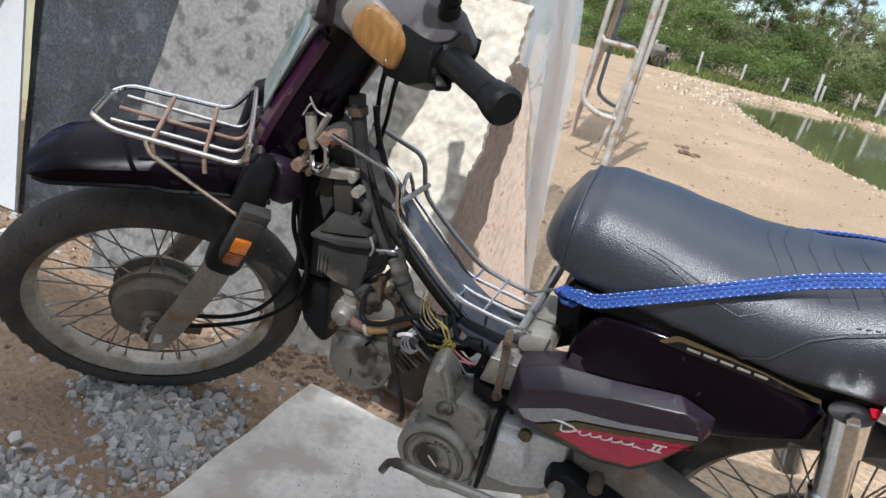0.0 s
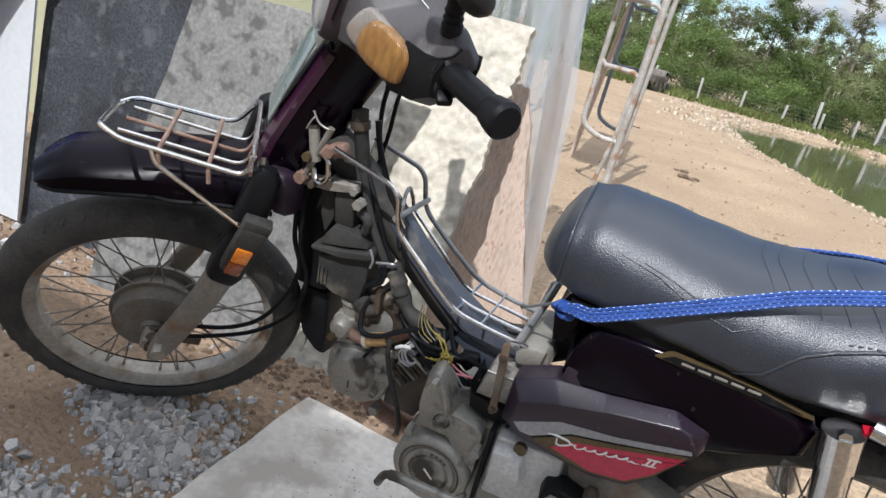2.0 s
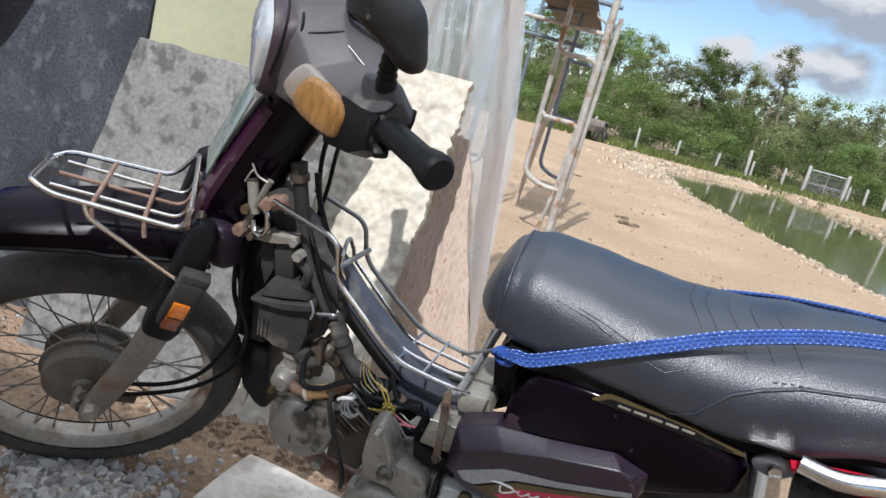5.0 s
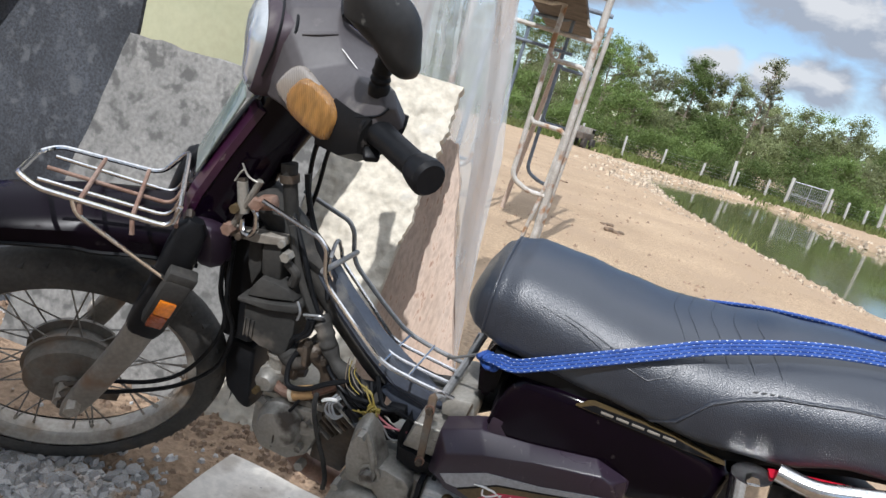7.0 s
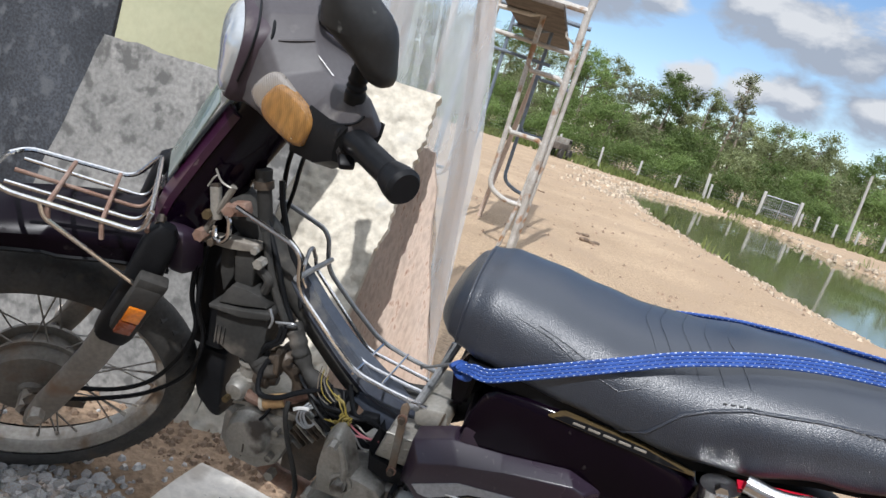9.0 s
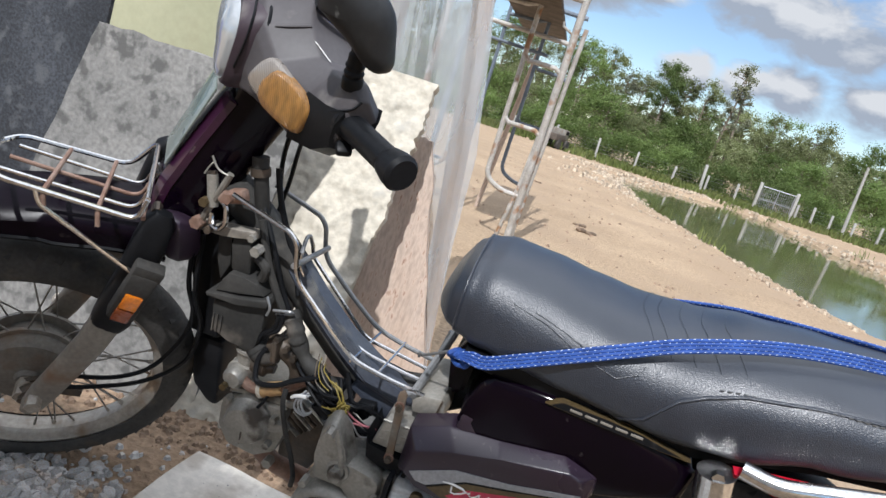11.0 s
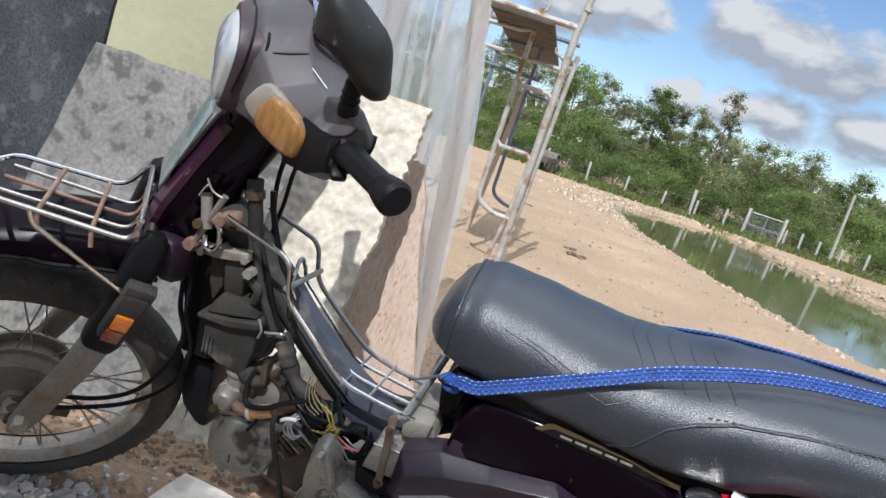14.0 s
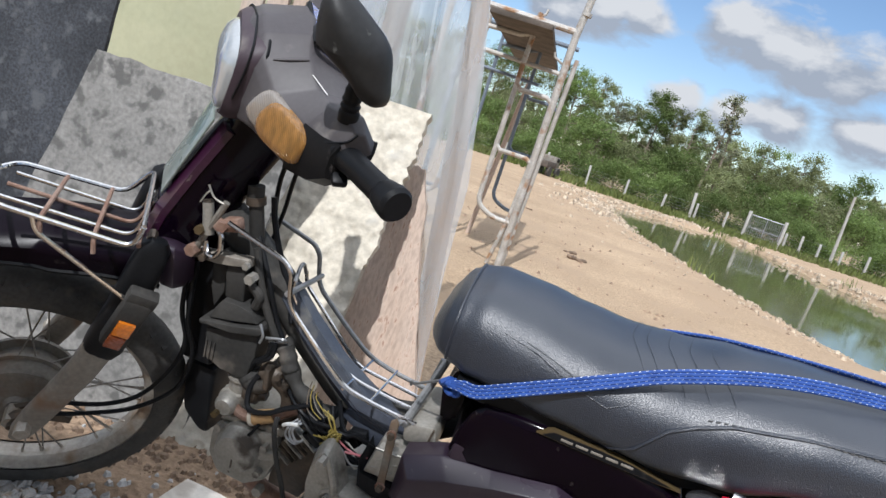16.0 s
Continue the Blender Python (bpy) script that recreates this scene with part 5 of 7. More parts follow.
# grips, levers and mirrors
for side in (-1, 1):
    g0, g1 = Vector((0.438, side * 0.212, 0.955)), Vector((0.481, side * 0.335, 0.970))
    pts = [g0.lerp(g1, t) for t in (0, 0.04, 0.08, 0.3, 0.55, 0.74, 0.76, 0.80, 0.88, 0.96, 1.0)]
    radii = (0.023, 0.023, 0.0175, 0.0165, 0.0165, 0.0165, 0.0185, 0.0195, 0.0215, 0.0220, 0.018)
    rings, ax = [], (g1 - g0).normalized()
    u = ax.orthogonal().normalized()
    w = ax.cross(u)
    for p, r in zip(pts, radii):
        rings.append([p + (u * math.cos(q) + w * math.sin(q)) * r for q in (2 * math.pi * k / 24 for k in range(24))])
    bm = bmesh.new()
    skin(bm, rings)
    bmesh.ops.bevel(bm, geom=[e for e in bm.edges if e.calc_face_angle(0) > 0.9], offset=0.003, segments=2, affect="EDGES")
    steered("grip", bm, "black", "black rubber handlebar grip")
    steered("switch_lever", boxed(g0 + Vector((-0.004, side * 0.02, -0.024)), (0.020, 0.018, 0.012), Matrix.Rotation(0.4, 3, "X"), 0.004), "black")
    root = Vector((0.436, side * 0.200, 1.008))
    top = root + Vector((-0.004, 0, 0.055))
    boot = steered("mirror_boot", turned([(-0.012, 0), (-0.012, 0.013), (0.0, 0.013), (0.003, 0.011), (0.008, 0.0125), (0.012, 0.0105), (0.017, 0.012), (0.021, 0.010), (0.030, 0.010), (0.036, 0.006), (0.036, 0)], root, "z", 18), "black", "black ribbed mirror boot")
    part("stem", tubed([root, top, top + Vector((0.004, 0, 0.03))], 0.0055, 8), "dusty_black", boot)
    # a rounded housing turned outwards, its glass towards the rider
    c = Vector((0.424, side * 0.205, 1.088))
    n = Vector((-0.45, side * 0.88, 0.05)).normalized()
    u = Vector((0, 0, 1)).cross(n).normalized() * -side
    v = n.cross(u) * -side
    shape = ((-0.048, 0.003), (-0.046, 0.054), (-0.027, 0.064), (0.018, 0.035), (0.044, 0.010), (0.053, -0.027), (0.055, -0.055), (0.033, -0.060), (0.004, -0.035), (-0.037, -0.008))
    loop = smooth_path([(p, q, 0) for p, q in shape], 4, closed=True)
    rings = []
    for dep, k in ((-0.016, 0.92), (-0.012, 0.99), (-0.004, 1.0), (0.008, 0.95), (0.018, 0.84), (0.026, 0.62), (0.031, 0.32), (0.032, 0.08)):
        rings.append([c + n * dep + u * (p.x * k + 0.006 * (1 - k)) * 0.94 + v * (p.y * k) * 0.94 for p in loop])
    bm = bmesh.new()
    skin(bm, rings)
    part("mirror_housing", bm, "scuffed_black", boot, "scuffed black mirror housing")
    part("mirror_glass", plated([(p.x * 0.88, p.y * 0.88) for p in loop[::2]], 0, 0.001), "chrome", boot).matrix_basis = Matrix.Translation(c - n * 0.0185) @ Matrix((u, n, v)).transposed().to_4x4()

# cables from the handlebar down to the frame and front hub
steered("control_cable", tubed(smooth_path([(0.43, -0.05, 0.90), (0.40, -0.02, 0.82), (0.392, -0.01, 0.74), (0.40, -0.02, 0.66), (0.42, -0.02, 0.60)], 6), 0.004, 7), "black")
steered("control_cable", tubed(smooth_path([(0.44, -0.06, 0.90), (0.415, -0.03, 0.81), (0.405, -0.02, 0.72), (0.385, -0.03, 0.64), (0.36, -0.02, 0.57)], 6), 0.0035, 7), "black")
steered("brake_cable", tubed(smooth_path([(0.27, -0.07, 0.66), (0.262, -0.085, 0.56), (0.270, -0.09, 0.49), (0.250, -0.09, 0.42), (0.20, -0.085, 0.345), (0.14, -0.08, 0.315), (0.07, -0.075, 0.315)], 6), 0.0042, 7), "black", "slack black brake cable")
steered("speedometer_cable", tubed(smooth_path([(0.28, -0.06, 0.64), (0.272, -0.09, 0.54), (0.283, -0.09, 0.46), (0.26, -0.09, 0.37), (0.19, -0.085, 0.31), (0.11, -0.08, 0.29), (0.05, -0.075, 0.285)], 6), 0.0042, 7), "black")

# frame: steering head, sloping backbone and its black cover
fixed("steering_head", tubed([(0.255, 0, 0.665), (0.325, 0, 0.805)], 0.030, 14), "black")
fixed("backbone", tubed(smooth_path([(0.30, 0, 0.73), (0.42, 0, 0.64), (0.52, 0.0, 0.545), (0.62, 0.0, 0.475), (0.74, 0, 0.50), (0.84, 0, 0.60)], 6), 0.030, 14), "dusty_black", "dusty black backbone tube")
bm = bmesh.new()
rings = []
for x, z, hw in ((0.455, 0.625, 0.030), (0.50, 0.580, 0.036), (0.56, 0.530, 0.040), (0.62, 0.490, 0.046), (0.68, 0.478, 0.05), (0.74, 0.490, 0.05)):
    far = 0.006 + 0.12 * max(x - 0.56, 0)
    rings.append([Vector((x, -hw, z)), Vector((x + 0.012, -hw + 0.006, z + 0.022)), Vector((x + 0.012, far, z + 0.018)), Vector((x, far + 0.004, z)), Vector((x - 0.02, -0.012, z - 0.03))])
skin(bm, rings)
bmesh.ops.bevel(bm, geom=list(bm.edges), offset=0.003, segments=2, affect="EDGES")
fixed("frame_cover", bm, "frame_grey", "dusty grey frame spine cover", sharp=30)

# wire rack between seat and column
rack = empty("centre_rack", bike)


def rack_wire(y, pts, r=0.0037, material="chrome"):
    wire([(x, y, z) for x, z in pts], r, material, 0.022, rack)


rack_wire(-0.078, ((0.372, 0.730), (0.468, 0.704), (0.482, 0.690), (0.488, 0.639), (0.549, 0.586), (0.602, 0.543), (0.666, 0.534), (0.719, 0.531)))
rack_wire(0.078, ((0.362, 0.702), (0.450, 0.677), (0.462, 0.662), (0.471, 0.609), (0.529, 0.561), (0.589, 0.517), (0.643, 0.505), (0.722, 0.496)), 0.0042, "grey_steel")
for y, line in ((-0.026, ((0.470, 0.655), (0.470, 0.632), (0.484, 0.615), (0.573, 0.543), (0.604, 0.529), (0.671, 0.521), (0.722, 0.519))),
                (0.028, ((0.464, 0.650), (0.469, 0.628), (0.514, 0.588), (0.586, 0.522), (0.656, 0.514), (0.722, 0.506)))):
    wire([(x, y, z) for x, z in line], 0.0032, "chrome", 0.018, rack)
wire([(0.470, -0.026, 0.650), (0.467, -0.012, 0.672), (0.463, 0.012, 0.670), (0.464, 0.028, 0.646)], 0.0032, "grey_steel", 0.012, rack)
wire([(0.482, -0.078, 0.655), (0.474, 0.078, 0.628)], 0.0045, "grey_steel", 0.01, rack)
wire([(0.598, -0.078, 0.540), (0.598, 0.078, 0.515)], 0.0022, "chrome", 0.01, rack)
wire([(0.642, -0.078, 0.534), (0.642, 0.078, 0.510)], 0.0022, "chrome", 0.01, rack)
wire([(0.690, -0.082, 0.520), (0.702, -0.078, 0.531), (0.702, 0.078, 0.503), (0.712, 0.082, 0.560)], 0.005, "grey_steel", 0.012, rack)
wire([(0.702, -0.082, 0.526), (0.716, 0.02, 0.56), (0.724, 0.075, 0.585)], 0.0065, "grey_steel", 0.01, rack, "rack_upright", "flat steel end bar of the rack")
# steering lock, clamps and shackle at the rack's front end
lock = fixed("steering_lock", tubed([(0.326, -0.062, 0.742), (0.328, -0.062, 0.732), (0.334, -0.062, 0.694)], 0.0085, 14), "alloy", "dull metal steering lock barrel")
part("lock_cap", tubed([(0.320, -0.062, 0.7400), (0.332, -0.062, 0.7455)], 0.0045, 8), "greasy", lock)
part("shackle", tubed(rounded([(0.343, -0.064, 0.712), (0.358, -0.066, 0.702), (0.361, -0.066, 0.676), (0.350, -0.066, 0.662), (0.338, -0.066, 0.664), (0.334, -0.064, 0.684)], 0.012), 0.0042, 8), "chrome", lock, "bright steel shackle")
part("brass_nut", knob(bmesh.new(), (0.325, -0.070, 0.700), 0.0075, 0.014), "gold", lock)
clamp = fixed("clamp", boxed((0.371, -0.060, 0.722), (0.028, 0.022, 0.022), Matrix.Rotation(-0.3, 3, "Y"), 0.006), "rusty", "rusted pipe clamp")
part("clamp_ear", boxed((0.352, -0.066, 0.716), (0.012, 0.010, 0.020), Matrix.Rotation(0.5, 3, "Y"), 0.003), "rusty", clamp)
part("bolt", knob(bmesh.new(), (0.362, -0.074, 0.719), 0.0085, 0.012), "rusty", clamp)
fixed("link_rod", tubed([(0.314, -0.060, 0.652), (0.322, -0.064, 0.672), (0.356, -0.064, 0.752)], 0.0052, 8), "hub", "brown rod beside the steering lock")
fixed("rod_nut", knob(bmesh.new(), (0.317, -0.068, 0.664), 0.010, 0.018), "rusty")
fixed("loose_wire", tubed(smooth_path([(0.327, -0.07, 0.772), (0.338, -0.07, 0.756), (0.354, -0.068, 0.750)], 5), 0.0016, 6), "alloy", "bent bare wire end")
fixed("loose_wire", tubed(smooth_path([(0.318, -0.07, 0.742), (0.326, -0.07, 0.758), (0.331, -0.066, 0.764)], 5), 0.0014, 6), "alloy", "bent bare wire end")
fixed("head_tube", tubed([(0.373, -0.015, 0.775), (0.376, -0.015, 0.752), (0.378, -0.015, 0.748), (0.402, -0.015, 0.640)], lambda t: 0.013 if t < 0.5 else 0.0115, 16), "dusty_black", "dusty dark steering tube")
fixed("tube_collar", tubed([(0.3755, -0.015, 0.758), (0.378, -0.015, 0.746)], 0.0155, 18), "greasy")
bm = plated([(0.307, 0.646), (0.311, 0.661), (0.360, 0.668), (0.407, 0.676), (0.409, 0.662), (0.380, 0.655), (0.352, 0.649)], -0.040, -0.058, 0.002, 0.0025)
brk = fixed("bracket_plate", bm, "grey_leg", "pale dusty bracket plate over the air box")
part("bolt", knob(bmesh.new(), (0.404, -0.062, 0.666), 0.006, 0.010), "alloy", brk)
part("bolt", knob(bmesh.new(), (0.332, -0.062, 0.654), 0.006, 0.010), "greasy", brk)

# air box: neck, shouldered lid and tapered lower box
bm = plated([(0.351, 0.547), (0.400, 0.556), (0.446, 0.567), (0.448, 0.520), (0.438, 0.472), (0.412, 0.468), (0.392, 0.484), (0.356, 0.484)], 0.055, -0.060, 0.003, 0.007)
air = fixed("air_box", bm, "dusty_black", "dusty black air filter box", sharp=25)
bm = plated([(0.347, 0.549), (0.345, 0.557), (0.400, 0.565), (0.449, 0.580), (0.453, 0.570), (0.446, 0.563), (0.400, 0.553)], 0.060, -0.070, 0.001, 0.0025)
part("lid_rim", bm, "dusty_black", air)
bm = plated([(0.352, 0.556), (0.359, 0.580), (0.371, 0.602), (0.405, 0.604), (0.430, 0.598), (0.446, 0.578), (0.400, 0.563)], 0.055, -0.062, 0.007, 0.002)
part("lid", bm, "dusty_black", air, "dusty grey-black shouldered lid", sharp=25)
bm = plated([(0.369, 0.590), (0.362, 0.640), (0.363, 0.664), (0.401, 0.671), (0.405, 0.640), (0.408, 0.592)], 0.035, -0.050, 0.006, 0.005)
neck = part("neck", bm, "dusty_black", air, sharp=25)
part("neck_side", plated([(0.336, 0.600), (0.334, 0.655), (0.360, 0.662), (0.366, 0.595), (0.350, 0.560)], 0.035, -0.038, 0.003, 0.005), "dusty_black", neck)
part("bolt", knob(bmesh.new(), (0.414, -0.058, 0.648), 0.0085, 0.020), "alloy", air, "pale hexagonal nut")
for k in range(3):
    part("rib", boxed((0.362 + 0.007 * k, -0.0615, 0.505), (0.0025, 0.004, 0.032), None, 0.001), "dusty_black", air)
part("spring_clip", tubed(rounded([(0.446, -0.066, 0.585), (0.456, -0.070, 0.570), (0.452, -0.070, 0.556)], 0.006), 0.0022, 6), "grey_steel", air)
part("outlet_boot", tubed(smooth_path([(0.420, -0.035, 0.486), (0.436, -0.040, 0.472), (0.452, -0.042, 0.470), (0.462, -0.042, 0.478)], 5), 0.019, 14), "dusty_black", air, "dusty rubber outlet boot")
part("boot_band", tubed([(0.432, -0.040, 0.478), (0.438, -0.0405, 0.473)], 0.0205, 16), "dusty_black", air)
# carburettor below the air box, intake elbow into the head
carb = fixed("carburettor", turned([(-0.034, 0), (-0.034, 0.015), (-0.010, 0.018), (-0.008, 0.022), (0.004, 0.022), (0.006, 0.017), (0.026, 0.017), (0.028, 0.021), (0.034, 0.021), (0.034, 0)], (0.420, -0.038, 0.436), "z", 18), "alloy", "dirty alloy carburettor")
part("float_bowl", turned([(-0.022, 0), (-0.020, 0.013), (-0.014, 0.018), (0.004, 0.020), (0.006, 0.023), (0.010, 0.023), (0.010, 0)], (0.416, -0.056, 0.424), "y", 18), "alloy", carb)
part("throttle_cap", turned([(-0.012, 0), (-0.012, 0.019), (0.010, 0.019), (0.014, 0.012), (0.024, 0.008), (0.024, 0)], (0.445, -0.036, 0.446), "x", 16), "greasy", carb)
part("drain_screw", knob(bmesh.new(), (0.409, -0.082, 0.414), 0.006, 0.012), "gold", carb)
part("adjuster", tubed([(0.404, -0.05, 0.420), (0.398, -0.062, 0.396)], 0.0035, 8), "grey_steel", carb)
elbow = fixed("intake_elbow", tubed(smooth_path([(0.452, -0.032, 0.486), (0.476, -0.032, 0.488), (0.497, -0.032, 0.474), (0.508, -0.032, 0.450), (0.510, -0.032, 0.412)], 6), lambda t: 0.0165 + 0.002 * math.sin(t * 7), 14), "greasy", "rust-brown intake elbow, greasy")
part("flange", boxed((0.470, -0.034, 0.490), (0.012, 0.056, 0.040), Matrix.Rotation(-0.1, 3, "Y"), 0.006), "greasy", elbow)
for x, z in ((0.470, 0.512), (0.487, 0.500), (0.502, 0.490)):
    part("bolt", knob(bmesh.new(), (x, -0.052, z), 0.0052, 0.012), "greasy", elbow)
part("base_flange", boxed((0.510, -0.032, 0.414), (0.046, 0.050, 0.010), None, 0.004), "greasy", elbow)
fixed("oil_pipe", tubed(smooth_path([(0.424, -0.060, 0.428), (0.436, -0.062, 0.419), (0.452, -0.064, 0.417), (0.475, -0.065, 0.424), (0.503, -0.064, 0.441), (0.526, -0.058, 0.457), (0.552, -0.05, 0.477)], 6), 0.0085, 10), "rusty", "rust-brown breather pipe")
fixed("hose_joint", tubed([(0.466, -0.065, 0.421), (0.469, -0.065, 0.4225), (0.500, -0.0645, 0.4395)], lambda t: 0.0125 if t < 0.7 else 0.0112, 14), "hose", "tan rubber hose joint")
fixed("joint_collar", tubed([(0.462, -0.065, 0.4195), (0.468, -0.065, 0.422)], 0.0138, 14), "plaster")
for pts, r in (([(0.455, -0.055, 0.490), (0.448, -0.062, 0.465), (0.458, -0.074, 0.440), (0.490, -0.078, 0.448), (0.520, -0.074, 0.468), (0.556, -0.066, 0.486)], 0.0045),
               ([(0.405, -0.04, 0.690), (0.424, -0.045, 0.640), (0.446, -0.046, 0.594), (0.470, -0.046, 0.556)], 0.0062),
               ([(0.402, -0.01, 0.765), (0.414, -0.012, 0.722), (0.440, -0.014, 0.664), (0.459, -0.016, 0.632), (0.480, -0.03, 0.585)], 0.0048),
               ([(0.396, -0.02, 0.700), (0.432, -0.04, 0.650), (0.456, -0.042, 0.596), (0.478, -0.044, 0.560)], 0.0040),
               ([(0.425, -0.05, 0.600), (0.430, -0.054, 0.622), (0.412, -0.052, 0.634)], 0.0075),
               ([(0.466, -0.055, 0.554), (0.462, -0.056, 0.530), (0.446, -0.056, 0.514), (0.440, -0.054, 0.500)], 0.0042),
               ([(0.472, -0.055, 0.556), (0.470, -0.056, 0.532), (0.456, -0.056, 0.518), (0.446, -0.052, 0.506)], 0.0036)):
    fixed("cable", tubed(smooth_path(pts, 6), r, 8), "dusty_black" if r > 0.005 else "black")
fixed("cable_clip", tubed(rounded([(0.455, -0.056, 0.560), (0.485, -0.058, 0.570), (0.488, -0.05, 0.562), (0.458, -0.05, 0.552)], 0.005), 0.0024, 6), "grey_steel", "bent steel cable clip")
fixed("wiring_loom", tubed(smooth_path([(0.474, -0.035, 0.556), (0.492, -0.040, 0.536), (0.506, -0.044, 0.508), (0.526, -0.048, 0.488), (0.560, -0.05, 0.474), (0.600, -0.05, 0.455)], 6), lambda t: 0.0125 + 0.002 * math.sin(t * 21), 12), "dusty_black", "taped dusty wiring loom under the frame")
fixed("rag_wrap", tubed(smooth_path([(0.480, -0.040, 0.549), (0.494, -0.044, 0.532), (0.502, -0.047, 0.514)], 5), lambda t: 0.0138 + 0.0012 * math.sin(t * 17), 12), "dusty_black", "grey tape wrapped round the loom")

# engine: stepped head, finned barrel, crankcase and covers
bm = plated([(0.398, 0.370), (0.412, 0.389), (0.452, 0.401), (0.515, 0.403), (0.523, 0.360), (0.508, 0.312), (0.474, 0.288), (0.420, 0.292), (0.398, 0.326)], 0.062, -0.068, 0.003, 0.006)
head = fixed("cylinder_head", bm, "alloy", "dusty alloy cylinder head", sharp=25)
part("head_ledge", plated([(0.405, 0.388), (0.410, 0.400), (0.455, 0.412), (0.520, 0.417), (0.522, 0.402), (0.455, 0.398)], 0.050, -0.060, 0.002, 0.003), "alloy", head)
part("head_ledge", plated([(0.470, 0.372), (0.520, 0.382), (0.524, 0.366), (0.478, 0.352)], -0.060, -0.078, 0.003, 0.003), "alloy", head)
part("head_cover", turned([(-0.022, 0), (-0.021, 0.020), (-0.017, 0.031), (-0.010, 0.0355), (0.0, 0.0375), (0.004, 0.041), (0.022, 0.041)], (0.456, -0.078, 0.362), "y", 36), "alloy", head, "round pale alloy cam cover")
part("slot", boxed((0.459, -0.0998, 0.350), (0.0025, 0.003, 0.016), None, 0.0008), "greasy", head)
for dx, dz in ((-0.040, 0.026), (0.043, 0.022), (-0.012, -0.047), (0.040, -0.030)):
    part("bolt", knob(bmesh.new(), (0.456 + dx, -0.074, 0.362 + dz), 0.0065, 0.016), "alloy", head)
bm = plated([(0.505, 0.402), (0.572, 0.424), (0.592, 0.350), (0.565, 0.290), (0.505, 0.296)], 0.050, -0.050, 0.003, 0.004)
fixed("cylinder_barrel", bm, "greasy", "greasy finned cylinder barrel")
fin_dir, fin_step = Vector((0.83, 0, -0.55)), Vector((-0.0052, 0, -0.0078))
for k in range(7):
    c = Vector((0.556, -0.056, 0.414)) + fin_step * k
    fixed("cooling_fin", boxed(c, (0.050 - 0.003 * k, 0.014, 0.0024), Matrix.Rotation(math.atan2(0.55, 0.83), 3, "Y"), 0.001), "greasy" if k % 3 else "alloy")
fixed("exhaust_pipe", tubed(smooth_path([(0.46, -0.02, 0.298), (0.468, -0.01, 0.255), (0.51, 0.01, 0.220), (0.60, 0.04, 0.19), (0.80, 0.07, 0.18)], 6), 0.017, 12), "rusty", "rusty exhaust pipe")
fixed("exhaust_nut", knob(bmesh.new(), (0.498, -0.058, 0.285), 0.009, 0.018), "alloy")
case_line = [(0.588, 0.360), (0.577, 0.321), (0.571, 0.281), (0.582, 0.228), (0.614, 0.207), (0.665, 0.207), (0.706, 0.232), (0.80, 0.26), (0.85, 0.31), (0.84, 0.40), (0.705, 0.400), (0.668, 0.385), (0.640, 0.395), (0.60, 0.395)]
case = fixed("crankcase", plated(case_line, 0.10, -0.108, 0.004, 0.006), "alloy", "dirty alloy crankcase", sharp=30)
tower = [(0.594, 0.350), (0.587, 0.395), (0.587, 0.430), (0.592, 0.452), (0.600, 0.466), (0.610, 0.472), (0.620, 0.465), (0.629, 0.450), (0.640, 0.426), (0.650, 0.404), (0.655, 0.388), (0.648, 0.350)]
part("timing_case", plated(tower, -0.095, -0.130, 0.008, 0.006), "alloy", case, "tall dusty timing chain case", sharp=25)
part("timing_ridge", tubed(smooth_path([(0.616, -0.127, 0.454), (0.627, -0.129, 0.432), (0.636, -0.130, 0.408), (0.640, -0.130, 0.388)], 5), 0.0055, 8), "alloy", case)
part("case_step", plated([(0.610, 0.380), (0.612, 0.402), (0.655, 0.406), (0.690, 0.400), (0.702, 0.390), (0.702, 0.300), (0.675, 0.335)], -0.08, -0.128, 0.004, 0.004), "alloy", case)
cx, cz = 0.634, 0.286
cover = fixed("generator_cover", turned([(0.03, 0.066), (-0.040, 0.064), (-0.046, 0.060), (-0.048, 0.055), (-0.046, 0.047), (-0.043, 0.045), (-0.043, 0.043), (-0.048, 0.041), (-0.049, 0.034), (-0.046, 0.032), (-0.046, 0.030), (-0.050, 0.028), (-0.0515, 0.012), (-0.0515, 0)], (cx, -0.092, cz), "y", 56), "alloy", "round alloy generator cover, scratched and greasy")
part("slot", boxed((cx + 0.001, -0.1440, cz), (0.022, 0.002, 0.0028), Matrix.Rotation(0.75, 3, "Y"), 0.0008), "white_paint", cover)
# a darker ring inside the cover's rim, for contrast
part("dirt_ring", turned([(-0.0462, 0.0535), (-0.0466, 0.0500), (-0.0452, 0.0465)], (cx, -0.0925, cz), "y", 56), "greasy", cover)
for k in range(7):
    a = math.pi * (0.30 + 0.40 * k / 6) if k < 4 else math.pi * (1.55 + 0.12 * (k - 4))
    part("mark", boxed((cx + 0.0375 * math.cos(a), -0.1412, cz + 0.0375 * math.sin(a)), (0.0035, 0.0015, 0.0055), Matrix.Rotation(-a, 3, "Y")), "gold", cover)
for x, z, r in ((0.612, 0.452, 0.0075), (0.634, 0.388, 0.0105), (0.698, 0.364, 0.0075), (0.590, 0.352, 0.0065), (0.694, 0.262, 0.0075)):
    part("bolt", knob(bmesh.new(), (x, -0.136, z), r, 0.022), "alloy", case)
part("boss", turned([(-0.012, 0.014), (-0.010, 0.018), (0.03, 0.019)], (0.634, -0.122, 0.388), "y", 20), "alloy", case)
bm = bmesh.new()
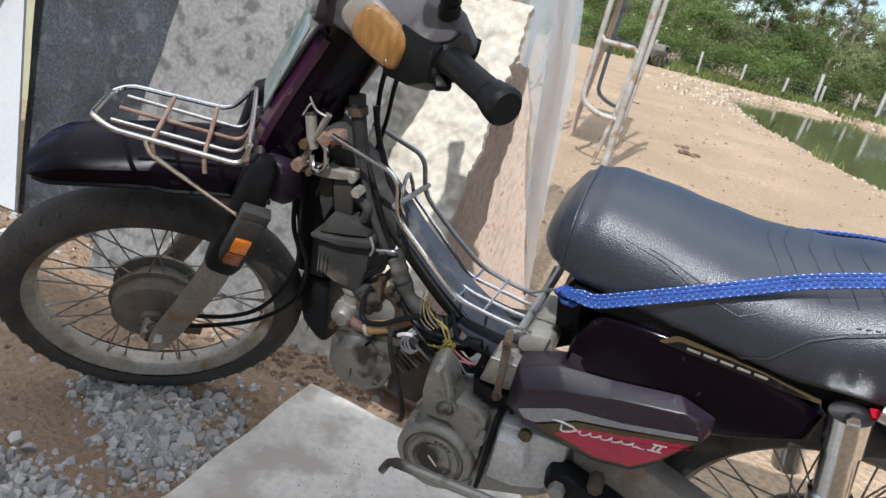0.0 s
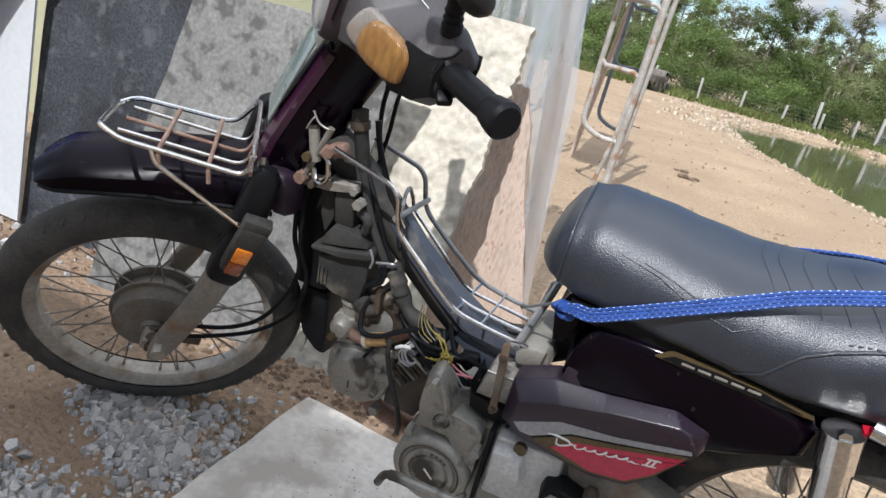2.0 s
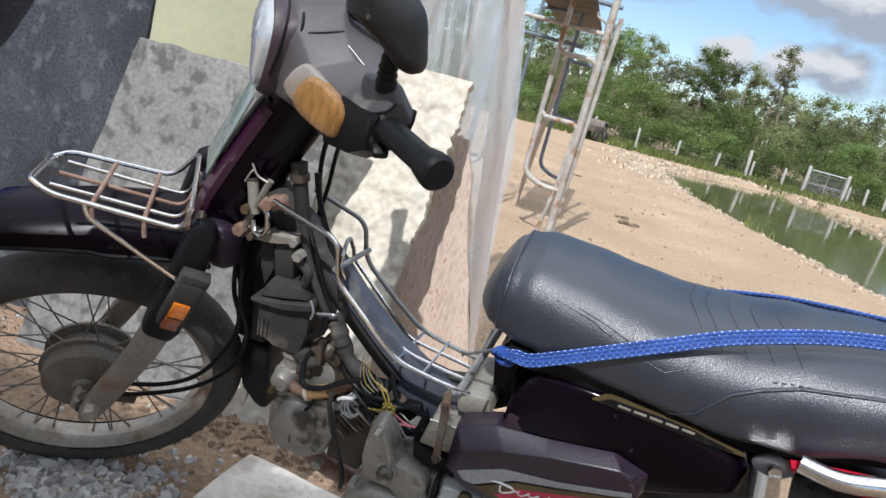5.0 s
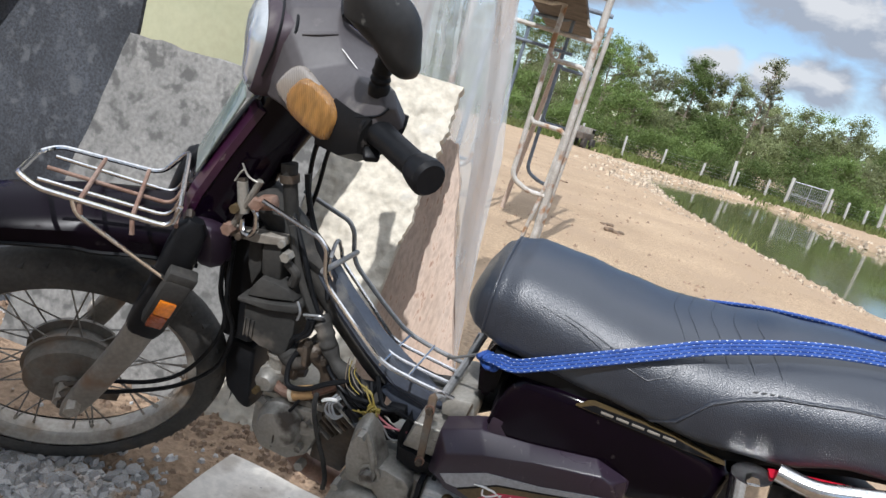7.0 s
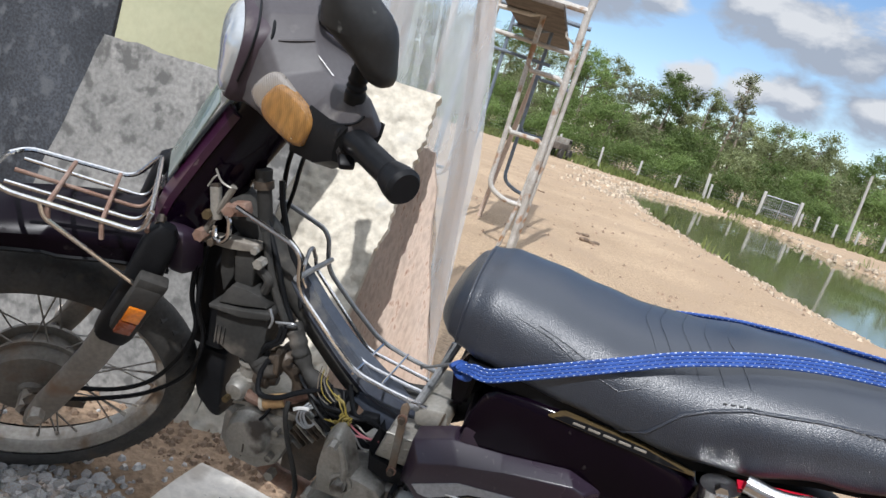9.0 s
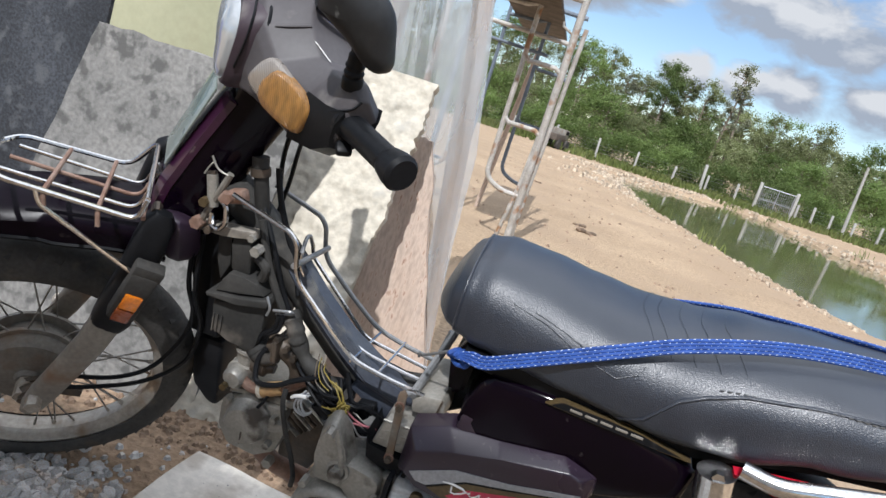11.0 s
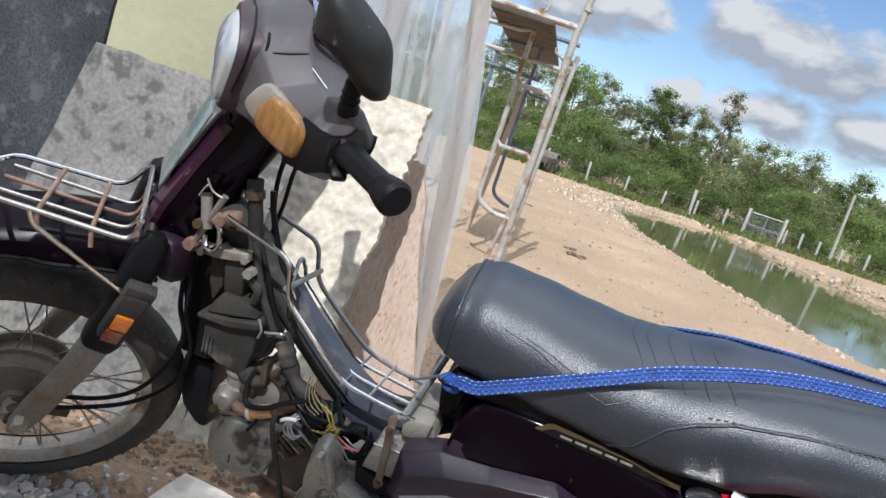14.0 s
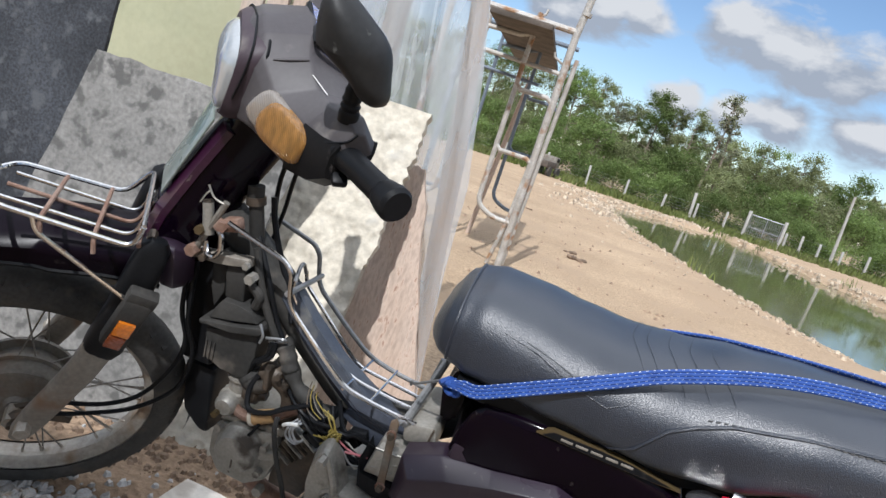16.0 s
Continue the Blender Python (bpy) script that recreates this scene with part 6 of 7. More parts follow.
plate(bm, [(0.715, 0.404), (0.714, 0.281), (0.760, 0.281), (0.808, 0.302), (0.828, 0.368), (0.823, 0.411), (0.775, 0.407)], -0.06, -0.128, 0.005, 0.005)
spr = fixed("sprocket_cover", bm, "silver", "silver painted sprocket cover", sharp=25)
part("cover_face", plated([(0.717, 0.390), (0.717, 0.318), (0.733, 0.309), (0.765, 0.322), (0.780, 0.345), (0.770, 0.386), (0.750, 0.398)], -0.12, -0.148, 0.009, 0.004), "silver", spr, sharp=25)
part("rubber_plug", knob(bmesh.new(), (0.758, -0.131, 0.398), 0.010, 0.010, "y", 14), "gold", spr)
fixed("cover_seam", plated([(0.708, 0.41), (0.706, 0.25), (0.712, 0.25), (0.715, 0.41)], -0.06, -0.134), "black")

# foot bar, side stand bracket and rear pivot
fixed("footrest_bar", tubed(rounded([(0.572, -0.19, 0.274), (0.580, -0.19, 0.296), (0.594, -0.19, 0.302), (0.655, -0.19, 0.304), (0.73, -0.185, 0.303), (0.86, -0.18, 0.29)], 0.012), lambda t: 0.0085 if t > 0.3 else 0.0065, 10), "alloy", "grey gear pedal bar")
bm = plated([(0.800, 0.345), (0.805, 0.368), (0.83, 0.378), (0.88, 0.362), (0.98, 0.33), (0.98, 0.30), (0.86, 0.325), (0.82, 0.325)], -0.12, -0.155, 0.004, 0.004)
peg = fixed("footpeg_plate", bm, "black", "black rear footpeg plate")
part("bolt", knob(bmesh.new(), (0.825, -0.162, 0.352), 0.012, 0.016), "alloy", peg)
part("bolt", knob(bmesh.new(), (0.872, -0.150, 0.383), 0.011, 0.03), "greasy", peg)
fixed("swing_arm", plated([(0.82, 0.41), (0.92, 0.415), (1.22, 0.31), (1.22, 0.26), (0.94, 0.33), (0.84, 0.345)], -0.075, -0.118, 0.003, 0.004), "grey_leg", "dusty grey chain case over the swing arm")

# battery box, square canister and hanging strip in front of the side cover
bm = plated([(0.664, 0.436), (0.676, 0.484), (0.731, 0.486), (0.722, 0.436)], -0.02, -0.103, 0.003, 0.003)
batt = fixed("battery_box", bm, "alloy", "dusty grey battery box with embossed lid", sharp=25)
part("lid_edge", tubed([(0.676, -0.103, 0.485), (0.732, -0.103, 0.487)], 0.0018, 6), "alloy", batt)
for k in range(3):
    for j in range(2):
        part("emboss", boxed((0.681 + 0.013 * k + 0.004 * j, -0.1035, 0.452 + 0.016 * j), (0.008, 0.003, 0.0025), Matrix.Rotation(-0.35, 3, "Y"), 0.0008), "alloy", batt)
fixed("battery_tray", plated([(0.655, 0.46), (0.663, 0.436), (0.722, 0.432), (0.724, 0.405), (0.690, 0.402), (0.662, 0.412)], 0.0, -0.108, 0.002, 0.002), "black", "black battery tray")
fixed("tray_side", plated([(0.724, 0.405), (0.733, 0.49), (0.740, 0.49), (0.731, 0.405)], -0.02, -0.112, 0.001, 0.001), "black")
can = fixed("canister", plated([(0.704, 0.498), (0.700, 0.522), (0.715, 0.534), (0.748, 0.540), (0.756, 0.530), (0.760, 0.505), (0.745, 0.498)], 0.04, -0.082, 0.003, 0.005), "alloy", "dusty grey ribbed canister", sharp=25)
part("groove", boxed((0.745, -0.083, 0.518), (0.003, 0.004, 0.036), Matrix.Rotation(0.15, 3, "Y")), "greasy", can)
strip = fixed("hanger_strip", plated([(0.691, 0.556), (0.697, 0.562), (0.703, 0.556), (0.7075, 0.446), (0.702, 0.440), (0.697, 0.446)], -0.126, -0.133, 0.001, 0.001), "hub", "brown metal hanging strip")
for x, z in ((0.698, 0.538), (0.703, 0.449)):
    part("bolt", knob(bmesh.new(), (x, -0.137, z), 0.0052, 0.010), "greasy", strip)
    part("washer", turned([(0.0, 0.0), (0.0, 0.0072), (0.003, 0.0072)], (x, -0.1355, z), "y", 14), "rusty", strip)

# loose wiring
def loose(pts, r, material, label):
    fixed("loose_wire", tubed(smooth_path(pts, 6), r, 6), material, label)


for k in range(4):
    d = 0.0045 * k
    loose([(0.545 + d, -0.062, 0.522 - d), (0.545 + d, -0.066, 0.500), (0.552 + d * 1.5, -0.072, 0.478 + d), (0.572 + d, -0.076, 0.470 + d)], 0.0009, "yellow_wire" if k % 2 else "hub", "faded tan loose wire")
for k in range(6):
    r1 = [rng.uniform(-1, 1) for _ in range(6)]
    loose([(0.583 + 0.006 * r1[0], -0.080, 0.492 + 0.006 * r1[1]), (0.600 + 0.006 * r1[2], -0.088, 0.484 + 0.008 * r1[3]), (0.609, -0.093, 0.466), (0.600 + 0.012 * r1[4], -0.090, 0.452 + 0.010 * r1[5]), (0.580 + 0.02 * r1[1], -0.082, 0.447 + 0.008 * r1[0])], 0.0011, "yellow_wire", "loose yellow wire")
fixed("wire_knot", tubed(smooth_path([(0.609 + 0.009 * math.cos(a), -0.095 + 0.005 * math.sin(3 * a), 0.468 + 0.008 * math.sin(1.3 * a)) for a in np.linspace(0, 16, 30)], 2), 0.0014, 6), "yellow_wire", "knot of yellow wire")
loose([(0.613, -0.090, 0.464), (0.632, -0.088, 0.452), (0.650, -0.085, 0.446), (0.660, -0.07, 0.436)], 0.0016, "pink_wire", "faded red loose wire")
loose([(0.612, -0.090, 0.444), (0.632, -0.088, 0.446), (0.652, -0.086, 0.448), (0.662, -0.075, 0.44)], 0.0018, "pink_wire", "faded red loose wire")
loose([(0.612, -0.092, 0.462), (0.628, -0.090, 0.446), (0.642, -0.088, 0.428), (0.655, -0.08, 0.425)], 0.0014, "galv", "grey loose wire")
for k in range(3):
    loose([(0.540 + 0.006 * k, -0.07, 0.455), (0.530 + 0.004 * k, -0.078, 0.440), (0.530 + 0.008 * k, -0.080, 0.424), (0.546 + 0.004 * k, -0.076, 0.414 + 0.004 * k), (0.556, -0.072, 0.424)], 0.0019, "galv", "curled grey wire")
loose([(0.520, -0.075, 0.437), (0.530, -0.078, 0.446), (0.545, -0.078, 0.450)], 0.003, "white_paint", "white wire end")
for k in range(16):
    x, z = rng.uniform(0.545, 0.650), rng.uniform(0.425, 0.490)
    y, l = rng.uniform(-0.085, -0.055), rng.uniform(0.025, 0.05)
    if z > 0.60 - 0.2 * x:
        z -= 0.02
    loose([(x - l, y + 0.02, z + rng.uniform(0.0, 0.03)), (x - l * 0.4, y, z + rng.uniform(-0.008, 0.012)), (x + l * 0.3, y - 0.004, z + rng.uniform(-0.015, 0.006)), (x + l, y + 0.02, z - rng.uniform(0.0, 0.04))], rng.uniform(0.0022, 0.0046), "black", "black loose wire")
fixed("drain_hose", tubed(smooth_path([(0.510, -0.078, 0.450), (0.514, -0.090, 0.430), (0.528, -0.092, 0.385), (0.545, -0.092, 0.345), (0.556, -0.094, 0.312), (0.556, -0.094, 0.290)], 6), 0.0042, 8), "dusty_black")
loose([(0.482, -0.07, 0.425), (0.476, -0.078, 0.408), (0.470, -0.080, 0.398)], 0.0028, "black", "black wire end")
for k in range(9):
    x, z = rng.uniform(0.56, 0.655), rng.uniform(0.415, 0.465)
    fixed("connector", boxed((x, rng.uniform(-0.07, -0.04), z), (0.028, 0.016, 0.015), Matrix.Rotation(rng.uniform(-1, 1), 3, "Y"), 0.003), "black")
fixed("coil", tubed([(0.548, -0.035, 0.445), (0.60, -0.045, 0.462)], 0.022, 12), "black")
fixed("spine_shield", plated([(0.594, 0.470), (0.606, 0.487), (0.690, 0.475), (0.690, 0.440), (0.655, 0.436)], 0.03, -0.040, 0.002, 0.003), "frame_grey", "dusty grey lower frame shield")

# lower leg shield, what is left of it
bm = bmesh.new()
plate(bm, [(0.282, 0.42), (0.345, 0.42), (0.352, 0.30), (0.352, 0.272), (0.330, 0.275), (0.292, 0.305), (0.284, 0.33)], 0.085, 0.02, 0.008, 0.008)
fixed("leg_shield_end", bm, "black", "black lower end of the leg shield")
fixed("inner_cover", plated([(0.27, 0.70), (0.345, 0.66), (0.352, 0.52), (0.345, 0.42), (0.282, 0.42), (0.285, 0.52), (0.25, 0.62)], 0.06, 0.0, 0.01, 0.008), "black", "black inner front cover")

# seat
SEAT_X = (0.697, 0.706, 0.720, 0.738, 0.77, 0.83, 0.90, 0.96, 1.04, 1.12, 1.22, 1.36, 1.46, 1.50)
SEAT_W = (0.050, 0.078, 0.096, 0.106, 0.116, 0.124, 0.130, 0.134, 0.138, 0.140, 0.138, 0.132, 0.11, 0.07)
SEAT_T = (0.700, 0.728, 0.750, 0.762, 0.769, 0.765, 0.755, 0.750, 0.754, 0.768, 0.776, 0.782, 0.775, 0.75)
SEAT_B = (0.668, 0.658, 0.650, 0.642, 0.634, 0.630, 0.626, 0.620, 0.614, 0.622, 0.655, 0.69, 0.70, 0.71)


def seat_at(x, a):
    """A point of the seat's skin: a = 0 at the crown, positive to the far side, 180 below."""
    w, t, b = (ease(x, SEAT_X, s) for s in (SEAT_W, SEAT_T, SEAT_B))
    c, s = math.cos(radians(a)), math.sin(radians(a))
    mid = b + (t - b) * 0.42
    y = w * math.copysign(abs(s) ** 0.85, s)
    if c >= 0:
        z = mid + (t - mid) * abs(c) ** 0.76
    else:
        z = mid - (mid - b) * abs(c) ** 0.45
        y *= 1 - 0.05 * abs(c)
    return Vector((x, y, z))


bm = bmesh.new()
skin(bm, [[seat_at(x, a) for a in np.linspace(-180, 180, 73)[:-1]] for x in np.concatenate([np.linspace(0.697, 0.77, 14), np.linspace(0.785, 1.50, 50)])])
for v in bm.verts:
    v.co += Vector((0, 0.0015 * noise.noise(v.co * 14), 0.002 * noise.noise(v.co * 11)))
seat = fixed("seat", bm, "leather", "black pebbled vinyl seat, dusty", sharp=60)

def seam(pts, r=0.0022, name="piping"):
    part(name, tubed([seat_at(x, a) + Vector((0, math.copysign(0.001, a), 0.0005)) for x, a in pts], r, 6), "leather", seat)


seam([(0.733 + 0.0 * k, a) for k, a in enumerate(np.linspace(-112, 112, 40))])
for side in (-1, 1):
    seam([(x, side * a) for x, a in ((0.955, 135), (0.975, 112), (1.0, 94), (1.03, 78), (1.06, 68), (1.10, 62), (1.18, 58), (1.28, 56), (1.42, 55))], 0.0024)
    seam([(x, side * a) for x, a in ((0.80, 62), (0.85, 66), (0.90, 76), (0.95, 80), (0.975, 70), (0.98, 60))], 0.0005)
    seam([(x, side * a) for x, a in ((0.83, 60), (0.87, 63), (0.92, 72), (0.95, 68), (0.955, 60))], 0.0004)
    for k in range(46):
        x = 1.07 + 0.009 * k
        p, q = seat_at(x, side * (60 - 3 * k / 46)), seat_at(x + 0.005, side * (60 - 3 * k / 46))
        part("stitch", tubed([p + Vector((0, side * 0.001, 0.001)), q + Vector((0, side * 0.001, 0.001))], 0.0009, 4), "grey_steel", seat)
for x in (0.965, 0.985, 1.015, 1.045, 1.075):
    seam([(x + 0.03 * abs(a) / 58, a) for a in np.linspace(-46, 46, 20)], 0.0003, "rib")
fixed("seat_base", plated([(0.755, 0.645), (0.78, 0.625), (1.06, 0.608), (1.22, 0.655), (1.42, 0.69), (1.42, 0.71), (1.2, 0.69), (0.9, 0.66)], 0.11, -0.112, 0.003), "black")

# bodywork
bm = bmesh.new()
plate(bm, [(0.778, 0.575), (0.788, 0.606), (0.800, 0.630), (0.90, 0.632), (1.00, 0.628), (1.076, 0.612), (1.10, 0.60), (1.095, 0.55), (1.02, 0.515), (0.98, 0.50), (0.80, 0.505), (0.772, 0.54)], 0.113, -0.116, 0.010, 0.008)
body = fixed("rear_body", bm, "paint", "dark purple rear body panel under the seat", sharp=30)
line = [(0.782, 0.577), (0.792, 0.606), (0.804, 0.627), (0.90, 0.629), (1.00, 0.625), (1.072, 0.609), (1.094, 0.597), (1.089, 0.553), (1.02, 0.519), (0.98, 0.504), (0.80, 0.509), (0.776, 0.54)]
bm = bmesh.new()
skin(bm, [[Vector((0.93 + (x - 0.93) * k, y, 0.568 + (z - 0.568) * (k - (1 - k) * 0.8))) for x, z in line] for y, k in ((-0.112, 1.0), (-0.1165, 0.985), (-0.1205, 0.94), (-0.1228, 0.85), (-0.1238, 0.70))])
part("body_swell", bm, "paint", body, sharp=70)
bm = bmesh.new()
skin(bm, [[Vector((x, y, z)) for x, z in ((0.738, 0.600), (0.756, 0.640), (0.775, 0.61), (0.770, 0.55), (0.748, 0.545))] for y in (-0.07, 0.07)])
bmesh.ops.bevel(bm, geom=list(bm.edges), offset=0.006, segments=2, affect="EDGES")
part("front_panel", bm, "paint", body)
bm = plated([(0.772, 0.556), (0.800, 0.570), (0.824, 0.570), (0.850, 0.560), (0.900, 0.548), (0.930, 0.52), (0.77, 0.51)], 0.0, -0.1225, 0.010, 0.006)
part("lower_panel", bm, "plum", body, "dusty plum step of the body panel", sharp=25)
outer = [(0.716, 0.430), (0.718, 0.505), (0.772, 0.530), (0.844, 0.540), (0.931, 0.556), (0.982, 0.541), (0.983, 0.510), (0.958, 0.488), (0.932, 0.448), (0.908, 0.416), (0.855, 0.406), (0.745, 0.418)]
inner = [(0.729, 0.448), (0.738, 0.487), (0.790, 0.508), (0.850, 0.526), (0.944, 0.545), (0.956, 0.540), (0.975, 0.515), (0.958, 0.492), (0.936, 0.454), (0.908, 0.424), (0.857, 0.414), (0.750, 0.428)]
bm = bmesh.new()
skin(bm, [[Vector((x, -0.085, z)) for x, z in outer], [Vector((x, -0.122, z)) for x, z in outer], [Vector((x, -0.1460, z)) for x, z in inner]])
bmesh.ops.bevel(bm, geom=list(bm.edges), offset=0.003, segments=3, affect="EDGES", profile=0.5)
side = fixed("side_cover", bm, "plum", "plum metallic side cover with striped decal", sharp=25)
YD = -0.1475


def decal(name, pts, material, lift=0.0, label=""):
    return part(name, plated(pts, YD + 0.003, YD - lift), material, side, label)


decal("decal_grey", [(0.738, 0.452), (0.799, 0.483), (0.874, 0.495), (0.966, 0.5195), (0.968, 0.514), (0.945, 0.506), (0.877, 0.487), (0.818, 0.472), (0.766, 0.441), (0.750, 0.441)], "grey_decal", 0.0)
decal("decal_line", [(0.766, 0.441), (0.818, 0.472), (0.877, 0.487), (0.945, 0.506), (0.968, 0.514), (0.967, 0.511), (0.877, 0.484), (0.819, 0.469), (0.768, 0.439)], "black", 0.0002)
decal("decal_gold", [(0.768, 0.438), (0.819, 0.469), (0.877, 0.484), (0.967, 0.511), (0.935, 0.459), (0.905, 0.430), (0.857, 0.420), (0.80, 0.428)], "gold", 0.0003, "dull gold decal field")
decal("decal_red", [(0.797, 0.437), (0.822, 0.459), (0.879, 0.477), (0.962, 0.504), (0.932, 0.460), (0.904, 0.433), (0.857, 0.424)], "red", 0.0006, "magenta red decal stripe")
for k in range(6):
    x, z = 0.820 + 0.022 * k, 0.448 + 0.0075 * k
    decal("decal_shade", [(x, z), (x + 0.010, z + 0.003), (x + 0.036, z + 0.011), (x + 0.024, z + 0.009)], "maroon", 0.0009)
# the model's mark: a slanting brush band, not lettered, and two upright bars
run = Vector((0.885, 0, 0.19)).normalized()


def stroke(pts, r):
    base = Vector((0.802, YD - 0.0012, 0.445))
    flat = tubed([base + run * u + Vector((0.30 * w, 0, w)) for u, w in pts], r, 6)
    part("mark_stroke", flat, "white_paint", side)


stroke([(-0.020, 0.018), (-0.005, 0.017), (0.012, 0.012), (0.020, 0.006)], lambda t: 0.0006 + 0.0012 * math.sin(3.0 * t + 0.1))
stroke([(-0.004, 0.012), (0.0, 0.002), (0.006, 0.0), (0.014, 0.003), (0.020, 0.008)], 0.0013)
stroke([(0.020 + 0.0018 * k + 0.0026 * math.sin(k * 0.8 + 1.4), 0.0048 + 0.0042 * math.sin(k * 0.8) * (0.8 + 0.2 * math.sin(k * 0.31))) for k in range(46)], lambda t: 0.00115 + 0.0004 * math.sin(t * 37))
stroke([(0.100, 0.003), (0.108, 0.0005), (0.114, 0.001)], lambda t: 0.0012 * (1.1 - t))
for u in (0.121, 0.128):
    stroke([(u, 0.002), (u, 0.014)], 0.0014)
for w in (0.002, 0.014):
    stroke([(0.116, w), (0.134, w)], 0.0010)
# badge strip under the seat: plain bars instead of its lettering
badge = fixed("badge_strip", plated([(0.880, 0.6215), (0.901, 0.6320), (0.964, 0.6315), (1.010, 0.6285), (1.079, 0.6150), (1.040, 0.6150), (0.985, 0.6165), (0.920, 0.6195)], -0.114, -0.1250, 0.001), "gold", "long dark badge strip with a dull gilt rim")
part("badge_face", plated([(0.889, 0.6224), (0.903, 0.6310), (0.964, 0.6307), (1.009, 0.6277), (1.064, 0.6172), (1.038, 0.6160), (0.985, 0.6174), (0.921, 0.6204)], -0.124, -0.1258), "black", badge)
for k in range(5):
    x = 0.922 + 0.0205 * k
    part("badge_bar", boxed((x, -0.1262, 0.6255 - 0.0004 * k), (0.0165, 0.0016, 0.0036), Matrix.Rotation(0.03, 3, "Y"), 0.0006), "grey_leg", badge)

# rear mudguard, shock absorber, tail rail
rings = []
for k in range(22):
    ang = radians(200 - 9 * k)
    rings.append([Vector((1.205 + (0.315 - 0.02 * u * u) * math.cos(ang), 0.062 * u, 0.285 + (0.315 - 0.02 * u * u) * math.sin(ang))) for u in np.linspace(-1, 1, 11)])
bm = bmesh.new()
skin(bm, rings, closed=False)
fixed("rear_mudguard", bm, "black", "black rear mudguard")
for sidey in (-1, 1):
    y = 0.150 * sidey
    a, b = Vector((1.100, y, 0.640)), Vector((1.175, y, 0.300))
    shock = fixed("shock_absorber", tubed([a.lerp(b, t) for t in (0.05, 0.09, 0.35, 0.36, 0.98)], lambda t: 0.025 if t > 0.6 else 0.021, 28), "chrome", "chrome shrouded rear shock absorber")
    part("cap", tubed([a.lerp(b, t) for t in (0.02, 0.05, 0.16)], 0.024, 28), "chrome", shock)
    part("mount_bolt", knob(bmesh.new(), (1.100, y * 1.10, 0.636), 0.008, 0.012), "chrome", shock)
    fixed("tail_rail", tubed(rounded([(1.125, y * 1.02, 0.650), (1.165, y * 1.1, 0.650), (1.30, y * 1.1, 0.69), (1.50, y * 1.0, 0.74)], 0.02), 0.012, 12), "chrome", "chrome tail grab rail")
    fixed("tail_panel", plated([(1.12, 0.64), (1.17, 0.63), (1.32, 0.655), (1.45, 0.70), (1.32, 0.675), (1.16, 0.648)], y * 0.9, y * 1.02), "taillight", "red strip along the tail")
fixed("bag_hook", tubed(rounded([(1.185, -0.166, 0.52), (1.205, -0.176, 0.535), (1.225, -0.17, 0.50), (1.205, -0.165, 0.485)], 0.01), 0.006, 8), "alloy")

# ---- blue bungee cords over the seat ----
def bungee(path, strands, gap, label):
    root = empty("bungee_cord", m=LEAN)
    tagged(root, label, "cord", group="cords on the seat")
    pts = smooth_path(path, 8)
    for s in range(strands):
        line = []
        for i, p in enumerate(pts):
            d = (pts[min(i + 1, len(pts) - 1)] - pts[max(i - 1, 0)]).normalized()
            n = Vector((0, 1 if p.y > 0.02 else -1, 0.8)).normalized()
            side = d.cross(n).normalized()
            tight = min(1.0, 0.25 + i / 12)
            line.append(p + side * (s - (strands - 1) / 2) * gap * tight + n * 0.0035)
        bm = tubed(line, 0.0026, 8)
        ob = part("strand", bm, "cord", root)
        uv = ob.data.uv_layers.new(name="UVMap")
        length = [0.0]
        for a, b in zip(line, line[1:]):
            length.append(length[-1] + (b - a).length)
        for loop in ob.data.loops:
            v = loop.vertex_index
            uv.data[loop.index].uv = (length[min(v // 8, len(length) - 1)], (v % 8) / 8 + s * 0.37)
    return root


near_path = [(0.745, -0.105, 0.628), (0.768, -0.118, 0.640), (0.79, -0.124, 0.644), (0.825, -0.128, 0.664), (0.885, -0.130, 0.698), (0.945, -0.124, 0.728), (1.02, -0.104, 0.757), (1.14, -0.066, 0.782), (1.26, -0.036, 0.790), (1.42, 0.0, 0.788)]
cordset = bungee(near_path, 4, 0.0046, "blue braided bungee cords with white flecks across the seat")
part("knot", tubed(smooth_path([(0.744 + 0.009 * math.cos(a) + 0.0012 * a, -0.106 + 0.007 * math.sin(2 * a), 0.628 + 0.009 * math.sin(a)) for a in np.linspace(0, 15, 26)], 2), 0.0038, 7), "cord", cordset, "frayed blue knot")
part("hook", tubed(rounded([(0.740, -0.10, 0.630), (0.700, -0.07, 0.590), (0.690, -0.05, 0.580), (0.690, -0.045, 0.57)], 0.008), 0.0022, 6), "grey_steel", cordset, "steel wire hook")
part("hook", tubed(rounded([(0.720, 0.06, 0.585), (0.735, 0.02, 0.605), (0.742, 0.0, 0.61)], 0.008), 0.0022, 6), "grey_steel", cordset)
bungee([(1.02, 0.108, 0.728), (1.10, 0.100, 0.748), (1.20, 0.090, 0.762), (1.34, 0.072, 0.776), (1.46, 0.05, 0.776)], 2, 0.0062, "blue braided bungee cord along the seat edge")

# ---- slab, gravel and small things on the ground by the wheel ----
slab_pts = [(0.235, 0.205), (0.735, 0.16), (1.30, -0.30), (0.80, -0.85), (0.21, -0.30)]
bm = bmesh.new()
skin(bm, [[(x, y, -0.03) for x, y in slab_pts], [(x, y, 0.022) for x, y in slab_pts]])
bmesh.ops.subdivide_edges(bm, edges=list(bm.edges), cuts=10, use_grid_fill=True)
for v in bm.verts:
    v.co += Vector((noise.noise(v.co * 14) * 0.006, noise.noise(v.co * 14 + Vector((5, 5, 5))) * 0.006, 0.002 * noise.noise(v.co * 8)))
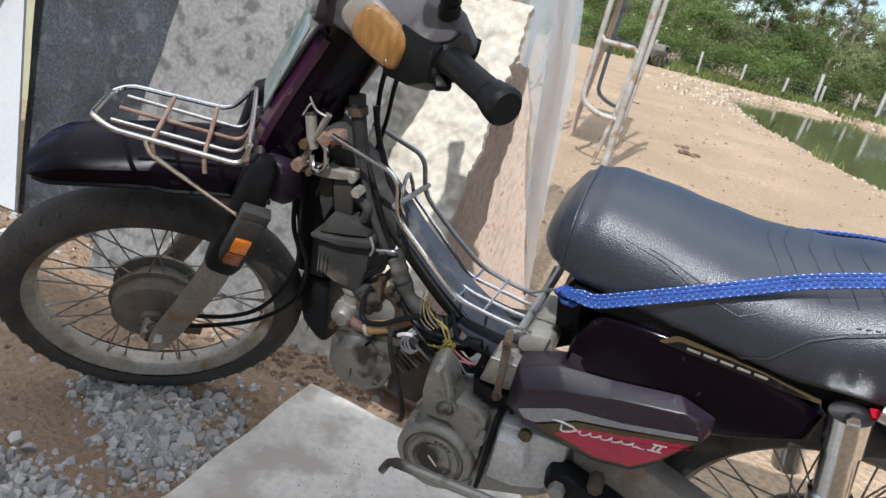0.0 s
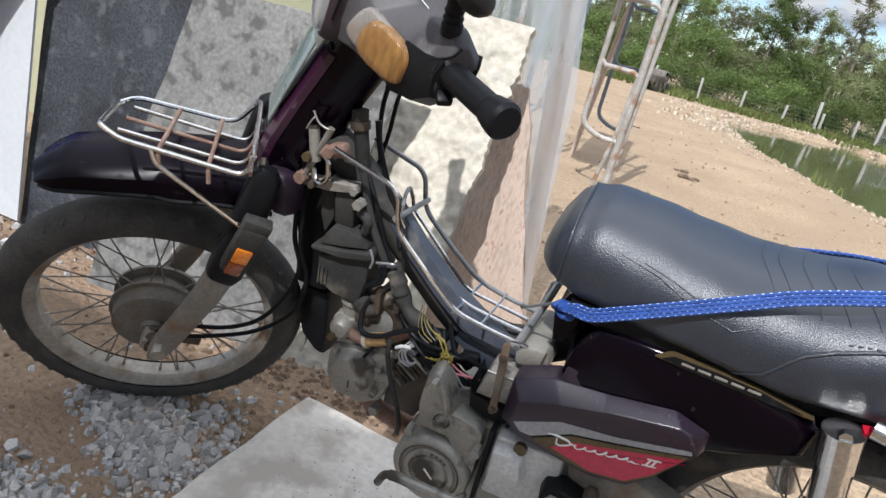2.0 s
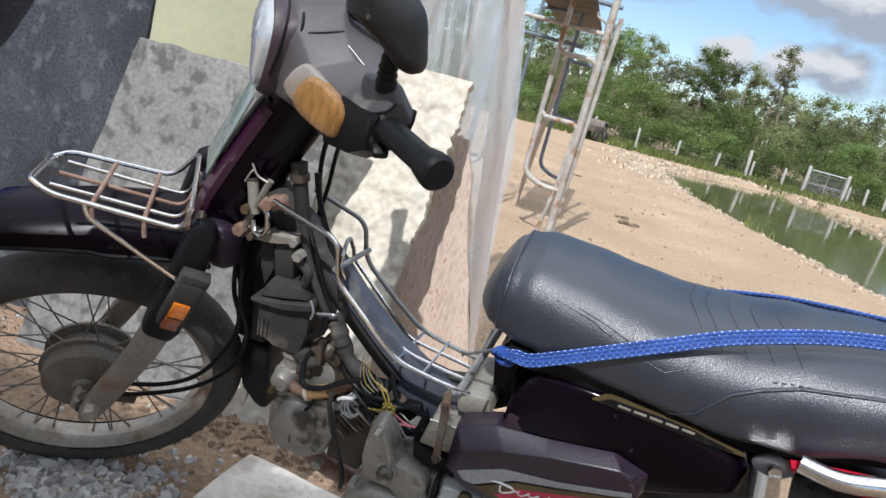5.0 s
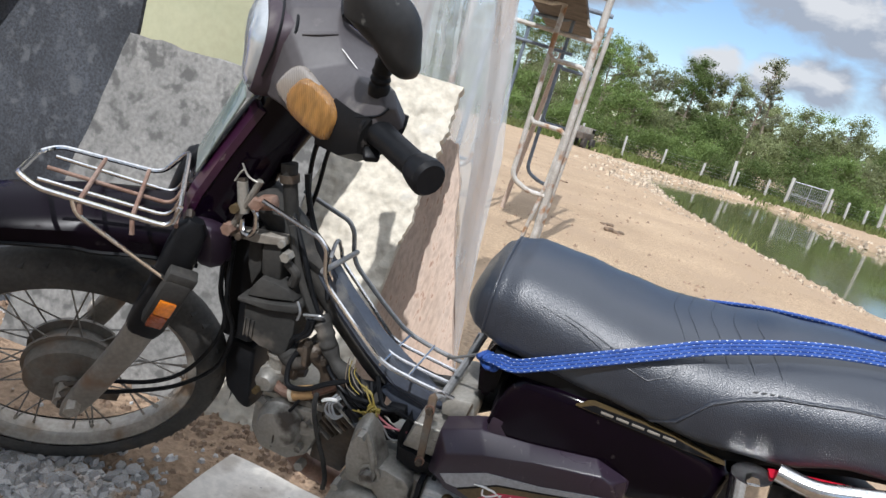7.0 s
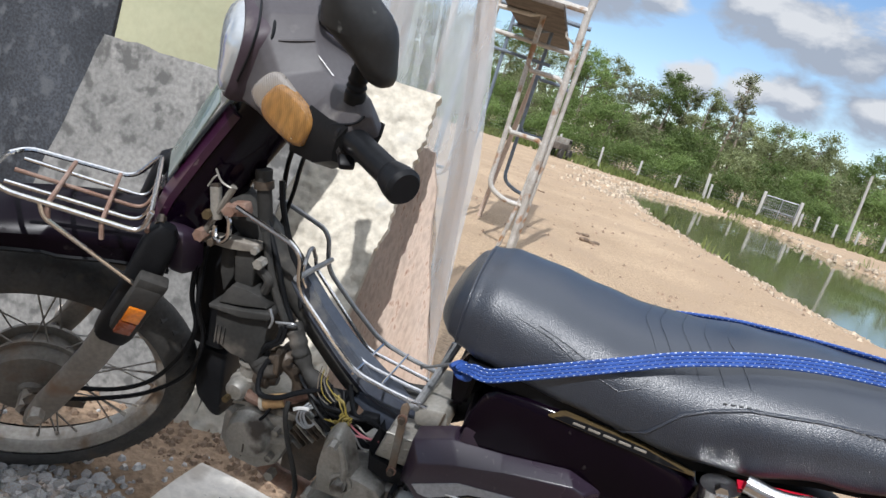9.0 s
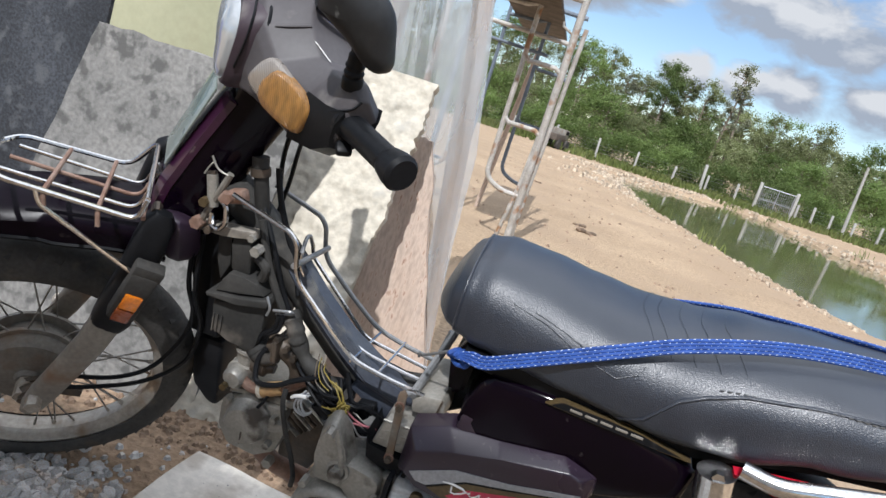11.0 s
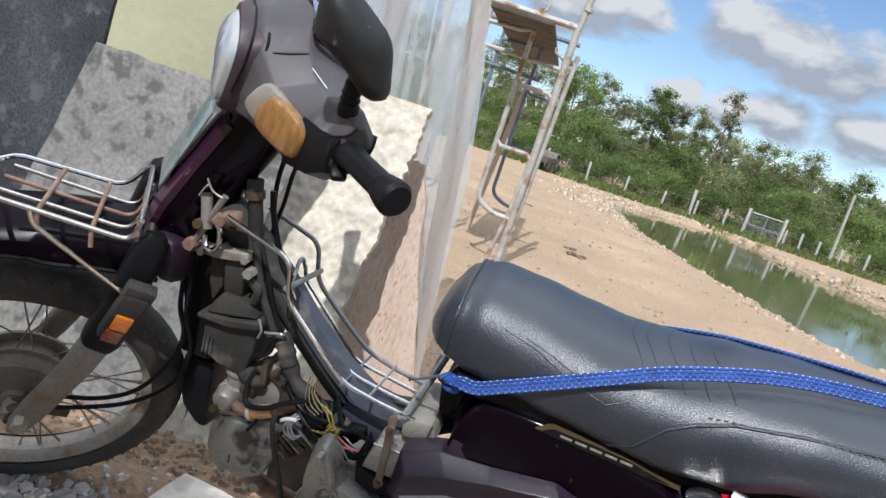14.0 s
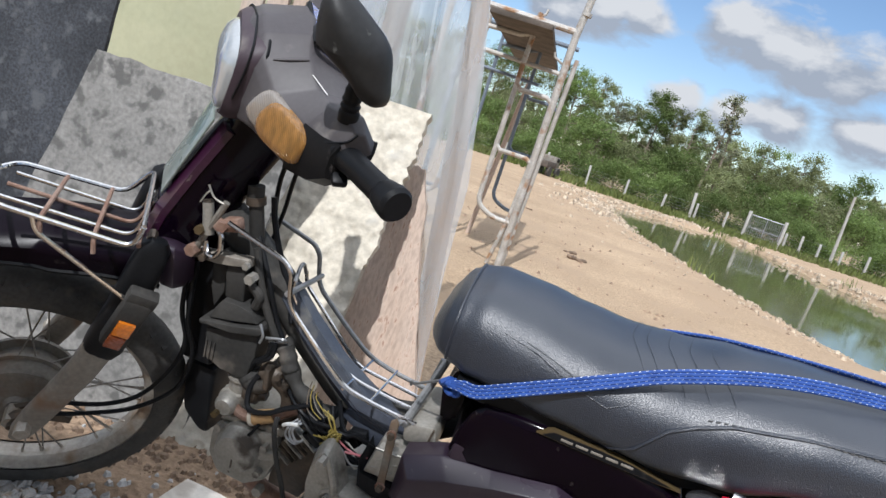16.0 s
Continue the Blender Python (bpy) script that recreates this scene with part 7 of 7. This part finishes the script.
tagged(part("concrete_slab", bm, "concrete"), "rough pale concrete slab lying under the motorcycle", "slab")

rng = random.Random(11)
kinds = []
for k in range(10):
    b = rock(rng, 1.0, rng.uniform(0.5, 0.85))
    me = mesh_of(b, "stone", 40)
    me.materials.append(M["stone"])
    kinds.append(me)
pile = empty("gravel_pile")
tagged(pile, "loose heap of crushed grey stone beside the slab", "gravel")


def inside_slab(x, y):
    return x > 0.19 and y < 0.24 and y > -0.9 and not (x < 0.235 and y > -0.25)


def heap_spot():
    if rng.random() < 0.72:
        t = rng.random() ** 0.8
        return -0.13 + 0.31 * t + rng.gauss(0, 0.025), -0.06 - 0.06 * t + rng.gauss(0, 0.022 + 0.065 * t)
    return rng.gauss(-0.02, 0.10), rng.gauss(-0.37, 0.045)


placed = 0
while placed < 290:
    x, y = heap_spot()
    if inside_slab(x, y):
        continue
    r = rng.uniform(0.009, 0.0185) * (1.3 if rng.random() < 0.15 else 1.0)
    ob = new("stone", kinds[placed % 10])
    ob.parent = pile
    ob.matrix_basis = Matrix.Translation((x, y, ground_z(x, y) + r * 0.35)) @ Euler((rng.uniform(0, 6), rng.uniform(0, 6), rng.uniform(0, 6))).to_matrix().to_4x4() @ Matrix.Scale(r, 4)
    placed += 1
bm = bmesh.new()
for _ in range(2200):
    if rng.random() < 0.88:
        x, y = heap_spot()
        r = rng.uniform(0.003, 0.011)
    else:
        x, y = rng.uniform(-1.0, 0.7), rng.uniform(-0.4, 0.5)
        r = rng.uniform(0.002, 0.009)
    if rng.random() < 0.10:
        x, y, r = rng.gauss(-1.1, 0.16), rng.gauss(0.30, 0.06), rng.uniform(0.006, 0.017)
    if inside_slab(x, y):
        continue
    base = Vector((x, y, ground_z(x, y) + r * 0.2))
    ring = [bm.verts.new(base + Vector((math.cos(a) * r * rng.uniform(0.7, 1.3), math.sin(a) * r * rng.uniform(0.7, 1.3), -r * 0.4))) for a in (0, 1.25, 2.5, 3.8, 5.0)]
    top = [bm.verts.new(base + Vector((math.cos(a) * r * 0.6, math.sin(a) * r * 0.6, r * rng.uniform(0.3, 0.9)))) for a in (0, 1.25, 2.5, 3.8, 5.0)]
    for i in range(5):
        bm.faces.new((ring[i], ring[(i + 1) % 5], top[(i + 1) % 5], top[i]))
    bm.faces.new(top)
crumbs = bmesh.new()
for _ in range(900):
    x, y = rng.uniform(-1.3, 0.75), rng.uniform(-0.45, 0.55)
    if rng.random() < 0.3:
        x, y = rng.gauss(-1.1, 0.15), rng.gauss(0.34, 0.06)
    if rng.random() < 0.35:
        x, y = rng.gauss(0.25, 0.22), rng.gauss(0.27, 0.06)
    r = rng.uniform(0.002, 0.008) * (1.6 if y > 0.2 else 1)
    if inside_slab(x, y):
        continue
    base = Vector((x, y, ground_z(x, y) + r * 0.2))
    ring = [crumbs.verts.new(base + Vector((math.cos(a) * r * rng.uniform(0.7, 1.4), math.sin(a) * r * rng.uniform(0.7, 1.4), -r * 0.4))) for a in (0, 1.25, 2.5, 3.8, 5.0)]
    top = [crumbs.verts.new(base + Vector((math.cos(a) * r * 0.6, math.sin(a) * r * 0.6, r * rng.uniform(0.3, 0.9)))) for a in (0, 1.25, 2.5, 3.8, 5.0)]
    for i in range(5):
        crumbs.faces.new((ring[i], ring[(i + 1) % 5], top[(i + 1) % 5], top[i]))
    crumbs.faces.new(top)
grit = bmesh.new()
for _ in range(1100):
    x, y = 0.30 + 0.75 * rng.random(), rng.uniform(-0.55, 0.15)
    if rng.random() < 0.5:
        x, y = rng.gauss(0.50, 0.09), rng.gauss(-0.10, 0.12)
    if not (y < 0.17 - 0.05 * (x - 0.23) and x - 0.24 > 0 and x + y < 0.86 and y > -0.28 - 0.9 * (x - 0.22)):
        continue
    r = 0.0006 + 0.0024 * rng.random() ** 3
    base = Vector((x, y, 0.0215))
    ring = [grit.verts.new(base + Vector((math.cos(a) * r * rng.uniform(0.6, 1.4), math.sin(a) * r * rng.uniform(0.6, 1.4), 0))) for a in (0, 1.25, 2.5, 3.8, 5.0)]
    top = grit.verts.new(base + Vector((0, 0, r * 0.9)))
    for i in range(5):
        grit.faces.new((ring[i], ring[(i + 1) % 5], top))
tagged(part("slab_grit", grit, "stone", sharp=15), "dark grit scattered over the concrete slab", "grit", kind="stuff")
tagged(part("earth_crumbs", crumbs, "clod", sharp=15), "brown earth crumbs strewn under the wheel", "earth", kind="stuff")
tagged(part("stone_chips", bm, "stone", sharp=15), "fine grey stone chips strewn over the soil", "gravel", kind="stuff")
